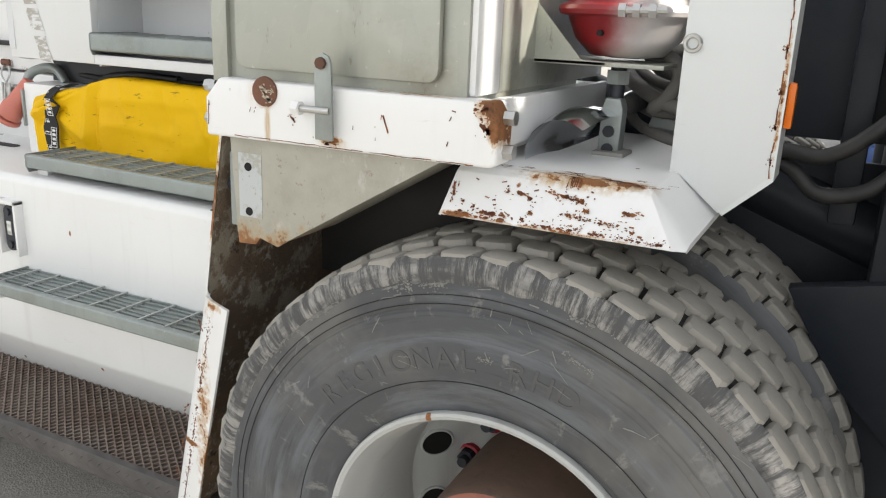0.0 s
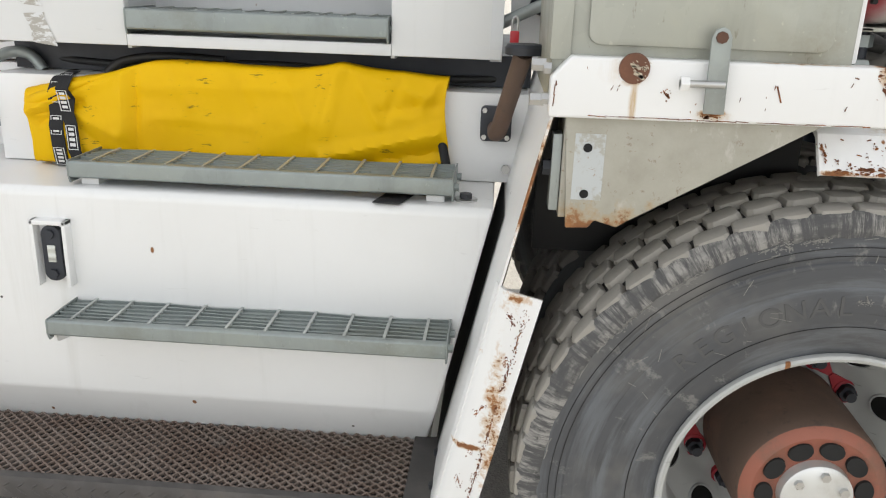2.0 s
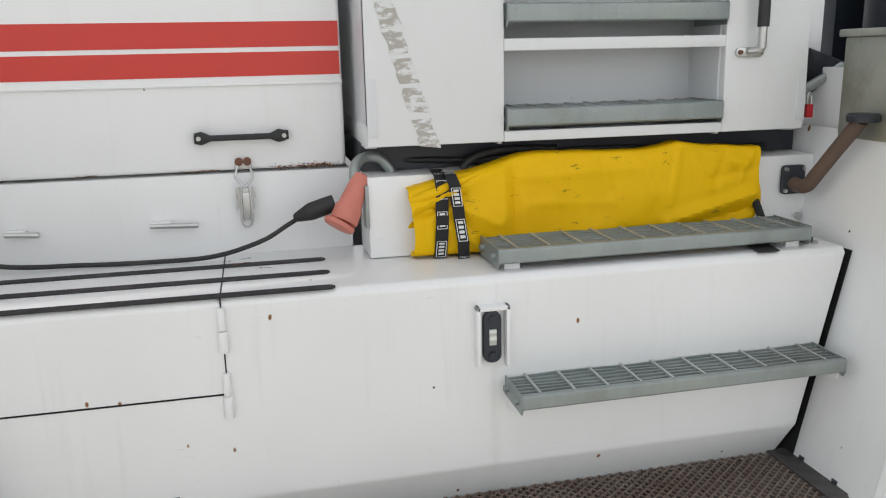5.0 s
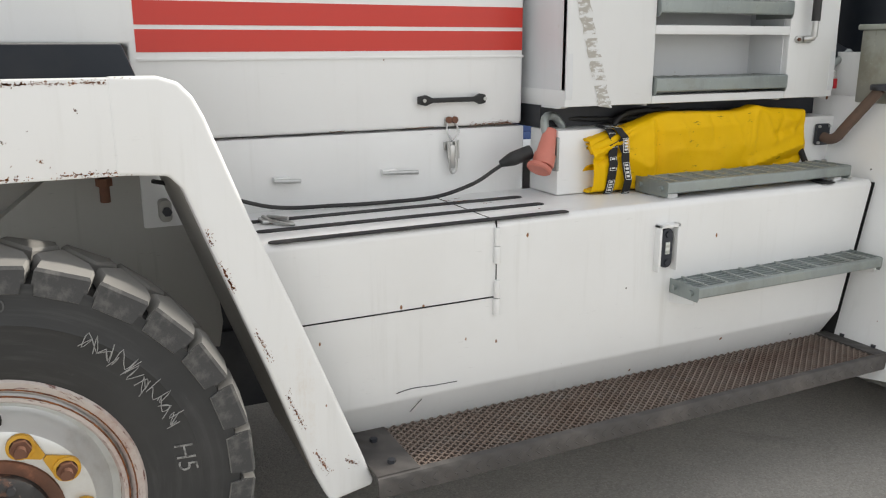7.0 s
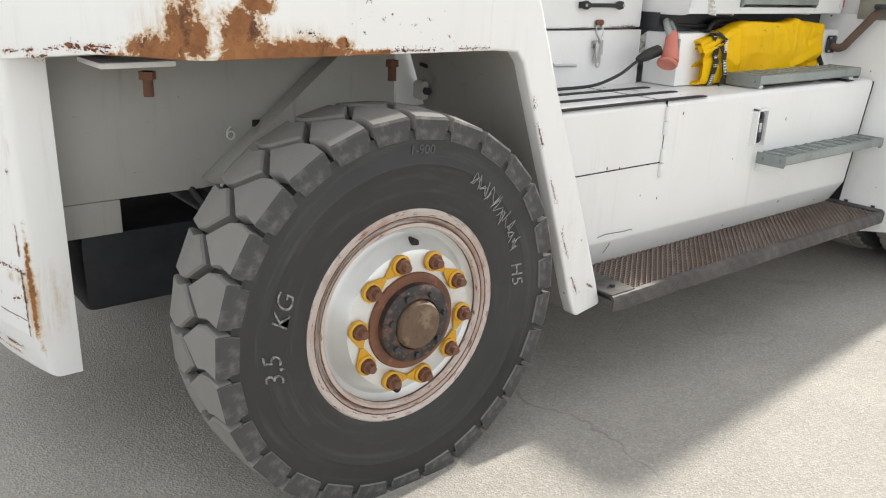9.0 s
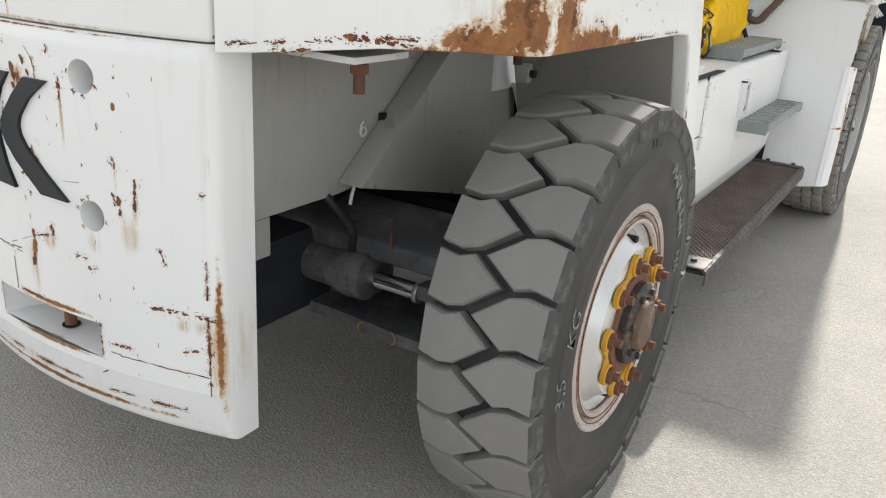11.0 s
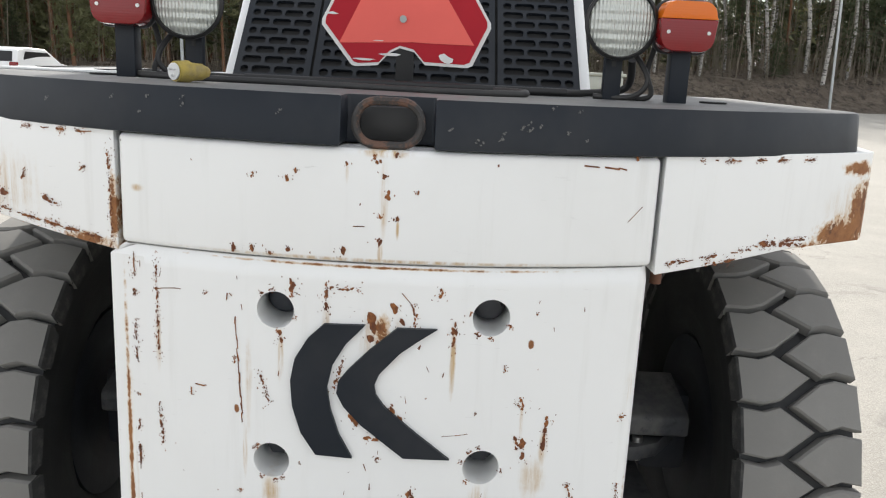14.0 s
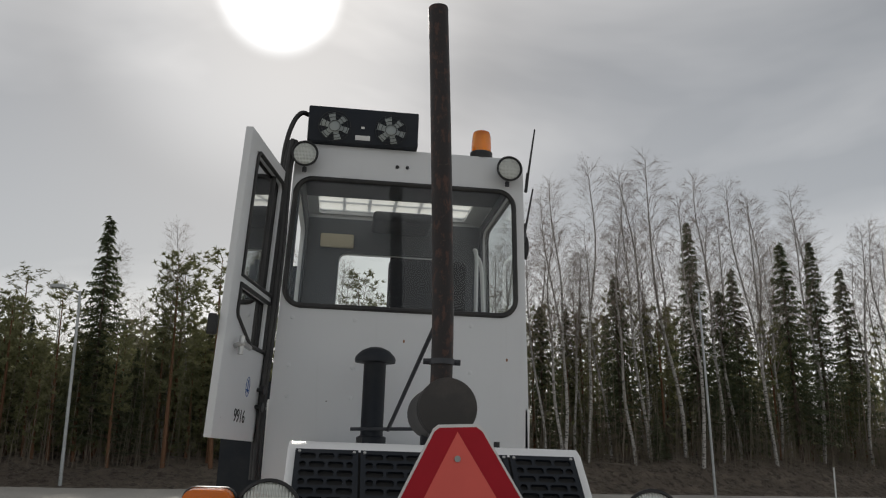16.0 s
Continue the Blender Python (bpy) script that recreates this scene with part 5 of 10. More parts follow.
    rod(nut, (0, -0.086, 0), (0, -0.112, 0), 0.0205, None, 6)
    rod(nut, (0, -0.110, 0), (0, -0.128, 0), 0.011, None, 10)
    nut_me = mesh_of(nut, "wheel_nut", M_RUST)
    tag = bmesh.new()
    lathe(tag, [(-0.088, 0.027), (-0.099, 0.027), (-0.101, 0.021), (-0.094, 0.020)], (0, 0, 0), "y", 20, True)
    prism(tag, [(0.012, 0.024), (0.0505, 0.0055), (0.0505, -0.0055), (0.012, -0.024)], "y", -0.0885, -0.0935)
    tag_me = mesh_of(tag, "nut_indicator", M_YELLOW_TAG)
    for i in range(10):
        a = 2 * math.pi * (i + 0.5) / 10 + 0.234
        px, pz = 0.1675 * math.cos(a), 0.1675 * math.sin(a)
        part("wheel_nut", nut_me, None, wheel, m=OUT @ Matrix.Translation((px, 0, pz)))
        spin = -(a - radians(108)) if i % 2 else -(a + radians(108))
        part("nut_indicator", tag_me, None, wheel, m=OUT @ Matrix.Translation((px, 0, pz)) @ Matrix.Rotation(spin, 4, "Y"))
    # dark disc added to cover the pale inside of the rim
    bm = bmesh.new()
    lathe(bm, [(0.095, 0.0), (0.095, 0.15), (0.112, 0.18), (0.112, 0.268), (0.09, 0.268)], (0, 0, 0), "y", 48, False, False)
    part("inner_dark_disc", bm, M_DARK, wheel)
    for i in range(2):
        a = math.pi * i + 1.45
        rodded("rim_hole", M_GAP, wheel, (0.205 * math.cos(a), -0.10, 0.205 * math.sin(a)), (0.205 * math.cos(a), -0.1285, 0.205 * math.sin(a)), 0.011, n=14)
    return wheel


rear_right = rear_wheel(-0.955, -1)
rear_left = rear_wheel(0.955, 1)


def chalk(text, size, thin=0.0, slant=0.0):
    cu = bpy.data.curves.new("chalk_mark", "FONT")
    cu.body, cu.size, cu.extrude, cu.align_x = text, size, 0.0008, "CENTER"
    cu.offset, cu.shear = thin * size, slant
    tmp = new("tmp", cu)
    me = bpy.data.meshes.new_from_object(tmp.evaluated_get(bpy.context.evaluated_depsgraph_get()))
    bpy.data.objects.remove(tmp)
    bpy.data.curves.remove(cu)
    me.materials.clear()
    me.materials.append(M_CHALK)
    return me


b = Mat("white_chalk", 0.9, 0.0, (0.30, 0.30, 0.29))
b.over(b.step(b.noise(60, 4, 0.7), 0.42, 0.6, 0.85), (0.06, 0.06, 0.06))
M_CHALK = b.done()
M_EMBOSS = plain("embossed_rubber", (0.085, 0.086, 0.088), 0.6, 0.0, 0.3, 20.0, 0.1)


def on_side(me, wheel, angle, radius, y, turn=0.0):
    """Lettering laid on a tyre's side, its foot towards the hub."""
    m = Matrix.Rotation(angle, 4, "Y") @ Matrix.Translation((0, y, radius)) @ Matrix.Rotation(turn, 4, "Y") @ Matrix.Rotation(radians(90), 4, "X")
    return part("chalk_mark", me, None, wheel, m=m)


on_side(chalk("3,5", 0.070, -0.011, 0.3), rear_right, radians(-96), 0.372, -0.1415)
on_side(chalk("KG", 0.066, -0.011, 0.3), rear_right, radians(-74), 0.358, -0.1415)
on_side(chalk("H5", 0.060, -0.010, 0.2), rear_right, radians(82), 0.365, -0.1415)
stamp = chalk("1-900", 0.034)
stamp.materials[0] = M_EMBOSS
on_side(stamp, rear_right, radians(4), 0.44, -0.1408).name = "raised_mark"
scr = bmesh.new()
rnd = random.Random(4)
pts = []
for i in range(58):
    a, r0 = radians(30 + 42 * i / 58 + rnd.uniform(-2.2, 2.2)), 0.400 + (0.019 if i % 2 else -0.019) * rnd.choice((0.3, 0.5, 0.6, 1.0, 1.5)) - 0.0002 * i
    pts.append((r0 * math.sin(a), -0.1425, r0 * math.cos(a)))
for k in range(0, 58, 7):
    tube(scr, pts[k:k + 7], 0.0011, 4, 3)
part("chalk_scribble", scr, plain("pale_chalk", (0.34, 0.34, 0.33), 0.9, 0.0, 0.6, 60.0), rear_right, "illegible chalk scribble", kind="stuff")

# ---- rear axle and wheel bay ----
# dark steel lightened: veiling haze put into the colour, plus some dust
b = Mat("dusty_hazed_axle_steel", 0.6, 0.1, (0.075, 0.078, 0.084))
b.over(b.step(b.noise(5, 6, 0.65), 0.40, 0.66, 0.8), (0.20, 0.195, 0.185))
b.over(b.step(b.noise(22, 6, 0.7), 0.52, 0.66, 0.6), (0.035, 0.037, 0.042))
b.over(b.step(b.noise(40, 6, 0.7), 0.66, 0.72, 0.8), (0.20, 0.10, 0.05))
b.bump(b.noise(50, 5), 0.25, 0.003)
M_AXLE = b.done()
bm = bmesh.new()
prism(bm, [(-0.178, 0.585), (-0.178, 0.632), (-0.165, 0.642), (0.03, 0.690), (0.05, 0.68), (0.05, 0.59), (0.03, 0.575), (-0.16, 0.575)], "y", -0.80, 0.80)
for v in bm.verts:
    v.co.z -= 0.030 * max(0.0, (abs(v.co.y) - 0.48) / 0.32)
bev(bm, 0.008, 2, 40)
axle = part("rear_axle_beam", bm, M_AXLE, truck, "oily black steering axle")
bm = bmesh.new()
prism(bm, [(-0.205, -0.72), (-0.205, -0.52), (-0.185, -0.30), (-0.185, 0.30), (-0.205, 0.52), (-0.205, 0.72), (0.08, 0.72), (0.08, -0.72)], "z", 0.335, 0.372)
bev(bm, 0.006, 2, 40)
part("axle_lower_beam", bm, M_AXLE, axle)
for s in (-1, 1):
    for yy, fl in ((s * 0.425, 1), (s * 0.52, -1)):
        bm = bmesh.new()
        tube(bm, [(-0.2075, yy + fl * 0.016 * math.cos(a), 0.3535 + 0.019 * math.sin(a)) for a in (radians(d) for d in (-85, -50, -15, 15, 50, 85))], 0.0022, 6, 1)
        part("rust_crescent", bm, M_YELLOW_RUST, axle, "pale rusty edge of a bore")
    rodded("axle_weld", M_RUST, axle, (-0.180, s * 0.491, 0.598), (-0.180, s * 0.490, 0.645), 0.004, n=8)
    boxed("axle_web", M_AXLE, axle, -0.10, 0.06, min(s * 0.20, s * 0.34), max(s * 0.20, s * 0.34), 0.372, 0.59, 0.01)
rodded("steer_cylinder", M_AXLE, axle, (-0.175, -0.335, 0.497), (-0.175, 0.335, 0.497), 0.056, n=28, w=0.006)
for s in (-1, 1):
    rodded("cylinder_gland", M_AXLE, axle, (-0.175, s * 0.335, 0.497), (-0.175, s * 0.425, 0.497), 0.066, n=28, w=0.008)
    rodded("piston_rod", M_CHROME, axle, (-0.175, s * 0.42, 0.497), (-0.175, s * 0.585, 0.497), 0.024, n=24)
    rodded("rod_collar", M_STEEL, axle, (-0.175, s * 0.575, 0.497), (-0.175, s * 0.590, 0.497), 0.029, n=24, w=0.003)
    bm = bmesh.new()
    prism(bm, [(-0.20, s * 0.59), (-0.15, s * 0.59), (-0.12, s * 0.66), (-0.03, s * 0.76), (-0.06, s * 0.80), (-0.17, s * 0.72), (-0.205, s * 0.65)], "z", 0.488, 0.530)
    bev(bm, 0.006, 2, 40)
    part("steer_link", bm, M_AXLE, axle)
    rodded("link_pin", M_STEEL, axle, (-0.165, s * 0.665, 0.478), (-0.165, s * 0.665, 0.545), 0.015, n=14)
    boxed("knuckle", M_DARK, axle, -0.06, 0.08, min(s * 0.70, s * 0.84), max(s * 0.70, s * 0.84), 0.39, 0.63, 0.03)
    tubed("axle_hose", M_RUBBER, axle, [(-0.30, s * 0.30, 0.80), (-0.27, s * 0.36, 0.72), (-0.21, s * 0.38, 0.64), (-0.18, s * 0.36, 0.56)], 0.011)
# dark block added to stop the bright view through beneath the chassis
boxed("axle_fill_block", M_DARK, axle, -0.58, 0.06, -0.22, 0.22, 0.35, 0.60, 0.03)
boxed("axle_pivot", M_DARK, axle, -0.10, 0.05, -0.20, 0.20, 0.60, 0.80, 0.02)
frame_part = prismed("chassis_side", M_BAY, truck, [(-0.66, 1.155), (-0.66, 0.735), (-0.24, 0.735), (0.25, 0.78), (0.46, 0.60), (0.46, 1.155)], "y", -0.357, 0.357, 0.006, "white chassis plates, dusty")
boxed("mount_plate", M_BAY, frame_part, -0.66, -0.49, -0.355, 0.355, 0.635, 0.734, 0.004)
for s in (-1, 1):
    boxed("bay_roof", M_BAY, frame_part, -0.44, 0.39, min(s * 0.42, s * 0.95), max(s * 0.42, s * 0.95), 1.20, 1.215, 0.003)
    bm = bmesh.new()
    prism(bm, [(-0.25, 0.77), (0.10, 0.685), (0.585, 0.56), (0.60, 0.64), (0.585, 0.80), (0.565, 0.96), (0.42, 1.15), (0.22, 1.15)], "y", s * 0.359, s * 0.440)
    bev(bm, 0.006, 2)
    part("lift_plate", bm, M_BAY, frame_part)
    bm = bmesh.new()
    prism(bm, rounded(0.032, 0.06, 0.012, 5, 0.45, 1.012), "y", s * 0.50, s * 0.545)
    bev(bm, 0.004, 2, 50)
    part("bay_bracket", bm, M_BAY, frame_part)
    rodded("bay_bolt", M_DARK, frame_part, (0.452, s * 0.545, 1.012), (0.452, s * 0.560, 1.012), 0.013, n=6)
boxed("underframe", M_DARK, frame_part, 0.30, 2.45, -0.42, 0.42, 0.34, 0.60, 0.01)
boxed("engine_block", M_DARK, frame_part, 0.50, 1.60, -0.40, 0.40, 0.58, 0.95, 0.01)

# ---- front dual wheels ----
def front_block(w, h):
    """One worn tread block, w across the tyre and h round it, with clipped corners."""
    bm = bmesh.new()
    a, c_ = 0.010, 0.007
    top = [(-w / 2 + a, -h / 2), (w / 2 - c_, -h / 2 + 0.002), (w / 2, -h / 2 + a), (w / 2, h / 2 - c_), (w / 2 - a, h / 2), (-w / 2 + c_, h / 2 - 0.002), (-w / 2, h / 2 - a), (-w / 2, -h / 2 + c_)]
    rows_ = [[bm.verts.new((y, x, z)) for x, y in ((p * k, q * k) for p, q in top)] for k, z in ((0.80, 0.0012), (0.93, 0.0), (1.0, -0.0035), (1.04, -0.020))]
    rows_ = [[v for v in row] for row in rows_]
    bm.faces.new(rows_[0])
    for r0, r1 in zip(rows_, rows_[1:]):
        for i in range(8):
            bm.faces.new((r0[i], r1[i], r1[(i + 1) % 8], r0[(i + 1) % 8]))
    return bm


FR, NB = 0.550, 52
ROWS_Y = [-0.112, -0.057, 0.0, 0.057, 0.112]


def block_places():
    for r, y in enumerate(ROWS_Y):
        for i in range(NB):
            a = 2 * math.pi * (i + (0.5 if r % 2 else 0.0)) / NB
            yield a, y + 0.002 * math.sin(i * 2.4 + r), r


FRONT_BLOCK = mesh_of(front_block(0.053, 0.060), "tread_block", M_TREAD, 30)
FX, FZ = 3.495, 0.546


def front_wheel(yc, shared):
    m0 = Matrix.Translation((FX, yc, FZ))
    bm = bmesh.new()
    lathe(bm, [(-0.100, 0.285), (-0.122, 0.292), (-0.140, 0.330), (-0.149, 0.375), (-0.153, 0.42), (-0.151, 0.425), (-0.1525, 0.43), (-0.150, 0.465), (-0.147, 0.468), (-0.147, 0.474), (-0.149, 0.478), (-0.147, 0.500), (-0.1465, 0.522), (-0.139, 0.541), (-0.132, 0.536), (0.132, 0.536), (0.146, 0.50), (0.152, 0.42), (0.138, 0.33), (0.10, 0.285)], (0, 0, 0), "y", 96, True)
    wheel = part("front_wheel", bm, M_SIDEWALL, truck, "worn road tyre with small tread blocks on a grey rim", m0)
    # shallow grooves: their depth shade is painted as a dark ring
    bm = bmesh.new()
    lathe(bm, [(-0.134, 0.537), (-0.07, 0.546), (0.0, 0.549), (0.07, 0.546), (0.134, 0.537)], (0, 0, 0), "y", 96, False, False)
    part("tread_groove", bm, M_GROOVE, wheel, "dark ring between the tread blocks, groove shade in its colour")
    if shared:
        for a, y, r in block_places():
            part("tread_block", FRONT_BLOCK, None, wheel, m=Matrix.Rotation(a, 4, "Y") @ Matrix.Translation((0, y, FR + 0.012 * (1 - (y / 0.12) ** 2))) @ Matrix.Rotation(radians(6 if r % 2 else -6), 4, "Z"))
    else:
        src = bmesh.new()
        src.from_mesh(FRONT_BLOCK)
        co = np.array([v.co[:] for v in src.verts])
        faces = [[v.index for v in f.verts] for f in src.faces]
        src.free()
        V, F = [], []
        for a, y, r in block_places():
            m = np.array(Matrix.Rotation(a, 4, "Y") @ Matrix.Translation((0, y, FR + 0.012 * (1 - (y / 0.12) ** 2))) @ Matrix.Rotation(radians(6 if r % 2 else -6), 4, "Z"))
            F += [[i + len(V) for i in f] for f in faces]
            V += list(map(tuple, co @ m[:3, :3].T + m[:3, 3]))
        me = bpy.data.meshes.new("tread")
        me.from_pydata(V, [], F)
        me.materials.append(M_TREAD)
        part("tread", me, None, wheel, kind="stuff")
    return wheel


outer = front_wheel(-1.090, True)
inner = front_wheel(-0.690, False)
far_in = front_wheel(0.690, False)
far_out = front_wheel(1.090, False)
for wheel in (outer,):
    bm = bmesh.new()
    lathe(bm, [(-0.098, 0.288), (-0.130, 0.296), (-0.136, 0.294), (-0.138, 0.289), (-0.135, 0.283), (-0.120, 0.276), (-0.098, 0.272), (-0.075, 0.263), (-0.055, 0.259), (0.02, 0.255), (0.10, 0.250), (0.15, 0.252), (0.15, 0.285)], (0, 0, 0), "y", 96, False, False)
    part("rim_barrel", bm, M_RIM_GREY, wheel, "grey deep-dish rim with a pale lip")
    bm = bmesh.new()
    n = 72
    ring_r = [0.256, 0.252, 0.244, 0.222, 0.202, 0.188, 0.172, 0.12]
    ring_y = [0.070, 0.088, 0.101, 0.122, 0.144, 0.166, 0.179, 0.182]
    rows_v = []
    for r_, y_ in zip(ring_r, ring_y):
        rows_v.append([bm.verts.new((r_ * math.cos(2 * math.pi * i / n), y_, r_ * math.sin(2 * math.pi * i / n))) for i in range(n)])
    for a, d_ in zip(rows_v, rows_v[1:]):
        for i in range(n):
            bm.faces.new((a[i], a[(i + 1) % n], d_[(i + 1) % n], d_[i]))
    part("rim_disc", bm, M_RIM_GREY, wheel)
    DISC = Matrix.Translation((0, 0.112, 0))
    for i in range(10):
        a = 2 * math.pi * (i + 0.5) / 10
        bm = bmesh.new()
        hole_m = Matrix.Translation((0.224 * math.cos(a), 0.119, 0.224 * math.sin(a))) @ Matrix.Rotation(-a, 4, "Y") @ Matrix.Rotation(radians(-44), 4, "Z") @ Matrix.Translation((0, -0.0865, 0))
        lathe(bm, [(0.0835, 0.0), (0.0835, 0.0305)], (0, 0, 0), "y", 28)
        part("hand_hole", bm, M_GAP, wheel, m=hole_m)
        bm = bmesh.new()
        lathe(bm, [(0.096, 0.0365), (0.086, 0.035), (0.0805, 0.033), (0.0805, 0.0305), (0.087, 0.0295), (0.098, 0.0305)], (0, 0, 0), "y", 28, True)
        part("hole_lip", bm, M_RIM_GREY, wheel, m=hole_m)
        bm = bmesh.new()
        rod(bm, (0, 0.075, 0), (0, 0.042, 0), 0.019, None, 6)
        rod(bm, (0, 0.044, 0), (0, 0.026, 0), 0.011, None, 10)
        a2 = a + 0.16
        px, pz = 0.1675 * math.cos(a2), 0.1675 * math.sin(a2)
        part("wheel_nut", bm, M_DARK, wheel, m=DISC @ Matrix.Translation((px, 0, pz)))
        bm = bmesh.new()
        lathe(bm, [(0.070, 0.027), (0.056, 0.026), (0.054, 0.021), (0.060, 0.020)], (0, 0, 0), "y", 20, True)
        prism(bm, [(0.014, 0.020), (0.0505, 0.005), (0.0505, -0.005), (0.014, -0.020)], "y", 0.066, 0.058)
        part("nut_indicator", bm, M_RED_TAG, wheel, "dirty red nut indicator", DISC @ Matrix.Translation((px, 0, pz)) @ Matrix.Rotation(-(a2 - radians(108)) if i % 2 else -(a2 + radians(108)), 4, "Y"))
    # planetary hub
    b = Mat("brown_hub_side", 0.7, 0.0, (0.115, 0.075, 0.056))
    b.over(b.step(b.noise(6, 6, 0.65), 0.45, 0.7, 0.7), (0.19, 0.105, 0.075))
    b.over(b.step(b.noise(30, 6, 0.7), 0.56, 0.7, 0.6), (0.06, 0.045, 0.038))
    b.bump(b.noise(50, 5), 0.3, 0.003)
    M_HUB_SIDE = b.done()
    bm = bmesh.new()
    lathe(bm, [(0.15, 0.143), (0.05, 0.142), (-0.05, 0.140), (-0.085, 0.137), (-0.091, 0.134)], (0, 0, 0), "y", 64, False, False)
    part("planet_hub", bm, M_HUB_SIDE, wheel, "brown rusty planetary hub")
    bm = bmesh.new()
    lathe(bm, [(-0.091, 0.134), (-0.098, 0.127), (-0.102, 0.114), (-0.098, 0.104), (-0.096, 0.07), (-0.096, 0.0)], (0, 0, 0), "y", 64, False, False)
    part("hub_face", bm, M_HUB, wheel, "rusty red hub face with oval pockets")
    for i in range(10):
        a = 2 * math.pi * i / 10 + 0.1
        bm = bmesh.new()
        lathe(bm, [(-0.0975, 0.0235), (-0.1035, 0.0225), (-0.1035, 0.0)], (0, 0, 0), "y", 16)
        for v in bm.verts:
            v.co.z *= 0.74
        part("hub_pocket", bm, M_GAP, wheel, m=Matrix.Translation((0.090 * math.cos(a), 0, 0.090 * math.sin(a))) @ Matrix.Rotation(-a + math.pi / 2, 4, "Y"))
    bm = bmesh.new()
    lathe(bm, [(-0.096, 0.067), (-0.116, 0.065), (-0.120, 0.059), (-0.121, 0.0)], (0, 0, 0), "y", 40)
    cap_ = part("hub_cap", bm, M_RIM_WHITE, wheel, "white flaking hub cap")
    for i in range(6):
        a = 2 * math.pi * i / 6 + 0.4
        rodded("cap_screw", M_STEEL, wheel, (0.048 * math.cos(a), -0.12, 0.048 * math.sin(a)), (0.048 * math.cos(a), -0.128, 0.048 * math.sin(a)), 0.009, n=6)
    rodded("valve", M_RUST, wheel, (-0.03, -0.12, -0.035), (-0.03, -0.135, -0.035), 0.010, n=8)
    for txt, size, rad, dang, a0 in (("REGIONAL RHD", 0.052, 0.374, 5.9, -46.0),):
        for i, ch in enumerate(txt):
            if ch == " ":
                continue
            me = chalk(ch, size)
            me.materials[0] = M_EMBOSS
            m = Matrix.Rotation(radians(a0 + dang * i), 4, "Y") @ Matrix.Translation((0, -0.1492, rad)) @ Matrix.Rotation(radians(90), 4, "X") @ Matrix.Rotation(radians(5), 4, "X")
            part("raised_letter", me, None, wheel, m=m)
bm = bmesh.new()
rod(bm, (FX, -0.9, FZ), (FX, 0.9, FZ), 0.14, None, 24)
drive_axle = part("drive_axle", bm, M_DARK, truck, "dark drive axle")
boxed("axle_housing", M_DARK, drive_axle, FX - 0.22, FX + 0.22, -0.5, 0.5, 0.34, 0.72, 0.05)
tubed("brake_line", M_WHITE, frame_part, [(-0.20, -0.366, 0.70), (-0.19, -0.366, 0.735), (-0.163, -0.366, 0.775), (-0.096, -0.366, 0.834), (-0.011, -0.368, 0.860), (0.035, -0.370, 0.890), (0.035, -0.366, 0.912), (0.0, -0.364, 0.915)], 0.005)
rodded("line_joint", M_BLACK, frame_part, (-0.115, -0.366, 0.820), (-0.080, -0.366, 0.845), 0.009, n=10)
rodded("line_clamp", M_BLACK, frame_part, (-0.075, -0.364, 0.917), (0.0, -0.364, 0.913), 0.014, n=12)
tubed("hook_ring", M_WHITE, frame_part, [(-0.149 + 0.012 * math.cos(k), -0.364, 0.890 + 0.012 * math.sin(k)) for k in [2 * math.pi * i / 14 - 2.2 for i in range(14)]] + [(-0.161, -0.364, 0.890), (-0.157, -0.362, 0.906), (-0.146, -0.362, 0.916)], 0.003)

# scuffs on the outer front tyre: pale rubbed marks at the shoulder and light scratches on the wall
rnd = random.Random(55)
WALL = [(0.33, -0.140), (0.375, -0.149), (0.42, -0.153), (0.465, -0.150), (0.50, -0.147), (0.522, -0.1465), (0.541, -0.139)]


def on_wall(u, v):
    """u runs round the wheel in metres at the tread, v is the radius."""
    a = u / 0.55
    y = WALL[0][1]
    for (r0, y0), (r1, y1) in zip(WALL, WALL[1:]):
        if r0 <= v <= r1:
            y = y0 + (y1 - y0) * (v - r0) / (r1 - r0)
    return (v * math.sin(a), y - 0.0012, v * math.cos(a))


bm = bmesh.new()
for _ in range(46):
    u, v = rnd.gauss(-0.28, 0.20), rnd.uniform(0.502, 0.533)
    chips(bm, on_wall, (u, v), (u + rnd.uniform(0.01, 0.05), v + rnd.uniform(-0.004, 0.004)), rnd.choice((0.003, 0.0046, 0.007)), rnd)
for _ in range(34):
    u, v = rnd.uniform(-0.6, 0.7), rnd.uniform(0.36, 0.50)
    chips(bm, on_wall, (u, v), (u + rnd.uniform(-0.05, 0.05), min(0.52, v + rnd.uniform(-0.02, 0.02))), rnd.choice((0.0016, 0.002, 0.003)), rnd)
for u, v in ((0.14, 0.452), (0.17, 0.450), (0.40, 0.47), (-0.02, 0.40)):
    chips(bm, on_wall, (u, v), (u + 0.03, v - 0.002), 0.0046, rnd)
part("wall_scuff", bm, plain("rubbed_grey_rubber", (0.24, 0.235, 0.22), 0.85, 0.0, 0.6, 60.0), outer, "pale scuffs on the tyre wall", kind="stuff")
b = Mat("scraped_shoulder_rubber", 0.85, 0.0, (0.085, 0.085, 0.086))
streak_ = b.step(b.noise(1.0, 6, 0.75, polar(b, 34.0, 9.0)), 0.44, 0.60, 0.95)
b.over(b.math("MULTIPLY", streak_, b.step(b.noise(1.0, 5, 0.65, polar(b, 4.0, 20.0)), 0.34, 0.56)), (0.33, 0.32, 0.30))
b.over(b.step(b.noise(1.0, 6, 0.7, polar(b, 20.0, 30.0)), 0.60, 0.68, 0.8), (0.05, 0.05, 0.05))
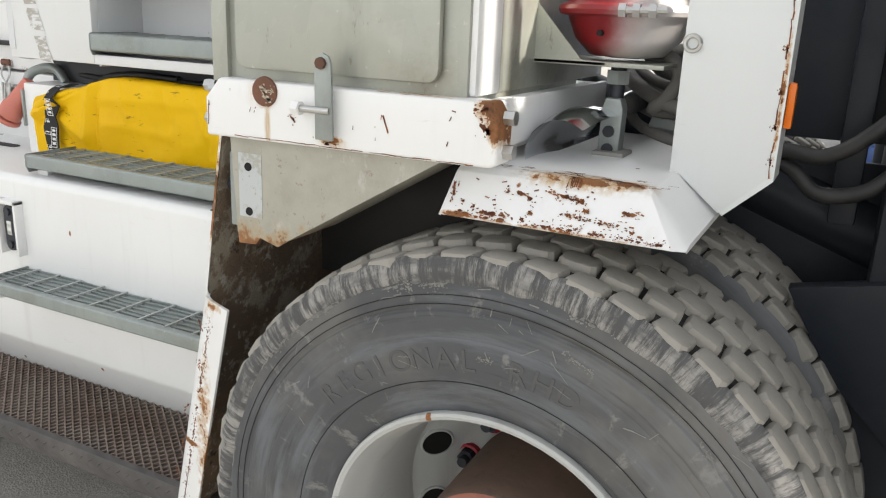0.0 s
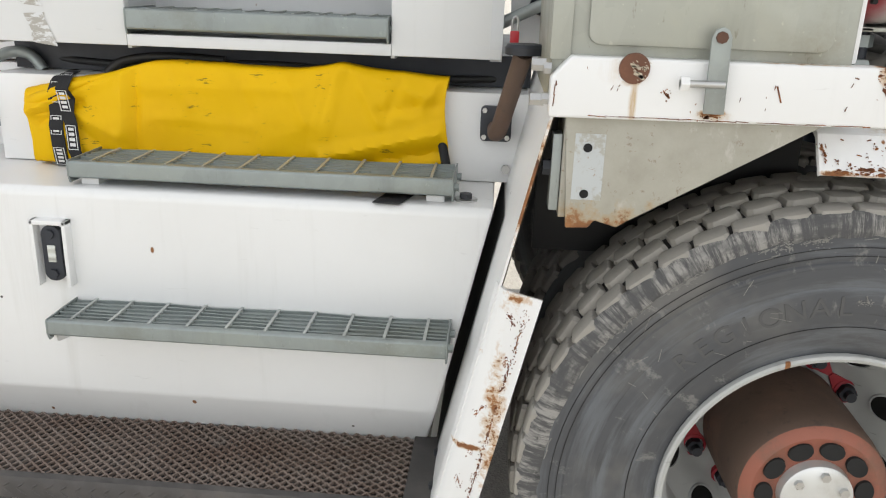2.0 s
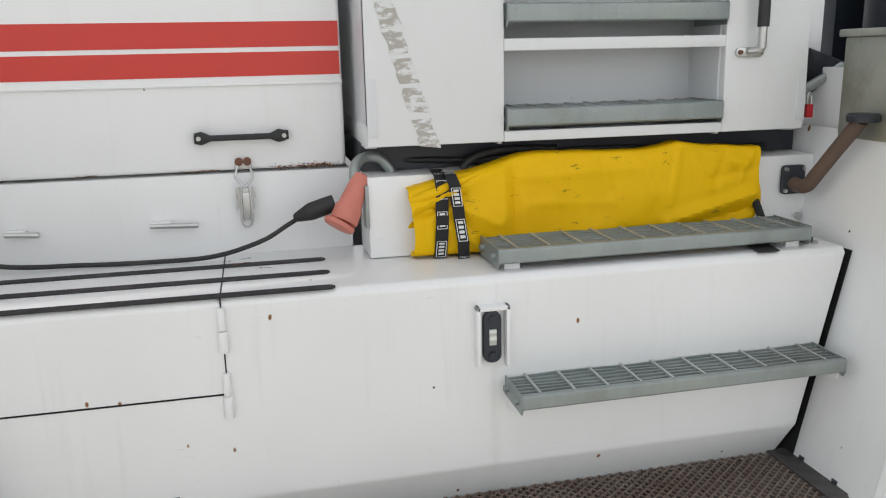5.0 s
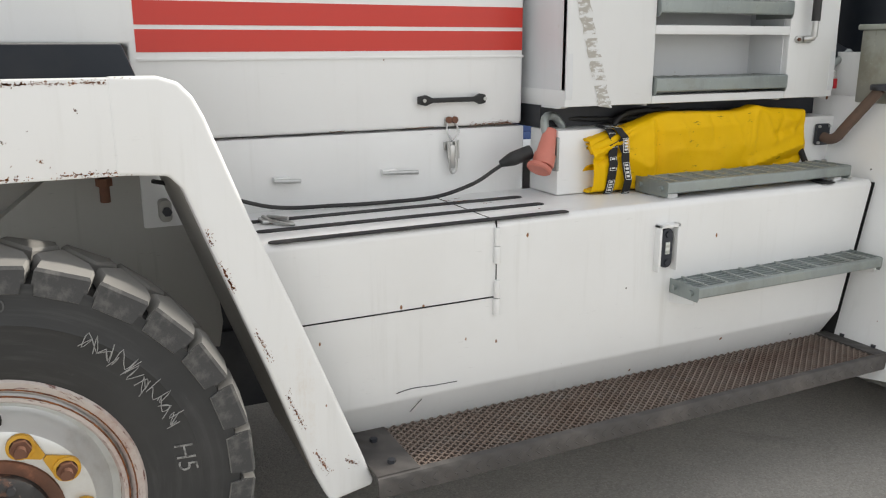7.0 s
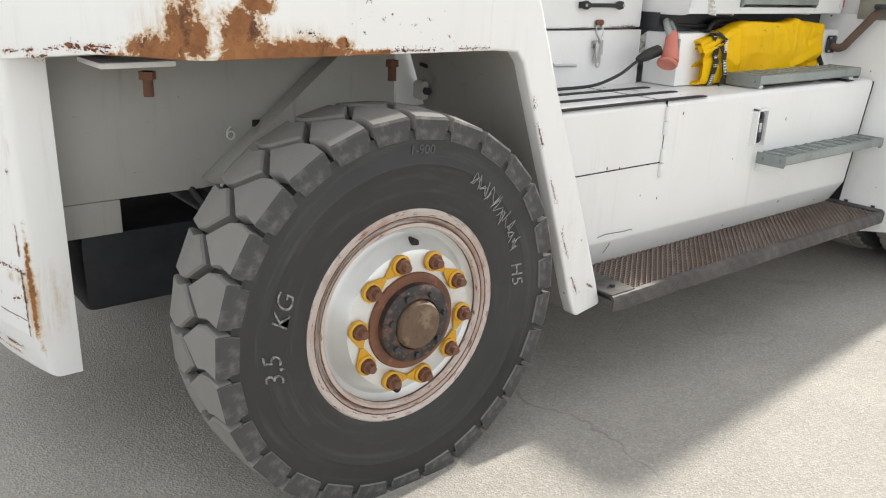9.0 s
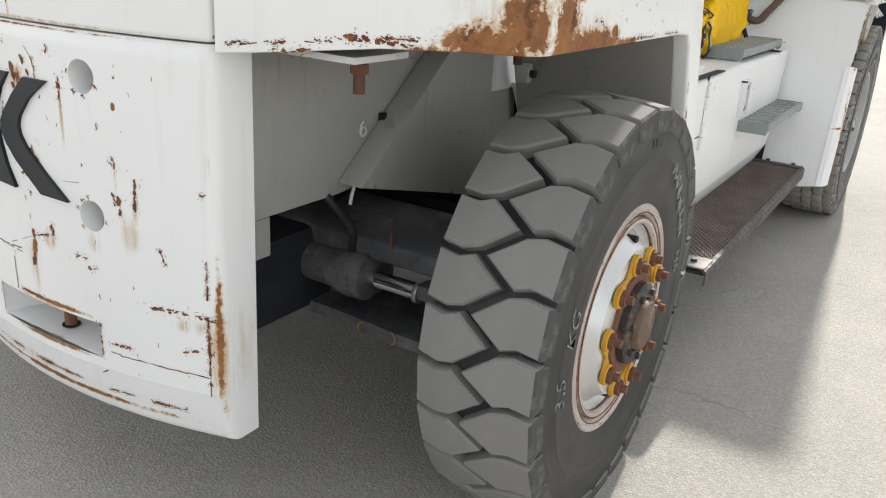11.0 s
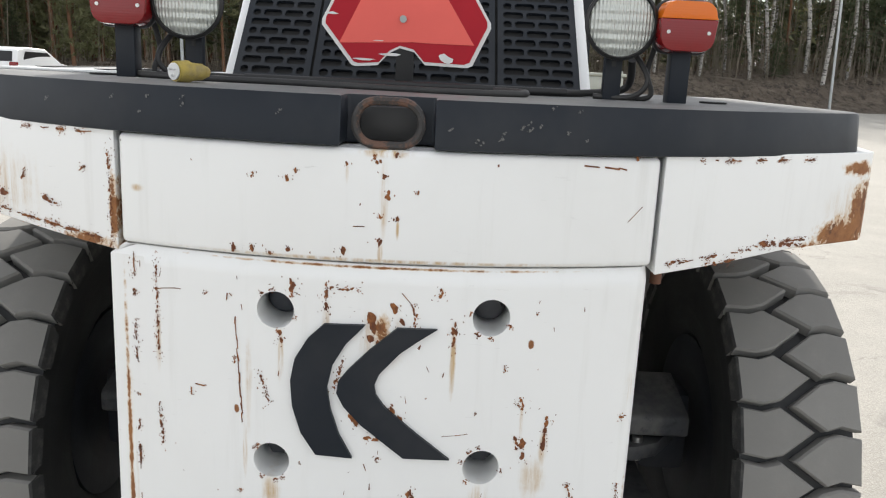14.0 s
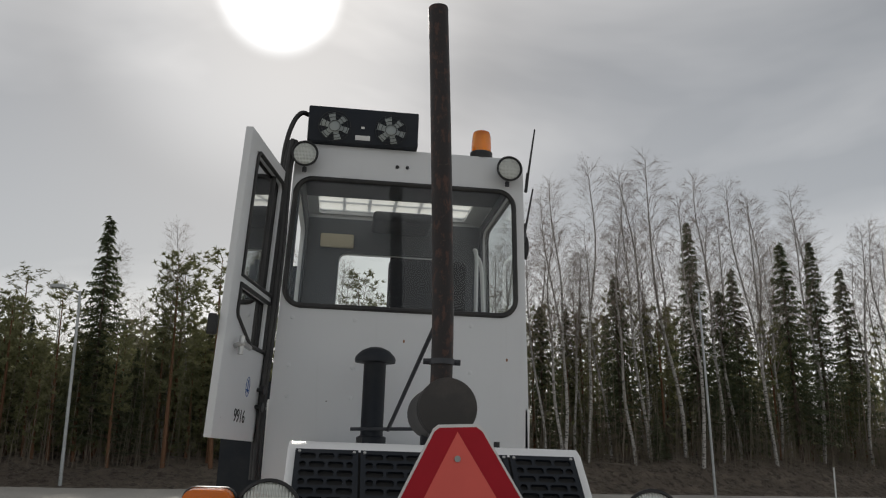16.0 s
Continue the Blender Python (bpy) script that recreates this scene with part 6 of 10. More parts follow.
b.bump(b.noise(1.0, 6, 0.75, polar(b, 40.0, 22.0)), 0.8, 0.006)
b.bump(b.noise(90, 5, 0.7), 0.4, 0.004)
M_SHOULDER = b.done()
bm = bmesh.new()
n_ = 156
rows_ = []
for r_, y_, j_ in ((0.508, -0.1462, 0.004), (0.514, -0.1486, 0.003), (0.529, -0.1476, 0.003), (0.545, -0.1405, 0.004), (0.549, -0.134, 0.003)):
    rows_.append([bm.verts.new(((r_ + rnd.uniform(-j_, j_)) * math.cos(2 * math.pi * i / n_), y_ + rnd.uniform(-0.0008, 0.0008), (r_ + rnd.uniform(-j_, j_)) * math.sin(2 * math.pi * i / n_))) for i in range(n_)])
for a, c_ in zip(rows_, rows_[1:]):
    for i in range(n_):
        bm.faces.new((a[i], a[(i + 1) % n_], c_[(i + 1) % n_], c_[i]))
part("shoulder_band", bm, M_SHOULDER, outer, "pale scraped shoulder of the tyre")
for v, dark in ((0.492, 0.0008), (0.478, 0.0007), (0.352, 0.0008)):
    bm = bmesh.new()
    y = on_wall(0.0, v)[1] + 0.0006
    lathe(bm, [(y, v - dark), (y - 0.0012, v), (y, v + dark), (y + 0.001, v)], (0, 0, 0), "y", 96, True)
    part("mould_ring", bm, M_GROOVE, outer)

# ---- front body: splash sheet, beam, boxes ----
def sheet_x(z):
    return 2.893 + 0.22 * (z - 0.915)


b = Mat("mud_crusted_sheet", 0.9, 0.0, (0.15, 0.108, 0.075))
b.over(b.step(b.noise(3.5, 6, 0.65), 0.42, 0.62, 0.8), (0.25, 0.17, 0.105))
b.over(b.step(b.noise(9, 7, 0.75), 0.50, 0.58, 0.8), (0.33, 0.30, 0.24))
b.over(b.step(b.noise(30, 7, 0.75), 0.56, 0.62, 0.9), (0.40, 0.37, 0.32))
b.over(b.step(b.noise(14, 6, 0.7), 0.60, 0.66, 0.8), (0.035, 0.026, 0.02))
b.bump(b.noise(30, 6, 0.7), 0.8, 0.01)
M_MUD = b.done()
M_SHEET = paint("white_sheet_enamel", specks=0.04, dirt=0.22, spots=[((2.96, -1.20, 1.05), (0.15, 0.014, 0.2), 0.8), ((2.85, -1.215, 0.79), (0.03, 0.05, 0.010), 0.9), ((2.90, -1.205, 0.55), (0.03, 0.012, 0.30), 0.7),
               ((2.92, -1.22, 0.90), (0.05, 0.03, 0.012), 0.9), ((2.84, -1.21, 0.60), (0.06, 0.05, 0.008), 0.9)])
EDGE = [(1.255, -0.42), (1.255, -1.205), (0.925, -1.186), (0.915, -1.182), (0.30, -1.182), (0.20, -0.62), (0.20, -0.42)]
bm = bmesh.new()
fa = [bm.verts.new((sheet_x(z), y, z)) for z, y in EDGE]
fb = [bm.verts.new((sheet_x(z) + 0.005, y, z)) for z, y in EDGE]
bm.faces.new(fa)
n = len(EDGE)
for i in range(n):
    bm.faces.new((fa[i], fa[(i + 1) % n], fb[(i + 1) % n], fb[i]))
sheet = part("splash_guard", bm, M_SHEET, truck, "white sheet splash guard with rusty edges and a mud-crusted inner face")
bm = bmesh.new()
bm.faces.new([bm.verts.new((sheet_x(z) + 0.007, y, z)) for z, y in EDGE])
part("guard_inner_face", bm, M_MUD, sheet, "mud-crusted inner face")
# black sheet added on the guard: the gap's deep shade given as colour
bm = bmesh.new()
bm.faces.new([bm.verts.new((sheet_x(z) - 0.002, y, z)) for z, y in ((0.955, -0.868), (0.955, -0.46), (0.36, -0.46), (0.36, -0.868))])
part("gap_lining", bm, M_GAP, sheet, "black sheet standing in for the shade beside the tank")
bm = bmesh.new()
prof = []
for zz in (0.915, 0.30):
    ring = [(sheet_x(zz) + dx, y) for dx, y in ((-0.004, -1.160), (0.0, -1.178), (0.010, -1.194), (0.030, -1.203), (0.077, -1.212), (0.077, -1.206), (0.032, -1.197), (0.014, -1.188), (0.006, -1.176), (0.003, -1.160))]
    prof.append([bm.verts.new((x, y, zz - (0.012 * (x - sheet_x(zz)) / 0.077 if zz > 0.5 else 0))) for x, y in ring])
n = len(prof[0])
for i in range(n):
    bm.faces.new((prof[0][i], prof[0][(i + 1) % n], prof[1][(i + 1) % n], prof[1][i]))
bm.faces.new(prof[0])
bm.faces.new(prof[1][::-1])
part("guard_flange", bm, M_SHEET, sheet)
for zz in (1.30, 1.245):
    rodded("guard_bolt", M_STEEL, sheet, (2.948, -1.19, zz), (2.925, -1.19, zz), 0.011, n=6)

SPOTS_BEAM = [((3.08, -1.22, 1.30), (0.025, 0.1, 0.025), 0.7), ((3.475, -1.22, 1.31), (0.03, 0.1, 0.03), 1.0), ((3.48, -1.22, 1.285), (0.015, 0.1, 0.04), 0.95), ((3.21, -1.23, 1.238), (0.03, 0.1, 0.008), 0.9), ((3.35, -1.23, 1.319), (0.10, 0.1, 0.002), 0.6)]
M_BEAM = paint("white_beam_enamel", specks=0.06, dirt=0.15, spots=SPOTS_BEAM, stains=[((3.085, -1.23, 1.25), (0.010, 0.1, 0.05), 0.7), ((3.21, -1.23, 1.235), (0.04, 0.1, 0.015), 0.6), ((3.05, -1.22, 1.3), (0.04, 0.1, 0.04), 0.3)])
beam_pts = [(2.955, 1.222), (3.475, 1.226), (3.485, 1.232), (3.485, 1.29), (3.468, 1.318), (2.985, 1.318), (2.955, 1.285)]
bm = bmesh.new()
prism(bm, beam_pts, "y", -1.228, -1.175)
bev(bm, 0.007, 3, 30)
beam = part("cross_beam", bm, M_BEAM, truck, "white steel box beam with rust spots")
boxed("beam_return", M_BEAM, beam, 3.38, 3.438, -1.175, -0.62, 1.228, 1.31, 0.004)
bm = bmesh.new()
lathe(bm, [(-1.228, 0.024), (-1.2325, 0.023), (-1.2335, 0.017), (-1.231, 0.0)], (3.082, 0, 1.303), "y", 28)
part("rusty_disc", bm, M_RUST, beam, "rust-covered round lock disc")
bm = bmesh.new()
rd_ = random.Random(12)
for dx_, dz_, w_ in ((0.002, -0.002, 0.013), (0.008, -0.010, 0.010), (-0.004, 0.008, 0.008), (0.012, 0.003, 0.007)):
    chips(bm, lambda x, z: (x, -1.2341, z), (3.082 + dx_, 1.303 + dz_), (3.082 + dx_ + 0.006, 1.303 + dz_ - 0.004), w_, rd_)
part("pale_flake", bm, plain("pale_flaked_paint", (0.55, 0.47, 0.36), 0.8, 0.0, 0.5, 60.0), beam, kind="stuff")
bm = bmesh.new()
prism(bm, [(3.190, 1.240), (3.222, 1.240), (3.219, 1.355), (3.214, 1.366), (3.204, 1.370), (3.194, 1.366), (3.189, 1.355)], "y", -1.240, -1.246)
bev(bm, 0.002, 2, 50)
latch = part("door_latch", bm, M_GALV, beam, "grey steel strap latch with a bolt")
rodded("latch_pivot", M_RUST, beam, (3.203, -1.235, 1.355), (3.203, -1.252, 1.355), 0.009, n=8)
rodded("latch_bolt", M_STEEL, beam, (3.150, -1.245, 1.285), (3.217, -1.245, 1.285), 0.006, n=10)
rodded("latch_bolt_head", M_WHITE, beam, (3.150, -1.245, 1.285), (3.163, -1.245, 1.285), 0.0115, n=6)
for zz in (1.296, 1.248):
    rodded("beam_bolt", M_STEEL, beam, (3.484, -1.20, zz), (3.50, -1.20, zz), 0.011, n=6)
    rodded("beam_bolt", M_STEEL, beam, (2.956, -1.20, zz), (2.944, -1.20, zz), 0.010, n=6)
# tapered zinc bracket under the beam
b = Mat("grey_zinc_bracket", 0.5, 0.15, (0.41, 0.40, 0.345))
b.over(b.step(b.noise(5, 7, 0.65), 0.42, 0.66, 0.75), (0.31, 0.295, 0.245))
b.over(b.step(b.noise(28, 7, 0.72, b.scaled((1.0, 1.0, 0.5))), 0.56, 0.68, 0.6), (0.52, 0.51, 0.47))
b.over(b.step(b.noise(60, 6, 0.72), 0.60, 0.68, 0.7), (0.22, 0.17, 0.12))
sz = b.nt.nodes.new("ShaderNodeSeparateXYZ")
b.nt.links.new(b.co, sz.inputs[0])
low_edge = b.math("ADD", b.math("MULTIPLY", b.math("SUBTRACT", 1.085, sz.outputs[2]), 14.0), b.math("MULTIPLY", b.math("SUBTRACT", b.noise(24, 6, 0.7), 0.5), 2.4))
b.over(b.step(low_edge, 0.0, 0.5, 0.6), (0.40, 0.27, 0.12))
b.over(b.step(low_edge, 0.35, 0.6, 0.95), b.rust_color())
b.bump(b.noise(50, 5), 0.12, 0.003)
M_BRACKET = b.done()
b = Mat("bare_zinc_patch", 0.45, 0.3, (0.50, 0.53, 0.54))
b.over(b.step(b.noise(30, 7, 0.75), 0.50, 0.60, 0.8), (0.38, 0.365, 0.31))
b.over(b.step(b.noise(70, 6, 0.7), 0.60, 0.68, 0.7), (0.30, 0.20, 0.12))
M_PATCH = b.done()
bm = bmesh.new()
prism(bm, [(2.985, 1.224), (3.39, 1.224), (3.10, 1.052), (3.082, 1.040), (3.06, 1.046), (3.045, 1.050), (3.035, 1.037), (2.998, 1.035)], "y", -1.206, -1.195)
bev(bm, 0.002, 2)
bracket = part("step_bracket", bm, M_BRACKET, truck, "grey zinc bracket plate with rusty lower edge")
bm = bmesh.new()
prism(bm, [(3.10, 1.052), (3.39, 1.224), (3.375, 1.224), (3.09, 1.066)], "y", -1.195, -1.06)
part("bracket_flange", bm, M_BRACKET, bracket)
boxed("bracket_back", M_BRACKET, bracket, 2.985, 2.997, -1.195, -1.05, 1.05, 1.222, 0.002)
boxed("bare_patch", M_PATCH, bracket, 3.003, 3.052, -1.2068, -1.2055, 1.085, 1.195, 0)
for zz in (1.172, 1.095):
    bm = bmesh.new()
    lathe(bm, [(-1.2070, 0.0075), (-1.2085, 0.0068), (-1.206, 0.005), (-1.204, 0.0)], (3.024, 0, zz), "y", 18)
    part("bracket_hole", bm, M_GAP, bracket)
boxed("bracket_strap", M_GALV, bracket, 2.968, 2.984, -1.19, -1.15, 1.06, 1.19, 0.003)
rodded("strap_bolt", M_DARK, bracket, (2.968, -1.17, 1.13), (2.955, -1.17, 1.13), 0.014, n=6)

# zinc box with a door
zbox = boxed("battery_box", M_GALV_BOX, truck, 2.955, 3.42, -1.195, -0.70, 1.235, 1.500, 0.006, "weathered zinc box with a hinged door on the white beam")
bm = bmesh.new()
prism(bm, rounded(0.372, 0.20, 0.02, 4, 3.195, 1.435), "y", -1.212, -1.200)
bev(bm, 0.004, 2, 50)
part("box_door", bm, M_GALV_BOX, zbox, "flat zinc door with round corners")
boxed("box_lid", M_GALV_BOX, zbox, 2.94, 3.435, -1.222, -0.69, 1.500, 1.520, 0.006)
boxed("lid_rim", M_RUST, zbox, 2.99, 3.43, -1.2245, -1.221, 1.503, 1.516, 0.001)
boxed("post_strip", M_GALV_BOX, zbox, 2.952, 2.985, -1.204, -1.18, 1.31, 1.50, 0.003)
rodded("door_wire", M_STEEL, zbox, (3.10, -1.218, 1.478), (3.34, -1.218, 1.472), 0.003, n=6)
# white strip put in for the sunlit side of the box: the light is in its colour
boxed("folded_post", M_WHITE, zbox, 3.402, 3.430, -1.188, -1.10, 1.318, 1.505, 0.008)
boxed("cabinet_side", M_GALV_BOX, zbox, 3.405, 3.424, -1.10, -0.55, 1.318, 1.505, 0.006)

# front fender over the dual wheels
SPOTS_FF = [((3.60, -1.150, 1.212), (0.11, 0.030, 0.012), 0.62), ((3.55, -1.155, 1.212), (0.05, 0.025, 0.012), 0.5), ((3.42, -1.213, 1.150), (0.03, 0.02, 0.006), 0.75), ((3.56, -1.213, 1.148), (0.17, 0.03, 0.003), 0.5), ((3.65, -1.145, 1.213), (0.05, 0.022, 0.012), 0.7)]
M_FF = paint("white_front_fender_enamel", specks=0.08, dirt=0.2, spots=SPOTS_FF, stains=[((3.59, -1.15, 1.21), (0.15, 0.05, 0.02), 0.7)])
bm = bmesh.new()
SEC = [(-0.62, 1.212), (-1.148, 1.214), (-1.166, 1.206), (-1.214, 1.147), (-1.209, 1.145), (-1.162, 1.200), (-1.146, 1.206), (-0.62, 1.204)]
ra = [bm.verts.new((3.396 - (0.004 if z < 1.18 else 0), y, z)) for y, z in SEC]
rb = [bm.verts.new((3.690 if z > 1.18 else 3.734, y, z)) for y, z in SEC]
FRONT = [(-0.62, 1.152), (-1.17, 1.151), (-1.19, 1.150), (-1.207, 1.147), (-1.203, 1.145), (-1.186, 1.145), (-1.165, 1.145), (-0.62, 1.146)]
rc = [bm.verts.new((3.752, y, z)) for y, z in FRONT]
n = len(SEC)
for a, c_ in ((ra, rb), (rb, rc)):
    for i in range(n):
        bm.faces.new((a[i], a[(i + 1) % n], c_[(i + 1) % n], c_[i]))
bm.faces.new(ra)
bm.faces.new(rc[::-1])
bev(bm, 0.009, 3, 20)
ffender = part("front_fender", bm, M_FF, truck, "white front fender with flaking paint and rust")
# upright white lamp panel
UP = [(3.677, 1.210), (3.692, 1.211), (3.756, 1.158), (3.822, 1.218), (3.822, 1.60), (3.677, 1.60)]
M_PANEL = paint("white_panel_enamel", (0.66, 0.68, 0.68), specks=0.03, dirt=0.1, spots=[((3.822, -1.0, 1.33), (0.004, 0.1, 0.12), 0.6)])
bm = bmesh.new()
prism(bm, UP, "y", -1.003, -0.995)
bev(bm, 0.003, 2)
panel = part("lamp_panel", bm, M_PANEL, ffender)
bm = bmesh.new()
prism(bm, [(3.758, 1.161), (3.820, 1.220), (3.820, 1.60), (3.827, 1.60), (3.827, 1.216), (3.762, 1.155)], "y", -1.003, -0.925)
part("panel_return", bm, M_PANEL, ffender)
boxed("side_marker", M_LENS_AMBER, ffender, 3.827, 3.839, -0.995, -0.968, 1.292, 1.358, 0.005, "orange side reflector")
bm = bmesh.new()
ring = [(3.70, -1.152 - 0.004, 1.455 + 0.0)] + []
tube(bm, [(3.690 + 0.011 * math.cos(k), -1.006, 1.405 + 0.011 * math.sin(k)) for k in [2 * math.pi * i / 14 for i in range(15)]], 0.0035, 6, 1)
part("panel_ring", bm, M_STEEL, ffender)

# pump corner: brake chamber, valve block, hoses
chamber = bmesh.new()
CX, CY = 3.555, -0.86
lathe(chamber, [(1.372, 0.03), (1.376, 0.062), (1.402, 0.088), (1.436, 0.102), (1.442, 0.112), (1.454, 0.114), (1.460, 0.104), (1.485, 0.098), (1.515, 0.085), (1.53, 0.0)], (CX, CY, 0), "z", 40)
b = Mat("red_overspray_paint", 0.32, 0.0, (0.25, 0.016, 0.020))
cs = b.nt.nodes.new("ShaderNodeSeparateXYZ")
b.nt.links.new(b.co, cs.inputs[0])
spray = b.math("ADD", b.math("MULTIPLY", b.math("SUBTRACT", cs.outputs[0], CX + 0.005), 9.0), b.math("MULTIPLY", b.math("SUBTRACT", 1.44, cs.outputs[2]), 4.0))
b.over(b.step(b.math("ADD", spray, b.math("MULTIPLY", b.noise(9, 5, 0.6), 0.8)), 0.25, 0.95, 0.92), (0.58, 0.57, 0.56))
b.bump(b.noise(40, 4), 0.08, 0.002)
M_REDSPRAY = b.done()
cham = part("brake_chamber", chamber, M_REDSPRAY, truck, "red brake chamber with white overspray")
bm = bmesh.new()
tube(bm, [(CX + 0.110 * math.cos(k), CY + 0.110 * math.sin(k), 1.448) for k in [2 * math.pi * i / 28 for i in range(29)]], 0.010, 8, 1)
part("clamp_ring", bm, M_REDSPRAY, cham)
rodded("clamp_bolt", M_STEEL, cham, (CX + 0.02, -0.985, 1.448), (CX + 0.085, -0.972, 1.450), 0.006, n=8)
for dx in (0.015, 0.036, 0.060):
    rodded("clamp_nut", M_STEEL, cham, (CX + dx, -0.986 + dx * 0.15, 1.448), (CX + dx + 0.011, -0.985 + dx * 0.15, 1.448), 0.0115, n=6)
rodded("vent_hole", M_GAP, cham, (CX - 0.02, -0.962, 1.412), (CX - 0.02, -0.946, 1.412), 0.0045, n=12)
bm = bmesh.new()
prism(bm, [(3.413, 1.52), (3.413, 1.362), (3.545, 1.362), (3.545, 1.367), (3.505, 1.369), (3.425, 1.455), (3.425, 1.52)], "y", -0.95, -0.945)
part("chamber_bracket", bm, M_GALV_BOX, cham)
boxed("bracket_shelf", M_GALV_BOX, cham, 3.415, 3.64, -0.95, -0.76, 1.360, 1.367, 0.001)
rodded("push_rod", M_DARK, cham, (3.553, -0.89, 1.30), (3.553, -0.89, 1.365), 0.013, n=12)
rodded("rod_nut", M_GALV, cham, (3.553, -0.89, 1.330), (3.553, -0.89, 1.352), 0.021, n=6)
bm = bmesh.new()
prism(bm, [(3.533, 1.212), (3.570, 1.212), (3.572, 1.290), (3.566, 1.308), (3.540, 1.308), (3.535, 1.290)], "y", -0.910, -0.876)
bev(bm, 0.005, 2, 30)
clevis_ = part("clevis", bm, M_GALV, cham, "dirty grey forged clevis")
for zz in (1.252, 1.222):
    rodded("clevis_pin", M_DARK, cham, (3.551, -0.913, zz), (3.551, -0.905, zz), 0.010, n=14)
boxed("clevis_foot", M_GUARD, cham, 3.530, 3.585, -0.93, -0.87, 1.212, 1.220, 0.003)
# bright bent deflector sheet beside the rail
bm = bmesh.new()
prev = None
for i in range(15):
    t = i / 14
    y = -1.055 + 0.34 * t
    row = []
    for j in range(9):
        a = radians(200 - 150 * j / 8)
        r_ = 0.056 + 0.010 * math.sin(t * 7)
        row.append(bm.verts.new((3.515 + 0.035 * t + r_ * math.cos(a), y, 1.226 + r_ * math.sin(a) + 0.02 * t)))
    if prev:
        for j in range(8):
            bm.faces.new((prev[j], prev[j + 1], row[j + 1], row[j]))
    prev = row
part("bent_deflector", bm, M_CHROME, cham, "shiny dented deflector sheet")
corner_hoses = tubed("hydraulic_hose", M_HOSE, truck, [(3.585, -0.82, 1.37), (3.625, -0.84, 1.375), (3.645, -0.845, 1.345), (3.625, -0.84, 1.305), (3.605, -0.82, 1.285), (3.68, -0.78, 1.275)], 0.012, "bundle of dusty hydraulic hoses", 12)
rnd = random.Random(77)
for k in range(9):
    y0, z0 = -0.84 + 0.055 * (k % 5), 1.245 + 0.028 * (k // 2)
    tubed("hose", M_HOSE, corner_hoses, [(3.47 + rnd.uniform(0, 0.04), y0 + 0.22, z0 + 0.05), (3.55, y0 + 0.10, z0 + rnd.uniform(0, 0.03)), (3.63, y0, z0 + rnd.uniform(-0.01, 0.02)), (3.68, y0 + 0.02, z0 - 0.01), (3.715, y0 + 0.09, z0 + 0.01)], rnd.choice((0.010, 0.013, 0.015)), n=10)
for (x0, y0, z0), (x1, y1, z1) in (((3.60, -0.80, 1.258), (3.70, -0.83, 1.250)), ((3.62, -0.74, 1.290), (3.70, -0.77, 1.284))):
    rodded("hose_fitting", M_GALV, corner_hoses, (x0, y0, z0), (x1, y1, z1), 0.017, n=6)
for pts_ in ([(3.70, -0.70, 1.235), (3.83, -0.74, 1.226), (3.89, -0.75, 1.228), (3.96, -0.75, 1.283), (4.05, -0.74, 1.40), (4.12, -0.70, 1.62)], [(3.72, -0.68, 1.235), (3.83, -0.73, 1.196), (3.875, -0.75, 1.162), (3.93, -0.75, 1.165), (3.98, -0.75, 1.198), (4.06, -0.73, 1.31), (4.14, -0.68, 1.55)]):
    tubed("hose", M_RUBBER, corner_hoses, pts_, 0.0135, n=14)
fdeck = boxed("front_deck", M_WHITE, truck, 2.97, 3.76, -0.70, 0.70, 1.196, 1.210, 0.004, "white front deck plate")
boxed("deck_rail", M_BEAM, fdeck, 3.440, 3.452, -1.17, -0.60, 1.240, 1.312, 0.003)
# mast: black channels and cross plate
mast = boxed("mast", M_BLACK_PAINT, truck, 3.98, 4.16, -0.78, -0.66, 0.15, 3.2, 0.01, "black lifting mast with channels and hoses")
boxed("mast_rail", M_BLACK_PAINT, mast, 3.79, 4.30, -0.64, -0.60, 1.24, 3.2, 0.006)
# black plate added to shut off bright ground beyond the inner tyre
boxed("mast_gap_plate", M_BLACK_PAINT, mast, 3.66, 4.05, -0.565, -0.55, 0.70, 1.195, 0.003)
boxed("mast_channel", M_BLACK_PAINT, mast, 3.90, 3.945, -0.70, -0.64, 1.1, 3.2, 0.008)
boxed("mast_channel", M_BLACK_PAINT, mast, 4.16, 4.24, -0.72, -0.66, 0.15, 3.2, 0.008)
boxed("mast_channel", M_BLACK_PAINT, mast, 3.98, 4.24, 0.66, 0.78, 0.15, 3.2, 0.01)
boxed("mast_cross_plate", M_BLACK_PAINT, mast, 4.10, 4.20, -0.56, 0.56, 0.25, 1.15, 0.01)
boxed("mast_cross_plate", M_BLACK_PAINT, mast, 4.12, 4.18, -0.66, 0.66, 2.2, 2.5, 0.01)
for ya, yb, za, zb in ((-1.20, -1.10, 0.12, 2.3), (-1.10, -0.84, 0.12, 1.78), (-1.10, 1.20, 2.06, 2.3), (-1.062, -1.022, 1.78, 2.06), (-0.985, -0.955, 1.78, 2.06), (-0.84, -0.655, 0.12, 2.06), (-0.655, -0.60, 0.12, 0.82), (-0.655, -0.60, 0.90, 0.96), (-0.655, -0.60, 1.05, 1.09), (-0.655, -0.60, 1.22, 2.06), (-0.60, 1.20, 0.12, 2.06)):
    boxed("carriage_plate", M_BLACK_PAINT, mast, 4.25, 4.33, ya, yb, za, zb, 0)
for yy in (-0.45, 0.45):
    rodded("lift_cylinder", M_BLACK_PAINT, mast, (4.05, yy, 0.3), (4.05, yy, 2.2), 0.075, n=24)
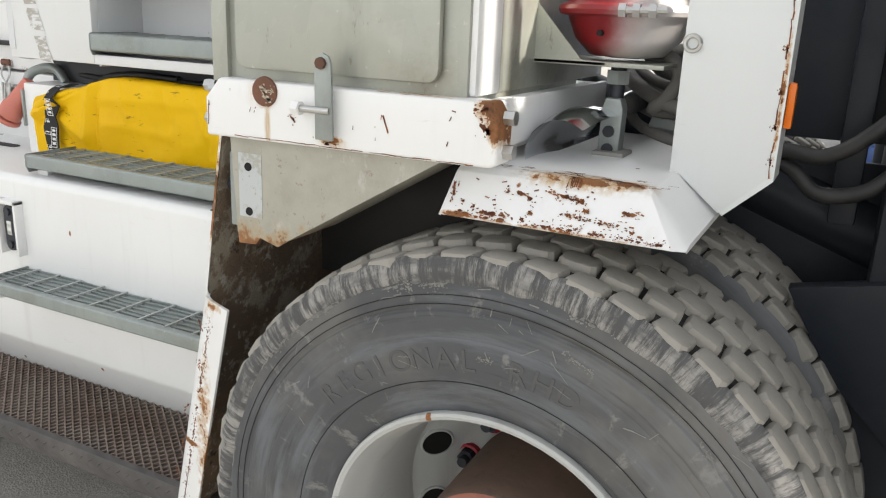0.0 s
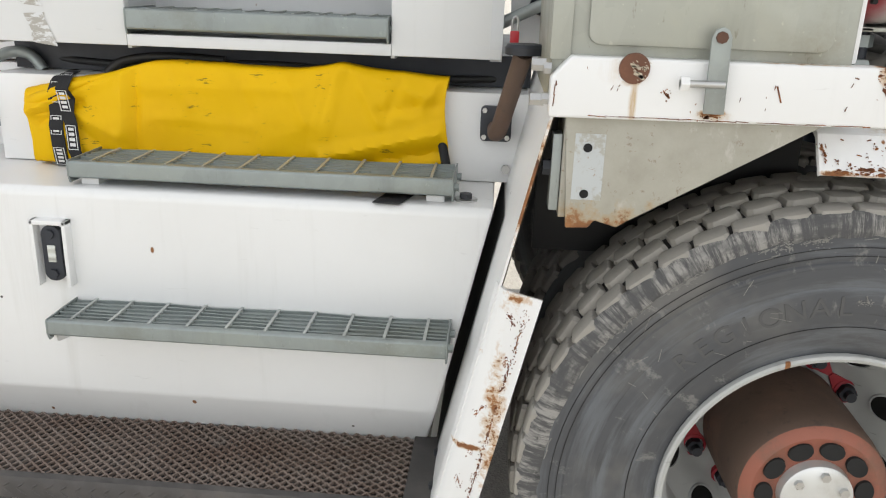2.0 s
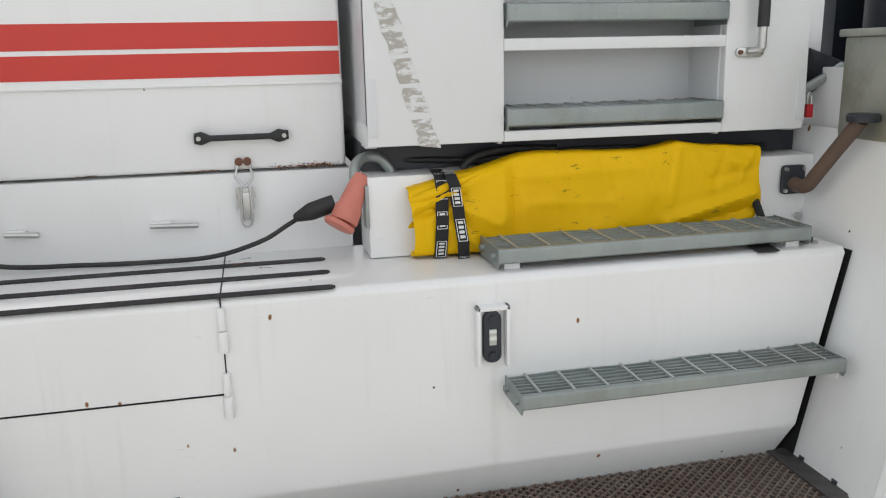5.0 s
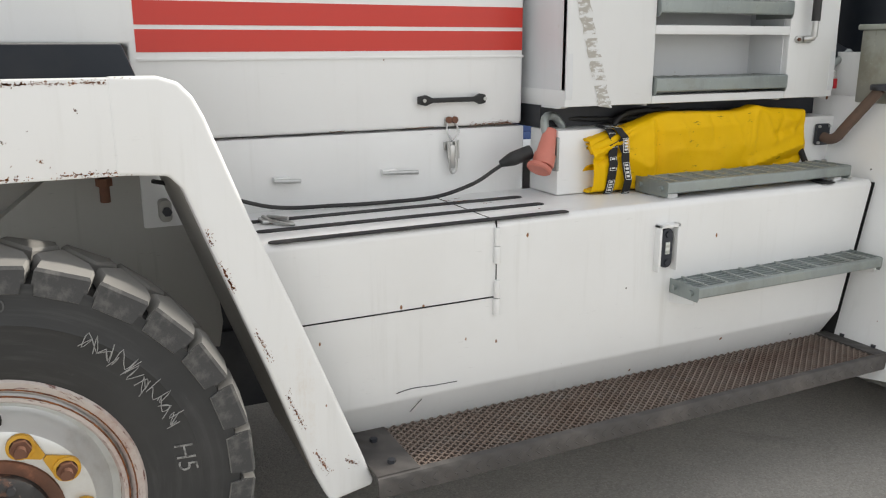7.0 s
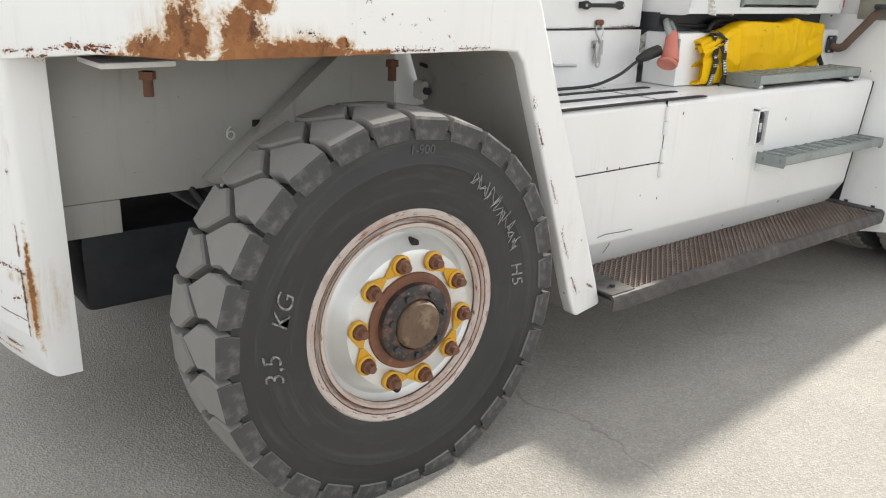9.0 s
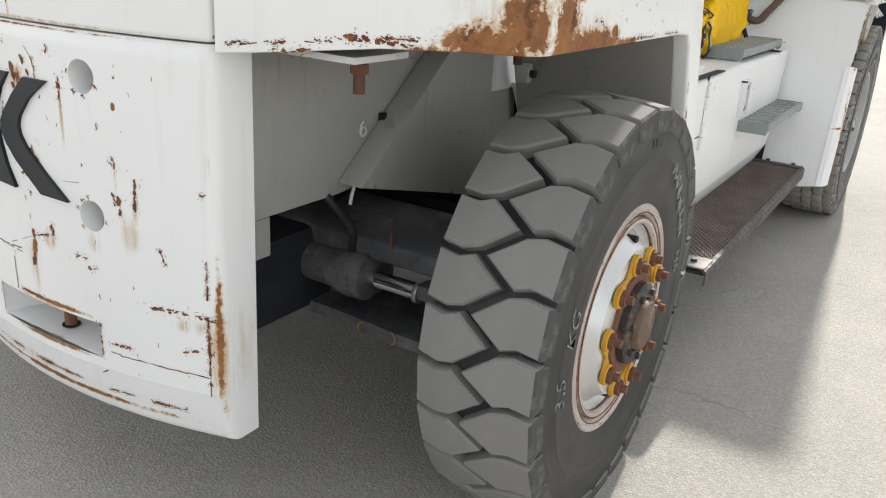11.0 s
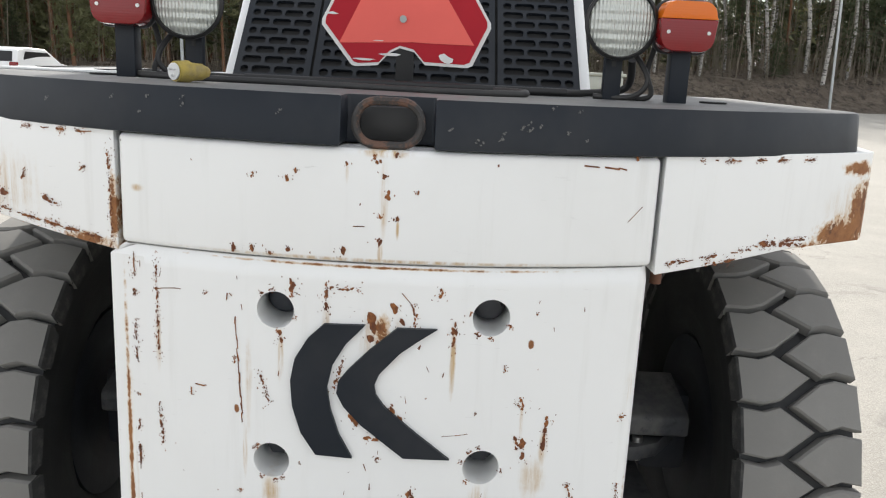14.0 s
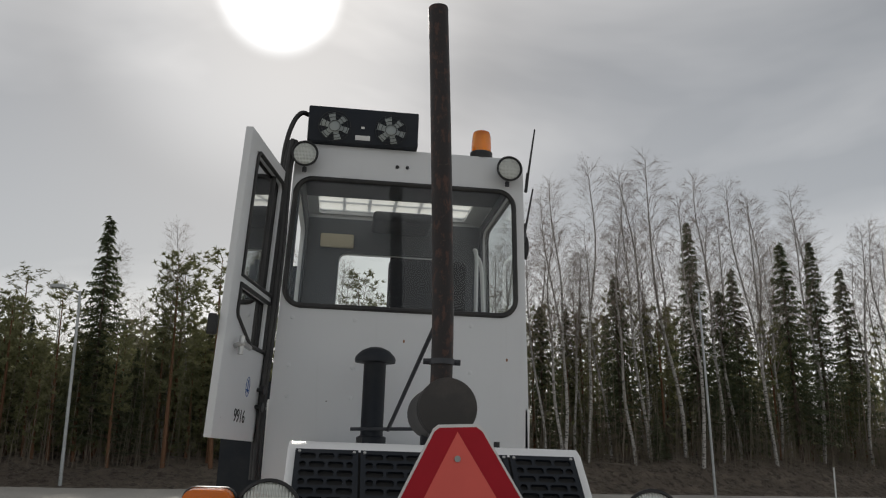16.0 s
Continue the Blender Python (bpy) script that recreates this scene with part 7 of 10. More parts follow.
rodded("tilt_cylinder", M_BLACK_PAINT, mast, (2.95, -0.52, 1.42), (4.0, -0.55, 1.05), 0.06, n=20)
prismed("mast_bracket", M_BLACK_PAINT, mast, [(3.86, 1.0), (4.3, 1.10), (4.3, 0.5), (3.95, 0.85)], "y", -0.80, -0.76, 0.004)

# added black plate that turns the bright gap behind the bracket dark
arch = boxed("arch_dark_plate", M_BLACK, truck, 2.96, 3.47, -0.908, -0.900, 0.90, 1.215, 0.001, "black plate added for the dark behind the bracket")
rnd = random.Random(31)


def slope_at(x, v):
    """Front fender skin; v runs down its outer flank from the ridge."""
    if v < 0:
        return (x, -1.160 - v, 1.2142)
    t = min(v / 0.071, 1.0)
    return (x, -1.1675 - 0.0465 * t - 0.0007, 1.2050 - 0.0570 * t + 0.0005)


bm = bmesh.new()
for _ in range(60):
    x, v = rnd.gauss(3.60, 0.055), -rnd.uniform(0.0, 0.05)
    chips(bm, slope_at, (x, v), (x + rnd.uniform(0.006, 0.03), v + rnd.uniform(-0.001, 0.001)), rnd.choice((0.0018, 0.003, 0.0046)), rnd)
for x0, v0, x1, v1, w in ((3.42, 0.066, 3.48, 0.068, 0.008), (3.45, 0.060, 3.50, 0.062, 0.010), (3.53, 0.067, 3.60, 0.067, 0.006), (3.62, 0.066, 3.72, 0.067, 0.006), (3.40, 0.02, 3.405, 0.05, 0.006), (3.50, 0.02, 3.53, 0.03, 0.009), (3.54, 0.010, 3.60, 0.022, 0.008), (3.60, 0.02, 3.61, 0.035, 0.008), (3.66, 0.03, 3.68, 0.03, 0.008), (3.58, 0.045, 3.66, 0.05, 0.005)):
    chips(bm, slope_at, (x0, v0), (x1, v1), w, rnd)
for _ in range(34):
    x, v = rnd.uniform(3.42, 3.71), rnd.uniform(0.005, 0.068)
    if v < 0.068:
        chips(bm, slope_at, (x, v), (x + rnd.uniform(0.001, 0.008), v + rnd.uniform(-0.003, 0.003)), rnd.choice((0.003, 0.004, 0.0046)), rnd)
part("flaked_rust", bm, M_CHIP, ffender, "brown rust flakes", kind="stuff")


def on_beam(x, z):
    return (x, -1.2288, z)


bm = bmesh.new()
for x0, z0, x1, z1, w in ((3.455, 1.30, 3.472, 1.275, 0.012), (3.45, 1.305, 3.468, 1.31, 0.008), (2.99, 1.2275, 3.45, 1.228, 0.002), (3.13, 1.27, 3.14, 1.262, 0.005), (3.30, 1.285, 3.31, 1.26, 0.0035), (3.19, 1.232, 3.22, 1.234, 0.006), (2.96, 1.24, 2.963, 1.28, 0.004), (3.40, 1.30, 3.42, 1.302, 0.004)):
    chips(bm, on_beam, (x0, z0), (x1, z1), w, rnd)
for _ in range(16):
    x, z = rnd.uniform(2.98, 3.46), rnd.uniform(1.235, 1.305)
    chips(bm, on_beam, (x, z), (x + rnd.uniform(0, 0.004), z + rnd.uniform(0.001, 0.008)), rnd.choice((0.002, 0.003)), rnd)
part("flaked_rust", bm, M_CHIP, beam, "brown rust flakes", kind="stuff")


def on_panel(x, z):
    return (x, -1.0037, z)


bm = bmesh.new()
chips(bm, on_panel, (3.819, 1.22), (3.819, 1.58), 0.003, rnd)
for zz in (1.31, 1.36, 1.41, 1.47, 1.55):
    chips(bm, on_panel, (3.818, zz - 0.07), (3.818, zz - 0.062), 0.0046, rnd)
part("flaked_rust", bm, M_CHIP, ffender, "brown rust flakes", kind="stuff")


def on_guard(x, z):
    return (sheet_x(z) + x - 0.0006, -1.2195 - 0.0075 * min(1.0, max(0.0, (x - 0.01) / 0.03)) - 0.0007, z)


bm = bmesh.new()
for z0 in (0.88, 0.80, 0.70, 0.62, 0.55, 0.45, 0.36):
    chips(bm, on_guard, (0.056, z0), (0.056, z0 - 0.07), 0.005, rnd)
    chips(bm, on_guard, (0.015 + 0.03 * rnd.random(), z0), (0.02 + 0.03 * rnd.random(), z0 - 0.02), 0.0046, rnd)
part("flaked_rust", bm, M_CHIP, sheet, "brown rust flakes", kind="stuff")

# ---- cab ----
def ring_panel(bm, outer, inner, x0, x1, warp=None):
    """A wall with an opening: two outlines with the same number of points, in (y, z), from x0 to x1."""
    rows_ = []
    for pts, x in ((outer, x0), (inner, x0), (inner, x1), (outer, x1)):
        rows_.append([bm.verts.new((x, *(warp(y, z) if warp else (y, z)))) for y, z in pts])
    n = len(outer)
    for a, c_ in zip(rows_, rows_[1:] + rows_[:1]):
        for i in range(n):
            bm.faces.new((a[i], a[(i + 1) % n], c_[(i + 1) % n], c_[i]))


def taper(y, z):
    return (y * (1 - 0.075 * max(0.0, z - 1.9) / 1.47), z)


M_TRIM = plain("grey_cab_trim", (0.085, 0.092, 0.105), 0.7, 0.0, 0.2, 8.0, 0.05)
M_CAB = paint("white_cab_enamel", (0.66, 0.675, 0.69), 0.4, specks=0.012, dirt=0.12)
M_CAB_SIDE = paint("white_cab_side_enamel", (0.72, 0.73, 0.73), 0.36, specks=0.03, dirt=0.12, spots=[((2.1, -0.657, 1.247), (0.06, 0.03, 0.006), 0.9), ((2.6, -0.657, 1.249), (0.07, 0.03, 0.006), 0.9), ((1.8, -0.65, 1.247), (0.1, 0.03, 0.004), 0.7)])
bm = bmesh.new()
ring_panel(bm, rounded(1.32, 2.085, 0.045, 7, 0.0, 2.2925), rounded(1.235, 0.678, 0.09, 7, 0.018, 2.811), 1.665, 1.69, taper)
cab = part("cab", bm, M_CAB, truck, "tall white cab with large windows")
bm = bmesh.new()
loop = [(1.664, *taper(y, z)) for y, z in rounded(1.235, 0.678, 0.09, 7, 0.018, 2.811)]
tube(bm, loop + loop[:1], 0.014, 8, 1)
part("window_gasket", bm, M_RUBBER, cab)
bm = bmesh.new()
bm.faces.new([bm.verts.new((1.672, *taper(y, z))) for y, z in rounded(1.235, 0.678, 0.09, 7, 0.018, 2.811)])
pane = part("rear_window", bm, M_GLASS, cab, "clear rear window reflecting the sky")
pane.visible_shadow = False
# front wall and side walls with their windows
bm = bmesh.new()
ring_panel(bm, rounded(1.32, 2.085, 0.045, 7, 0.0, 2.2925), rounded(0.70, 1.12, 0.05, 7, 0.03, 2.48), 2.85, 2.877, taper)
part("front_wall", bm, M_CAB, cab)
bm = bmesh.new()
ring_panel(bm, rounded(1.28, 2.0, 0.045, 7, 0.0, 2.28), rounded(0.71, 1.13, 0.05, 7, 0.03, 2.48), 2.835, 2.847, taper)
part("front_lining", bm, M_TRIM, cab)
bm = bmesh.new()
bm.faces.new([bm.verts.new((2.86, *taper(y, z))) for y, z in rounded(0.70, 1.12, 0.05, 7, 0.03, 2.48)])
pane = part("windscreen", bm, M_GLASS, cab)
pane.visible_shadow = False


def side_window_wall(s, z0, window):
    bm = bmesh.new()
    out = rounded(1.16, 3.33 - z0, 0.02, 6, 2.27, (3.33 + z0) / 2)
    inn = rounded(*window)
    rows_ = []
    for pts, dy in ((out, 0.0), (inn, 0.0), (inn, 0.025), (out, 0.025)):
        rows_.append([bm.verts.new((x, s * (taper(0.66, z)[0] - dy), z)) for x, z in pts])
    n = len(out)
    for a, c_ in zip(rows_, rows_[1:] + rows_[:1]):
        for i in range(n):
            bm.faces.new((a[i], a[(i + 1) % n], c_[(i + 1) % n], c_[i]))
    part("side_wall", bm, M_CAB, cab)
    bm = bmesh.new()
    rows_ = []
    for pts, dy in ((out, 0.028), (inn, 0.028), (inn, 0.040), (out, 0.040)):
        rows_.append([bm.verts.new((2.27 + (x - 2.27) * 0.985, s * (taper(0.66, z)[0] - dy), min(z, 3.27))) for x, z in pts])
    for a, c_ in zip(rows_, rows_[1:] + rows_[:1]):
        for i in range(n):
            bm.faces.new((a[i], a[(i + 1) % n], c_[(i + 1) % n], c_[i]))
    part("side_lining", bm, M_TRIM, cab)
    if s < 0:
        bm = bmesh.new()
        bm.faces.new([bm.verts.new((x, s * (taper(0.66, z)[0] - 0.012), z)) for x, z in inn])
        p = part("side_window", bm, M_GLASS, cab)
        p.visible_shadow = False
        bm = bmesh.new()
        lp = [(x, s * (taper(0.66, z)[0] + 0.002), z) for x, z in inn]
        tube(bm, lp + lp[:1], 0.012, 8, 1)
        part("window_gasket", bm, M_RUBBER, cab)


side_window_wall(-1, 1.95, (1.0, 0.78, 0.08, 6, 2.27, 2.83))
side_window_wall(1, 1.25, (0.95, 1.72, 0.08, 6, 2.27, 2.30))
# roof with a barred skylight
bm = bmesh.new()
out, inn = rounded(1.20, 1.215, 0.05, 6, 2.27, 0.0), rounded(0.44, 0.98, 0.03, 6, 2.60, 0.02)
rows_ = [[bm.verts.new((x, y, z)) for x, y in pts] for pts, z in ((out, 3.308), (inn, 3.308), (inn, 3.345), (out, 3.345))]
n = len(out)
for a, c_ in zip(rows_, rows_[1:] + rows_[:1]):
    for i in range(n):
        bm.faces.new((a[i], a[(i + 1) % n], c_[(i + 1) % n], c_[i]))
part("roof", bm, M_CAB, cab)
for k in range(5):
    y = -0.31 + 0.165 * k
    rodded("skylight_bar", M_TRIM, cab, (2.36, y, 3.36), (2.84, y, 3.36), 0.010, n=8)
for k in range(2):
    rodded("skylight_bar", M_TRIM, cab, (2.53 + 0.14 * k, -0.49, 3.354), (2.53 + 0.14 * k, 0.53, 3.354), 0.010, n=8)
bm = bmesh.new()
bm.faces.new([bm.verts.new((x, y, 3.33)) for x, y in inn])
b = Mat("milky_skylight", 0.4, 0.0, (0.85, 0.85, 0.82))
tl_ = b.nt.nodes.new("ShaderNodeBsdfTranslucent")
tl_.inputs[0].default_value = (0.88, 0.88, 0.85, 1)
b.nt.links.new(tl_.outputs[0], b.nt.nodes["Material Output"].inputs["Surface"])
part("skylight_pane", bm, b.m, cab, "milky plastic skylight")
boxed("cab_floor", M_DARK, cab, 1.69, 2.85, -0.64, 0.64, 1.95, 1.98, 0)
# inside: seat, visors, console
b = Mat("dark_seat_cloth", 0.9, 0.0, (0.030, 0.031, 0.036))
b.over(b.step(b.noise(40, 4), 0.45, 0.7, 0.4), (0.055, 0.055, 0.06))
M_CLOTH = b.done()
boxed("seat_back", M_CLOTH, cab, 2.05, 2.17, -0.38, 0.07, 2.35, 2.85, 0.05, "dark cloth driver's seat", 4)
boxed("seat_cushion", M_CLOTH, cab, 2.10, 2.56, -0.38, 0.07, 2.30, 2.42, 0.04, seg=4)
boxed("seat_base", M_DARK, cab, 2.15, 2.5, -0.30, 0.0, 1.98, 2.30, 0.01)
boxed("window_post", M_BLACK, cab, 2.848, 2.868, -0.055, 0.02, 1.95, 3.04, 0.004)
boxed("sun_visor", plain("tan_visor", (0.50, 0.45, 0.33), 0.6), cab, 2.79, 2.815, 0.27, 0.49, 3.07, 3.165, 0.012)
boxed("roof_console", M_TRIM, cab, 2.50, 2.83, -0.22, 0.16, 3.19, 3.255, 0.028, seg=3)
boxed("roof_lining", M_TRIM, cab, 1.70, 2.37, -0.58, 0.58, 3.278, 3.306, 0.01)
boxed("heater_box", M_TRIM, cab, 2.45, 2.84, -0.58, -0.30, 1.98, 2.62, 0.03, seg=3)
boxed("dash_panel", M_TRIM, cab, 2.55, 2.84, 0.05, 0.60, 1.98, 2.55, 0.03, seg=3)
tubed("grab_rail", M_WHITE_CLEAN, cab, [(2.5, -0.56, 2.5), (2.5, -0.54, 2.9), (2.45, -0.50, 2.98), (2.3, -0.46, 2.98), (2.22, -0.46, 2.90), (2.22, -0.46, 2.5)], 0.012)
# cab side with the ladder recess
for args in ((1.665, 2.014, 1.257, 2.0), (2.627, 2.877, 1.257, 2.0)):
    boxed("side_panel", M_CAB_SIDE, cab, args[0], args[1], -0.657, -0.630, args[2], args[3], 0.005)
for z0, z1 in ((1.257, 1.284), (1.482, 1.512), (1.725, 2.0)):
    boxed("side_panel", M_CAB_SIDE, cab, 2.014, 2.627, -0.6565, -0.630, z0, z1, 0.003)
boxed("recess_back", M_CAB, cab, 2.0, 2.64, -0.475, -0.465, 1.25, 1.75, 0)
for xa in (2.008, 2.627):
    boxed("recess_side", M_CAB, cab, xa - 0.004, xa + 0.006, -0.632, -0.47, 1.25, 1.75, 0)
boxed("recess_top", M_CAB, cab, 2.012, 2.627, -0.632, -0.47, 1.484, 1.510, 0)
boxed("cab_rear_return", M_CAB_SIDE, cab, 1.664, 1.69, -0.655, 0.655, 1.257, 1.31, 0.004)
boxed("cab_underside", M_DARK, cab, 1.68, 2.86, -0.63, 0.63, 1.258, 1.268, 0)
boxed("cab_far_side", M_CAB_SIDE, cab, 1.69, 2.87, 0.63, 0.655, 1.245, 2.0, 0.004)
# peeled tape on the cab side
b = Mat("peeled_grey_tape", 0.8, 0.0, (0.42, 0.40, 0.36))
b.over(b.step(b.noise(30, 6, 0.7, b.scaled((1, 1, 2.4))), 0.46, 0.56), (0.70, 0.71, 0.71))
M_TAPE = b.done()
rnd = random.Random(7)
bm = bmesh.new()
prev = None
for i in range(25):
    z = 1.60 - i * 0.0145
    xc = 1.715 + (1.60 - z) * 0.30
    w0, w1 = -0.02 - 0.010 * rnd.random(), 0.02 + 0.010 * rnd.random()
    pair = (bm.verts.new((xc + w0, -0.6583, z + rnd.uniform(-0.004, 0.004))), bm.verts.new((xc + w1, -0.6583, z + rnd.uniform(-0.004, 0.004))))
    if prev and i not in (9, 14, 19):
        bm.faces.new((prev[0], prev[1], pair[1], pair[0]))
    prev = pair
part("tape_residue", bm, M_TAPE, cab, "torn remains of grey tape")
# hand rail with a black sleeve
rodded("hand_rail", M_STEEL, cab, (2.708, -0.695, 1.475), (2.708, -0.695, 1.53), 0.011)
rodded("rail_sleeve", M_RUBBER, cab, (2.708, -0.695, 1.53), (2.708, -0.695, 2.2), 0.015)
tubed("rail_foot", M_STEEL, cab, [(2.708, -0.695, 1.50), (2.706, -0.690, 1.472), (2.692, -0.668, 1.468)], 0.011)
prismed("rail_flange", M_STEEL, cab, rounded(0.082, 0.026, 0.012, 4, 2.694, 1.466), "y", -0.666, -0.6575, 0.002)
for xx in (2.664, 2.724):
    rodded("flange_screw", M_RUST, cab, (xx, -0.664, 1.466), (xx, -0.671, 1.466), 0.007, n=6)
# vertical rails, hoses and hinges on the open-door corner
for dx, dy in ((0.0, 0.0), (0.01, 0.03), (-0.012, 0.015)):
    tubed("corner_hose", M_RUBBER, cab, [(1.63 + dx, 0.615 + dy, 3.34), (1.60 + dx, 0.630 + dy, 3.14), (1.60 + dx, 0.632 + dy, 2.80), (1.60 + dx, 0.642 + dy, 2.45), (1.60 + dx, 0.652 + dy, 2.21), (1.60 + dx, 0.664 + dy, 1.95), (1.60 + dx, 0.664 + dy, 1.62)], 0.0125)
tubed("roof_hose", M_RUBBER, cab, [(1.63, 0.675, 3.10), (1.64, 0.668, 3.30), (1.65, 0.640, 3.44), (1.68, 0.600, 3.52), (1.74, 0.555, 3.535)], 0.013)
for zz in (2.41, 1.965):
    boxed("door_hinge", M_CAB, cab, 1.60, 1.665, 0.655, 0.735, zz - 0.022, zz + 0.022, 0.006)
    rodded("hinge_pin", M_STEEL, cab, (1.61, 0.73, zz - 0.03), (1.61, 0.73, zz + 0.03), 0.012)
# open door
DM = Matrix.Translation((1.62, 0.711, 1.795)) @ Matrix.Rotation(math.atan(0.0377), 4, "X") @ Matrix.Translation((0, 0, -1.795)) @ Matrix.Rotation(math.atan2(0.117, -0.605), 4, "Z")
DW = 0.612
DU = (0.035, 0.25, DW - 0.105)


bm = bmesh.new()
grid_u, grid_z = [0.0, *DU, DW], [1.795, 2.21, 2.33, 2.455, 2.495, 3.075, 3.15]
for side in (-0.0175, 0.0175):
    gv = {(i, j): bm.verts.new((u, side, z)) for i, u in enumerate(grid_u) for j, z in enumerate(grid_z)}
    for i in range(4):
        for j in range(6):
            if i == 2 and j == 1:
                bm.faces.new((gv[2, 1], gv[3, 1], gv[3, 2]))
            elif not (i in (1, 2) and j in (1, 2, 4)):
                bm.faces.new((gv[i, j], gv[i + 1, j], gv[i + 1, j + 1], gv[i, j + 1]))
bounds = [e for e in bm.edges if len(e.link_faces) == 1]
front_e = [e for e in bounds if e.verts[0].co.y < 0]
lookup = {(round(v.co.x, 4), round(v.co.z, 4)): v for v in bm.verts if v.co.y > 0}
for e in front_e:
    a, c_ = e.verts
    bm.faces.new((a, c_, lookup[round(c_.co.x, 4), round(c_.co.z, 4)], lookup[round(a.co.x, 4), round(a.co.z, 4)]))
bmesh.ops.recalc_face_normals(bm, faces=bm.faces[:])
bev(bm, 0.006, 2)
door = part("cab_door", bm, M_CAB, cab, "open white cab door with two panes", DM)
bm = bmesh.new()
PANE_LOW = [(DU[0], 2.215), (DU[1], 2.215), (DU[1] + 0.03, 2.222), (DU[2] - 0.01, 2.318), (DU[2], 2.34), (DU[2], 2.455), (DU[0], 2.455)]
PANE_HIGH = [(DU[0], 2.495), (DU[2], 2.495), (DU[2], 3.045), (DU[2] - 0.03, 3.075), (DU[0] + 0.03, 3.075), (DU[0], 3.045)]
for outl in (PANE_LOW, PANE_HIGH):
    for v_ in (-0.02, 0.02):
        tube(bm, [(u, v_, z) for u, z in outl] + [(outl[0][0], v_, outl[0][1])], 0.010, 6, 1)
g_me = mesh_of(bm, "door_gasket", M_RUBBER)
ob = part("door_gasket", g_me, None, cab, m=DM)
bm = bmesh.new()
for outl in (PANE_LOW, PANE_HIGH):
    bm.faces.new([bm.verts.new((u, 0, z)) for u, z in outl])
ob = part("door_panes", mesh_of(bm, "door_pane", M_GLASS), None, cab, m=DM)
ob.name = "door_pane"
ob.visible_shadow = False
bm = bmesh.new()
rod(bm, (0.17, 0.004, 2.50), (0.17, 0.004, 3.07), 0.010, None, 8)
part("pane_divider", mesh_of(bm, "pane_divider", M_RUBBER), None, cab, m=DM)
bm = bmesh.new()
tube(bm, [(DW - 0.13, 0.02, 2.185), (DW - 0.13, 0.055, 2.195), (DW - 0.22, 0.06, 2.19)], 0.012, 8)
tube(bm, [(DW - 0.13, 0.05, 2.15), (DW - 0.13, 0.05, 2.23)], 0.012, 8, 1)
part("door_handle", mesh_of(bm, "door_handle", M_STEEL), None, cab, "cast metal door handle", DM)
M_INK = plain("black_lettering", (0.015, 0.015, 0.017), 0.6)
M_BLUE = plain("blue_print", (0.03, 0.10, 0.32), 0.6)
num = chalk("9916", 0.082)
num.materials[0] = M_INK
part("fleet_number", num, None, cab, m=DM @ Matrix.Translation((0.285, 0.0185, 1.872)) @ Matrix.Rotation(math.pi, 4, "Z") @ Matrix.Rotation(radians(90), 4, "X"))
bm = bmesh.new()
oval = [(0.215 + 0.026 * math.cos(k), 0.0185, 2.035 + 0.044 * math.sin(k)) for k in [2 * math.pi * i / 20 for i in range(21)]]
tube(bm, oval, 0.0016, 5, 1)
tube(bm, [(0.215, 0.0185, 2.008), (0.215, 0.0185, 2.064)], 0.0022, 5, 1)
tube(bm, [(0.200, 0.0185, 2.022), (0.215, 0.0185, 2.010), (0.230, 0.0185, 2.022)], 0.002, 5, 1)
part("oval_sticker", mesh_of(bm, "oval_sticker", M_BLUE), None, cab, m=DM)
bm = bmesh.new()
prism(bm, rounded(0.035, 0.09, 0.012, 4, DW + 0.006, 2.255), "y", -0.06, -0.02)
bev(bm, 0.01, 2, 40)
part("door_mirror", mesh_of(bm, "door_mirror", M_BLACK), None, cab, m=DM)

for zz in (2.035, 1.955):
    bm = bmesh.new()
    rod(bm, (0.06, 0.016, zz), (0.06, 0.045, zz), 0.010, None, 10)
    rod(bm, (0.06, 0.045, zz), (0.06, 0.055, zz), 0.024, None, 14)
    part("door_buffer", mesh_of(bm, "door_buffer", M_BLACK), None, cab, "black rubber door buffer", DM)

# rivets on the rear wall
for yy in (0.563, 0.249, -0.347):
    for zz in (2.41, 2.17, 2.02):
        bm = bmesh.new()
        lathe(bm, [(0.0, 0.011), (-0.004, 0.010), (-0.006, 0.0)], (1.665, yy, zz), "x", 12)
        part("rivet", bm, M_CAB, cab)
for yy in (0.073, 0.019):
    bm = bmesh.new()
    lathe(bm, [(0.0, 0.010), (-0.006, 0.009), (-0.008, 0.0)], (1.664, yy, 3.247), "x", 12)
    part("rivet", bm, M_BLACK, cab)
# roof fittings
ac = boxed("air_conditioner", M_BLACK_PAINT, truck, 1.62, 1.98, -0.029, 0.558, 3.347, 3.546, 0.008, "black roof air conditioner with two fans")
for cy in (0.418, 0.119):
    for k in range(6):
        bm = bmesh.new()
        a = 2 * math.pi * k / 6 + 0.3
        pts = [(cy + r_ * math.cos(a + d_), 3.432 + r_ * math.sin(a + d_)) for r_, d_ in ((0.03, -0.5), (0.078, -0.28), (0.078, 0.22), (0.03, 0.4))]
        vs = [bm.verts.new((1.6175 - 0.006 * (i > 1), y, z)) for i, (y, z) in enumerate(pts)]
        bm.faces.new(vs)
        part("fan_blade", bm, M_GALV, ac)
    bm = bmesh.new()
    lathe(bm, [(1.612, 0.036), (1.609, 0.03), (1.609, 0.0)], (0, cy, 3.432), "x", 20)
    part("fan_hub", bm, M_GALV, ac)
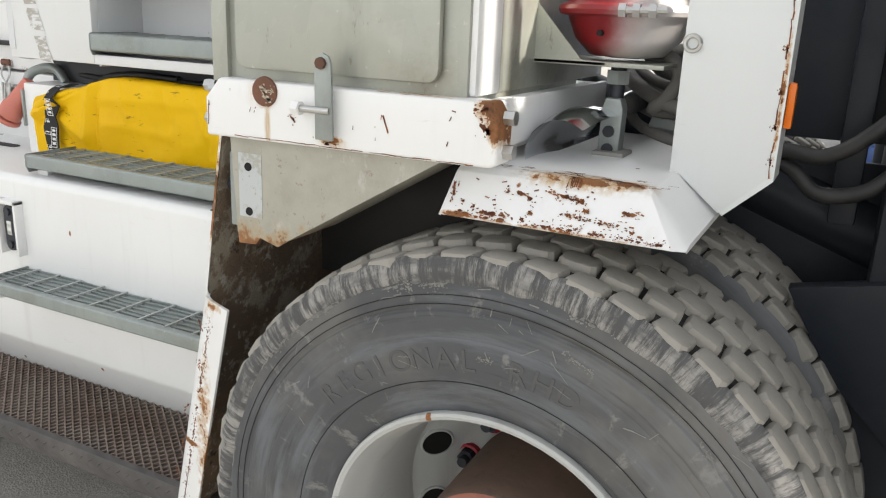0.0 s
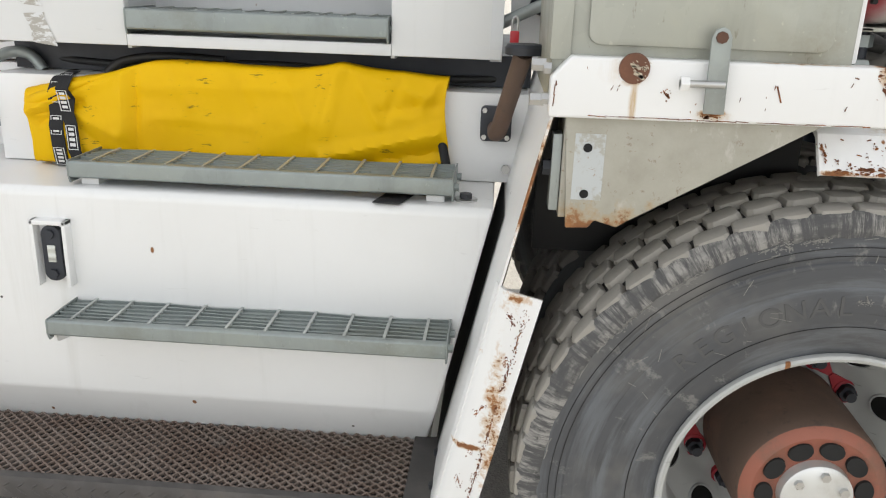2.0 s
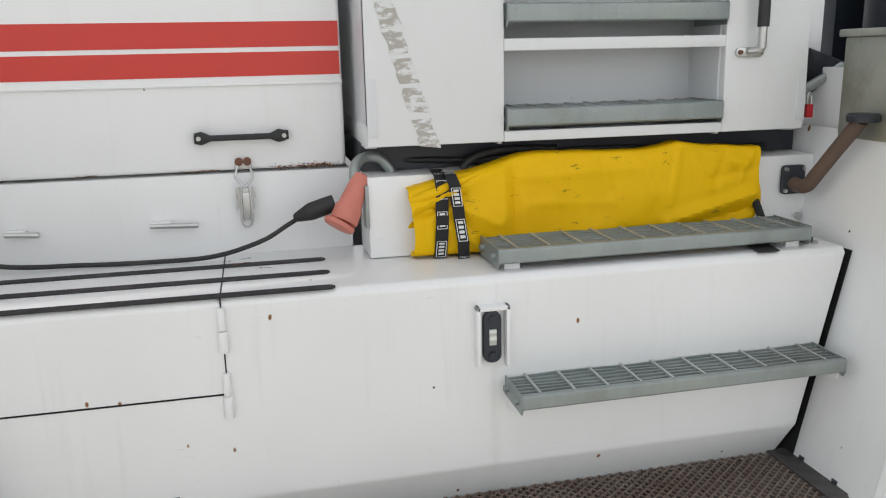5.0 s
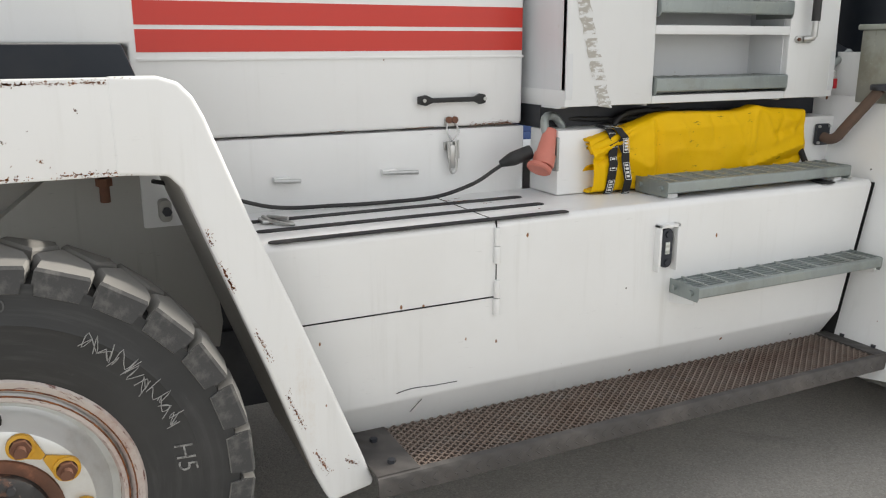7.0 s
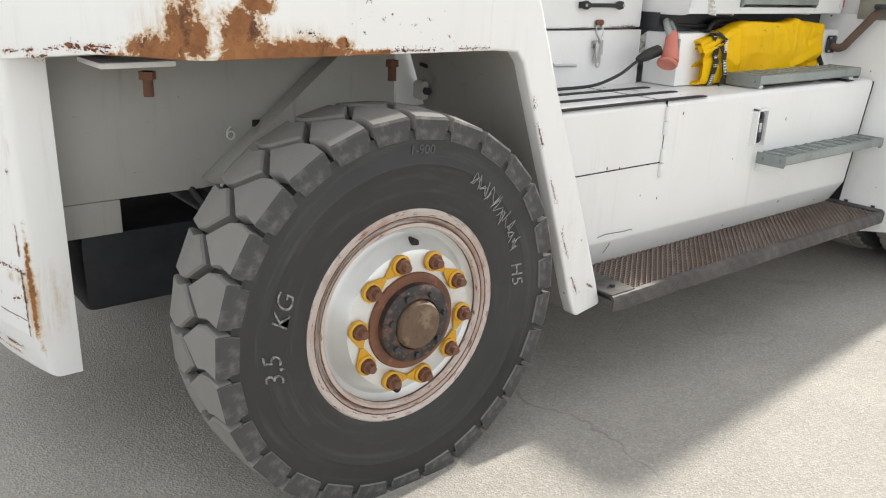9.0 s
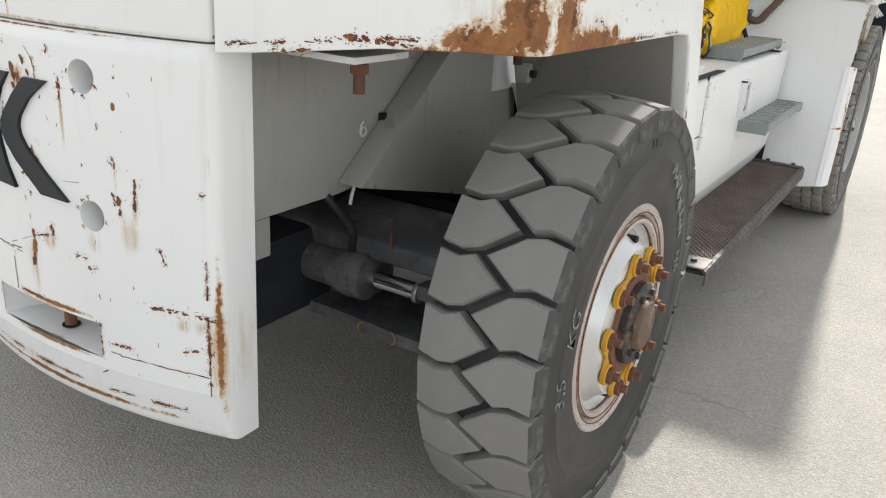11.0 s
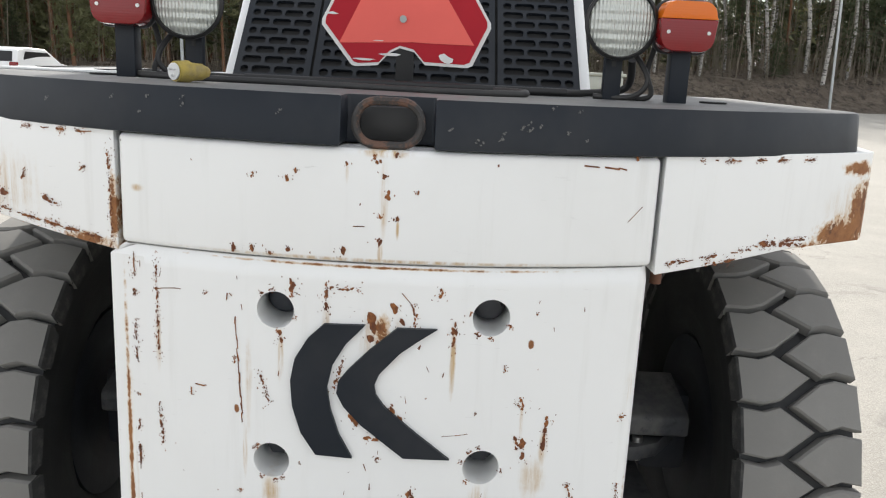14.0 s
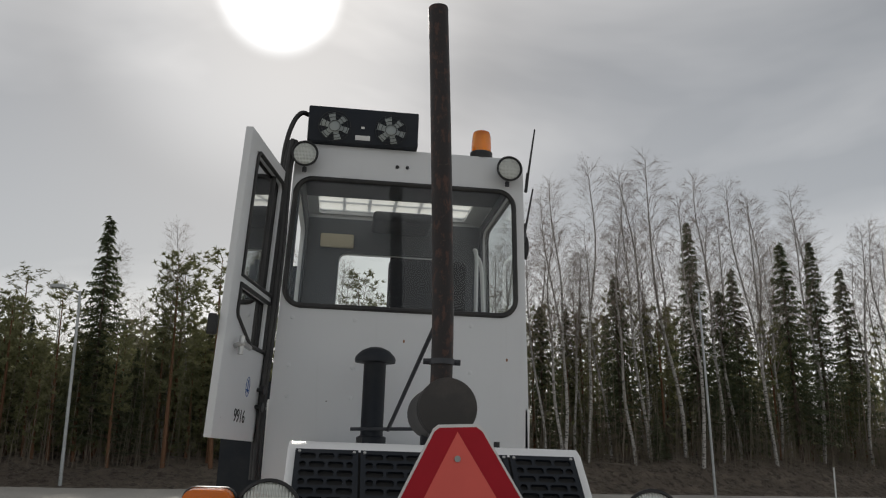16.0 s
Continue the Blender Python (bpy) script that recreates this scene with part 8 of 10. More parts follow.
for cy in (0.418, 0.119):
    bm = bmesh.new()
    for r_ in (0.03, 0.05, 0.07, 0.085):
        tube(bm, [(1.606, cy + r_ * math.cos(k), 3.432 + r_ * math.sin(k)) for k in [2 * math.pi * i / 24 for i in range(25)]], 0.002, 4, 1)
    part("fan_guard", bm, M_BLACK, ac)
boxed("type_plate", M_WHITE_PLASTIC, ac, 1.6165, 1.619, 0.228, 0.306, 3.365, 3.392, 0.001)
boxed("small_plate", M_WHITE_PLASTIC, ac, 1.6165, 1.619, 0.260, 0.277, 3.430, 3.443, 0.001)
beacon = bmesh.new()
lathe(beacon, [(3.346, 0.062), (3.382, 0.062), (3.385, 0.056)], (1.72, -0.390, 0), "z", 28)
bcn = part("beacon", beacon, M_BLACK, truck, "amber rotating beacon")
bm = bmesh.new()
lathe(bm, [(3.385, 0.054), (3.42, 0.055), (3.48, 0.052), (3.502, 0.046), (3.512, 0.030), (3.514, 0.0)], (1.72, -0.390, 0), "z", 28)
M_AMBER_GLOW = Mat("amber_dome", 0.15, 0.0, (0.85, 0.26, 0.01)).done(Transmission_Weight=0.55, Coat_Weight=0.5, Subsurface_Weight=0.2)
part("dome", bm, M_AMBER_GLOW, bcn, "amber plastic dome")
for yy in (0.560, -0.522):
    bm = bmesh.new()
    lathe(bm, [(0.0, 0.02), (-0.03, 0.05), (-0.07, 0.068), (-0.085, 0.070), (-0.088, 0.064), (-0.080, 0.060)], (1.665, yy, 3.256), "x", 32)
    wl_ = part("roof_work_lamp", bm, M_BLACK, truck, "round black work lamp on the cab")
    bm = bmesh.new()
    lathe(bm, [(-0.078, 0.062), (-0.084, 0.05), (-0.086, 0.0)], (1.665, yy, 3.256), "x", 28)
    part("lamp_glass", bm, M_LAMP, wl_)
    rodded("lamp_stem", M_DARK, wl_, (1.64, yy, 3.20), (1.64, yy, 3.175), 0.012, n=8)
for k, (y0, z0, y1, z1) in enumerate(((-0.640, 3.19, -0.692, 3.55), (-0.628, 2.90, -0.683, 3.198))):
    an = rodded("antenna", M_BLACK, truck, (1.70, y0, z0), (1.72, y1, z1), 0.007, "thin black whip antenna", n=8, r1=0.0045)
    rodded("antenna_base", M_BLACK, an, (1.70, y0 + 0.002, z0 - 0.02), (1.703, y0 - 0.01, z0 + 0.09), 0.009, n=10)
mirror = tubed("mirror_arm", M_BLACK, truck, [(1.72, -0.63, 2.90), (1.72, -0.64, 2.92), (1.72, -0.642, 2.94)], 0.008, "short black mirror arm")
bm = bmesh.new()
lathe(bm, [(-0.020, 0.0), (-0.016, 0.030), (0.0, 0.038), (0.012, 0.036), (0.016, 0.0)], (0, 0, 0), "x", 24)
for v in bm.verts:
    v.co = Vector((1.72 + v.co.x, -0.645 + 0.45 * v.co.y, 2.862 + 1.8 * v.co.z))
part("mirror_head", bm, M_BLACK, mirror)

# ---- intake, muffler, exhaust stack ----
bm = bmesh.new()
lathe(bm, [(1.80, 0.052), (2.16, 0.052), (2.165, 0.055), (2.17, 0.094), (2.185, 0.096), (2.20, 0.090), (2.225, 0.065), (2.240, 0.03), (2.244, 0.0)], (1.39, 0.150, 0), "z", 36)
intake = part("air_intake", bm, M_BLACK_PAINT, truck, "black mushroom air intake")
bm = bmesh.new()
lathe(bm, [(1.80, 0.066), (1.83, 0.066), (1.835, 0.056)], (1.39, 0.150, 0), "z", 30)
part("intake_collar", bm, M_BLACK_PAINT, intake)
rodded("intake_strut", M_DARK, intake, (1.30, 0.25, 1.86), (1.30, -0.32, 1.88), 0.008, n=8)
b = Mat("burnt_dark_steel", 0.55, 0.6, (0.055, 0.052, 0.050))
b.over(b.step(b.noise(5, 6, 0.65), 0.42, 0.7, 0.7), (0.10, 0.085, 0.075))
b.bump(b.noise(30, 4), 0.15, 0.003)
M_BURNT = b.done()
b = Mat("flaking_black_pipe", 0.6, 0.4, (0.030, 0.026, 0.026))
b.over(b.step(b.noise(30, 7, 0.75, b.scaled((1, 1, 0.5))), 0.50, 0.60, 0.9), (0.085, 0.045, 0.036))
b.over(b.step(b.noise(75, 6, 0.75), 0.60, 0.70, 0.7), (0.17, 0.12, 0.10))
b.bump(b.noise(60, 5), 0.4, 0.003)
M_PIPE = b.done()
bm = bmesh.new()
lathe(bm, [(0.36, 0.0), (0.362, 0.090), (0.366, 0.100), (0.374, 0.103), (0.38, 0.101), (0.385, 0.098), (0.44, 0.098), (0.445, 0.101), (0.452, 0.101), (0.457, 0.098), (0.85, 0.098), (0.86, 0.09), (0.862, 0.0)], (0, -0.062, 1.915), "x", 44)
muffler = part("muffler", bm, M_BURNT, truck, "round burnt-black muffler with a tall rusty exhaust stack")
bm = bmesh.new()
tube(bm, [(0.50, -0.052, 1.98), (0.50, -0.050, 2.3), (0.50, -0.020, 3.0), (0.50, 0.004, 3.47), (0.502, 0.005, 3.505)], 0.040, 20, 3)
part("exhaust_pipe", bm, M_PIPE, muffler, "flaking rust-brown exhaust pipe")
bm = bmesh.new()
lathe(bm, [(2.075, 0.042), (2.075, 0.047), (2.095, 0.047), (2.095, 0.042)], (0.50, -0.052, 0), "z", 24, True)
part("stack_clamp", bm, M_DARK, muffler)
for s in (-1, 1):
    rodded("clamp_bolt", M_DARK, muffler, (0.50, -0.052 + s * 0.044, 2.085), (0.50, -0.052 + s * 0.068, 2.085), 0.011, n=8)
rodded("stack_strut", M_DARK, muffler, (0.52, -0.07, 2.33), (1.25, 0.085, 1.86), 0.009, n=8)
boxed("muffler_foot", M_DARK, muffler, 0.45, 0.50, -0.11, -0.01, 1.78, 1.83, 0.004)
boxed("muffler_foot", M_DARK, muffler, 0.72, 0.77, -0.11, -0.01, 1.78, 1.83, 0.004)
for yy in (-0.20, 0.24):
    rodded("hood_bolt", M_BLACK, muffler, (0.20, yy, 1.785), (0.20, yy, 1.803), 0.010, n=8)

# ---- rear lamps, sign, cables ----
for s in (-1, 1):
    bm = bmesh.new()
    lathe(bm, [(0.045, 0.0), (0.04, 0.03), (0.02, 0.058), (-0.005, 0.072), (-0.022, 0.077), (-0.030, 0.077), (-0.034, 0.071), (-0.026, 0.068)], (-0.43, s * 0.457, 1.614), "x", 40)
    lamp = part("rear_work_lamp", bm, M_BLACK, truck, "round work lamp with ribbed glass on a black post")
    bm = bmesh.new()
    lathe(bm, [(-0.026, 0.070), (-0.036, 0.055), (-0.041, 0.03), (-0.042, 0.0)], (-0.43, s * 0.457, 1.614), "x", 40)
    part("lamp_glass", bm, M_LAMP, lamp, "ribbed clear lamp glass")
    boxed("lamp_post", M_BLACK_PAINT, lamp, -0.415, -0.39, s * 0.457 - 0.019, s * 0.457 + 0.019, 1.452, 1.55, 0.003)
    rodded("lamp_swivel", M_BLACK, lamp, (-0.40, s * 0.457, 1.525), (-0.40, s * 0.457, 1.56), 0.016, n=12)
    yc = s * 0.591
    bm = bmesh.new()
    prism(bm, rounded(0.124, 0.114, 0.030, 6, yc, 1.6125), "x", -0.452, -0.425)
    bev(bm, 0.008, 2, 50)
    tail = part("tail_lamp", bm, M_BLACK, truck, "rounded tail lamp, amber above red, on a black post")
    full = rounded(0.120, 0.108, 0.030, 8, yc, 1.6125)
    for name_, mat_, keep in (("amber_lens", M_LENS_AMBER, lambda z: max(z, 1.6272)), ("red_lens", M_LENS_RED, lambda z: min(z, 1.6264))):
        bm = bmesh.new()
        outl = []
        for y_, z_ in full:
            q_ = (y_, keep(z_))
            if not outl or math.dist(q_, outl[-1]) > 0.0008:
                outl.append(q_)
        prism(bm, outl, "x", -0.452, -0.488)
        for v in bm.verts:
            if v.co.x < -0.47 and abs(v.co.z - 1.6268) > 0.002:
                v.co.y, v.co.z = yc + (v.co.y - yc) * 0.93, 1.6125 + (v.co.z - 1.6125) * 0.93
        bev(bm, 0.006, 3, 50)
        part(name_, bm, mat_, tail)
    for dy in (-0.042, 0.042):
        rodded("lens_screw", M_STEEL, tail, (-0.486, yc + dy, 1.600), (-0.490, yc + dy, 1.600), 0.004, n=8)
    boxed("tail_post", M_BLACK_PAINT, tail, -0.455, -0.415, yc - 0.021, yc + 0.021, 1.452, 1.562, 0.004)
    tubed("lamp_cable", M_RUBBER, lamp, [(-0.40, s * 0.50, 1.56), (-0.43, s * 0.53, 1.50), (-0.42, s * 0.50, 1.462), (-0.40, s * 0.42, 1.460)], 0.006)
    tubed("lamp_cable", M_RUBBER, tail, [(-0.42, s * 0.55, 1.60), (-0.40, s * 0.535, 1.52), (-0.41, s * 0.54, 1.462), (-0.38, s * 0.44, 1.460)], 0.006)
TRI = [(0.063, 1.828), (-0.034, 1.833), (-0.050, 1.822), (-0.186, 1.604), (-0.187, 1.592), (-0.150, 1.511), (-0.138, 1.506), (-0.045, 1.508), (-0.020, 1.535), (0.012, 1.542), (0.035, 1.530), (0.060, 1.503), (0.108, 1.499), (0.118, 1.502), (0.184, 1.585), (0.183, 1.597), (0.076, 1.818)]
bm = bmesh.new()
prism(bm, TRI, "x", -0.384, -0.387)
sign = part("slow_vehicle_sign", bm, M_WHITE_PLASTIC, truck, "red triangular slow-vehicle sign, dented and scratched")


def shrink(pts, k, c=(0.0, 1.66)):
    return [(c[0] + (y - c[0]) * k, c[1] + (z - c[1]) * k) for y, z in pts]


prismed("red_border", M_SIGN_RED, sign, shrink(TRI, 0.955), "x", -0.387, -0.3880, 0)
prismed("inner_triangle", M_SIGN_ORANGE, sign, [(0.015, 1.812), (-0.152, 1.555), (-0.06, 1.555), (-0.02, 1.556), (0.145, 1.548)], "x", -0.388, -0.3892, 0)
for yy, zz in ((0.014, 1.747), (0.006, 1.604)):
    rodded("sign_rivet", M_GALV, sign, (-0.389, yy, zz), (-0.394, yy, zz), 0.008, n=10)
boxed("sign_post", M_BLACK, sign, -0.383, -0.372, -0.02, 0.02, 1.452, 1.80, 0.003)
rnd = random.Random(3)
bm = bmesh.new()
for cy, cz, sy, sz in ((0.165, 1.61, 0.02, 0.004), (-0.09, 1.525, 0.02, 0.012), (0.03, 1.528, 0.03, 0.004), (0.09, 1.515, 0.03, 0.003), (0.06, 1.556, 0.015, 0.0015)):
    pts = [(cy + sy * math.cos(a) * rnd.uniform(0.5, 1), cz + sz * math.sin(a) * rnd.uniform(0.5, 1) + 0.4 * sy * math.cos(a) * (0.5 if cy < 0 else 0)) for a in [2 * math.pi * i / 9 for i in range(9)]]
    bm.faces.new([bm.verts.new((-0.3896, y, z)) for y, z in pts])
part("scratch", bm, M_WHITE_PLASTIC, sign)
loom = tubed("rear_cable", M_RUBBER, None, [(-0.42, 0.60, 1.462), (-0.50, 0.45, 1.460), (-0.52, 0.25, 1.460), (-0.56, 0.05, 1.459), (-0.60, -0.12, 1.459), (-0.57, -0.24, 1.460), (-0.50, -0.255, 1.462), (-0.44, -0.2, 1.462)], 0.0075, "black rubber cable lying across the rear deck")
tagged(loom, category="cable")
loom2 = tubed("rear_cable", M_RUBBER, None, [(-0.36, 0.62, 1.46), (-0.40, 0.50, 1.462), (-0.42, 0.3, 1.462), (-0.40, 0.1, 1.462), (-0.40, -0.1, 1.462), (-0.38, -0.3, 1.462), (-0.34, -0.42, 1.464), (-0.36, -0.50, 1.48), (-0.40, -0.50, 1.54)], 0.0085, "black rubber cable lying across the rear deck")
tagged(loom2, category="cable")
sleeve = tubed("cable_sleeve", M_BLACK, None, [(-0.44, 0.34, 1.464), (-0.43, 0.1, 1.464), (-0.42, -0.1, 1.464), (-0.40, -0.36, 1.464)], 0.009, "stiff black cable sleeve lying on the rear deck", 10, 3)
tagged(sleeve, category="cable")
con = thing("cable_connector", "dirty yellow plug connector lying on the black deck", "connector")
M_YCON = plain("dirty_yellow_plastic", (0.42, 0.32, 0.06), 0.6, 0.0, 0.8, 40.0, 0.2, 0.4)
CM = Matrix.Translation((-0.632, 0.398, 1.474)) @ Matrix.Rotation(radians(-35), 4, "Z") @ Matrix.Scale(0.8, 4)
bm = bmesh.new()
lathe(bm, [(-0.045, 0.024), (-0.01, 0.027), (0.0, 0.022), (0.03, 0.020), (0.05, 0.012), (0.05, 0.0)], (0, 0, 0), "x", 18)
part("shell", mesh_of(bm, "shell", M_YCON), None, con, m=CM)
bm = bmesh.new()
lathe(bm, [(-0.050, 0.020), (-0.046, 0.020), (-0.046, 0.0)], (0, 0, 0), "x", 18)
for dy, dz in ((0.008, 0.006), (-0.008, 0.006), (0, -0.009)):
    rod(bm, (-0.046, dy, dz), (-0.058, dy, dz), 0.003, None, 6)
part("pin_face", mesh_of(bm, "pin_face", M_WHITE_PLASTIC), None, con, m=CM)

# ---- galvanised grating steps ----
def grating_step(name, x0, x1, y0, y1, z0, z1, label, feet=True):
    """y0 is the front edge. A folded rim, bars along and across."""
    bm = bmesh.new()
    t = 0.004
    prism(bm, [(y0 + 0.004, z0), (y0, z0 + 0.004), (y0, z1 - 0.004), (y0 + 0.004, z1), (y0 + 0.018, z1), (y0 + 0.018, z1 - t), (y0 + 0.006, z1 - t), (y0 + 0.006, z0)], "x", x0 + 0.004, x1 - 0.004)
    bev(bm, 0.0015, 2, 40)
    st = part(name, bm, M_GRATE, truck, label)
    for xa in (x0, x1 - t):
        bm = bmesh.new()
        prism(bm, [(y0 + 0.006, z0 - 0.012), (y0 - 0.001, z0 + 0.004), (y0 - 0.001, z1 - 0.003), (y0 + 0.003, z1 + 0.002), (y1, z1 + 0.002), (y1, z0 - 0.012)], "x", xa, xa + t)
        bev(bm, 0.001, 1, 40)
        part("end_plate", bm, M_GRATE, st)
        for yy in (y0 + 0.03, y1 - 0.03):
            rodded("plate_bolt", M_GRATE, st, (xa - 0.010 if xa == x0 else xa + t, yy, (z0 + z1) / 2 - 0.004), (xa if xa == x0 else xa + t + 0.010, yy, (z0 + z1) / 2 - 0.004), 0.009, n=6)
    nl = 6
    for k in range(nl):
        y = y0 + 0.03 + (y1 - y0 - 0.04) * k / (nl - 1)
        bm = bmesh.new()
        prev = None
        for i in range(9):
            x = x0 + 0.006 + (x1 - x0 - 0.012) * i / 8
            sag = 0.0016 * math.sin(i * 1.9 + k)
            ring = [bm.verts.new((x, y + dy + sag, z1 + dz + sag)) for dy, dz in ((-0.0022, -0.022), (-0.0022, -0.001), (0.0022, -0.001), (0.0022, -0.022))]
            if prev:
                for q in range(4):
                    bm.faces.new((prev[q], prev[(q + 1) % 4], ring[(q + 1) % 4], ring[q]))
            prev = ring
        part("bearing_bar", bm, M_GRATE, st)
    nc = 10
    for k in range(nc):
        x = x0 + 0.05 + (x1 - x0 - 0.10) * k / (nc - 1)
        boxed("cross_bar", M_CROSS, st, x - 0.003, x + 0.003, y0 + 0.012, y1 - 0.002, z1 - 0.010, z1 + 0.0015, 0)
    boxed("step_pan", M_GALV, st, x0 + 0.006, x1 - 0.006, y0 + 0.008, y1, z1 - 0.010, z1 - 0.006, 0)
    if feet:
        for xa in (x0 + 0.02, x1 - 0.06):
            boxed("step_foot", M_WHITE, st, xa, xa + 0.04, y0 + 0.02, y1, z0 - 0.020, z0 - 0.004, 0.002)
    return st


grating_step("upper_step", 1.940, 2.790, -0.846, -0.684, 0.985, 1.022, "galvanised grating step on the side tank")
grating_step("lower_step", 1.945, 2.798, -1.008, -0.872, 0.679, 0.714, "galvanised grating step bolted to the side tank", False)
for xa in (1.950, 2.788):
    prismed("step_gusset", M_WHITE, truck, [(-0.874, 0.676), (-0.992, 0.676), (-0.985, 0.655), (-0.874, 0.632)], "x", xa, xa + 0.006, 0.001, "small white gusset under the step")
for z0 in (1.291, 1.546):
    grating_step("ladder_step", 2.018, 2.622, -0.672, -0.50, z0 + 0.004, z0 + 0.050, "galvanised ladder step in the cab side", False)

# ---- white box behind the bag, pipe stub, wiring ----
wbox = boxed("cross_box", M_WHITE, truck, 1.663, 2.945, -0.628, -0.46, 0.970, 1.180, 0.004, "white folded sheet box under the cab")
bm = bmesh.new()
prism(bm, [(2.932, 0.97), (2.968, 1.184), (2.974, 1.184), (2.938, 0.965)], "y", -0.634, -0.46)
part("box_end", bm, M_WHITE, wbox)
boxed("dark_gap_plate", M_DARK, wbox, 1.66, 2.95, -0.52, 0.40, 1.182, 1.256, 0)
for p_, r_ in (([(1.70, -0.50, 1.21), (2.0, -0.54, 1.20), (2.3, -0.53, 1.215), (2.7, -0.55, 1.20), (2.9, -0.5, 1.2)], 0.009), ([(1.92, -0.575, 1.182), (1.96, -0.57, 1.212), (2.05, -0.55, 1.225), (2.2, -0.53, 1.22)], 0.011)):
    tubed("wiring_hose", M_RUBBER, wbox, p_, r_)
pf = prismed("pipe_flange", M_DARK, wbox, rounded(0.072, 0.082, 0.010, 3, 2.872, 1.112), "y", -0.645, -0.634, 0.002, "black square flange")
for dx in (-0.027, 0.027):
    for dz in (-0.031, 0.031):
        rodded("flange_bolt", M_STEEL, wbox, (2.872 + dx, -0.645, 1.112 + dz), (2.872 + dx, -0.652, 1.112 + dz), 0.006, n=6)
bm = bmesh.new()
tube(bm, [(2.872, -0.645, 1.102), (2.873, -0.678, 1.097), (2.878, -0.702, 1.108), (2.886, -0.722, 1.138), (2.904, -0.775, 1.215), (2.921, -0.826, 1.288)], 0.0195, 16, 5)
part("filler_pipe", bm, M_HUB_SIDE, wbox, "rusty bent filler pipe")
bm = bmesh.new()
lathe(bm, [(1.274, 0.025), (1.274, 0.040), (1.288, 0.041), (1.295, 0.036), (1.297, 0.0)], (2.923, -0.832, 0.012), "z", 24)
part("filler_cap", bm, M_DARK, wbox)
rodded("box_bolt", M_STEEL, wbox, (2.90, -0.634, 1.005), (2.90, -0.645, 1.005), 0.011, n=6)
lock = thing("padlock", "red padlock hanging below the cab edge", "padlock")
boxed("lock_body", plain("red_enamel", (0.45, 0.02, 0.03), 0.35), lock, 2.893, 2.913, -0.650, -0.635, 1.285, 1.322, 0.003)
tubed("shackle", M_STEEL, lock, [(2.897, -0.642, 1.322), (2.897, -0.642, 1.345), (2.903, -0.642, 1.352), (2.909, -0.642, 1.345), (2.909, -0.642, 1.322)], 0.003)
# white wall behind the cab, towards the front
inner_panel = prismed("inner_panel", M_WHITE, truck, [(2.90, 1.25), (3.02, 1.25), (3.02, 1.75), (2.87, 1.75)], "y", -0.52, -0.50, 0.003, "white inner panel with scraped paint")
rodded("support_tube", M_GALV, truck, (2.86, -0.60, 1.33), (3.05, -0.58, 1.42), 0.014, "grey support tube", n=10)
boxed("cross_bulkhead", M_WHITE, truck, 2.985, 3.0, -0.70, 0.70, 1.225, 1.42, 0.003, "white bulkhead plate")

# ---- yellow tarpaulin roll with a strap ----
bag = thing("tarpaulin_roll", "folded yellow tarpaulin bundle strapped on the step", "tarpaulin", at=(0, 0, 0))
bm = bmesh.new()
NX, NS = 230, 100
BAG_TOP = [(1.765, 1.148), (1.80, 1.160), (1.86, 1.176), (1.93, 1.188), (2.0, 1.207), (2.06, 1.224), (2.12, 1.225), (2.3, 1.219), (2.42, 1.220), (2.47, 1.226), (2.508, 1.238), (2.54, 1.231), (2.63, 1.221), (2.745, 1.210)]
# creases of the folded sheet: from (x, z) to (x, z), half width, height outwards
CREASES = [(2.005, 1.215, 2.000, 1.06, 0.030, 0.012), (2.035, 1.20, 2.030, 0.98, 0.022, -0.010), (2.508, 1.235, 2.455, 1.04, 0.028, 0.012), (2.49, 1.19, 2.445, 0.99, 0.020, -0.009),
           (2.52, 1.225, 2.70, 1.17, 0.026, 0.010), (2.46, 1.02, 2.74, 1.085, 0.032, 0.016), (2.48, 0.99, 2.74, 1.04, 0.026, -0.016), (2.60, 1.13, 2.74, 1.15, 0.020, -0.008),
           (1.77, 1.10, 1.87, 1.145, 0.020, 0.016), (1.79, 1.078, 1.90, 1.125, 0.018, -0.014), (1.87, 1.14, 2.0, 1.195, 0.022, 0.012), (1.89, 1.10, 1.985, 1.05, 0.024, 0.009), (1.88, 1.08, 1.97, 0.99, 0.020, -0.008), (1.86, 1.05, 1.93, 1.00, 0.018, 0.008),
           (2.05, 1.17, 2.42, 1.175, 0.024, 0.006), (2.08, 1.10, 2.30, 1.085, 0.020, 0.003), (2.12, 1.215, 2.16, 1.13, 0.022, 0.006), (2.27, 1.215, 2.30, 1.12, 0.022, -0.005), (2.38, 1.21, 2.43, 1.10, 0.024, 0.006), (2.56, 1.18, 2.60, 1.10, 0.020, 0.006), (2.65, 1.20, 2.62, 1.12, 0.022, -0.007), (2.70, 1.14, 2.735, 1.20, 0.020, 0.008)]


def bag_top(x):
    for (xa, za), (xb, zb) in zip(BAG_TOP, BAG_TOP[1:]):
        if x <= xb:
            return za + (zb - za) * max(0.0, (x - xa) / (xb - xa))
    return BAG_TOP[-1][1]


def bag_fold(x, z):
    h = 0.0
    for x0, z0, x1, z1, w, up_ in CREASES:
        dx, dz = x1 - x0, z1 - z0
        t = max(0.0, min(1.0, ((x - x0) * dx + (z - z0) * dz) / (dx * dx + dz * dz)))
        d = math.hypot(x - x0 - dx * t, z - z0 - dz * t)
        if d < w:
            h += up_ * (1 - d / w) ** 1.35
    return h


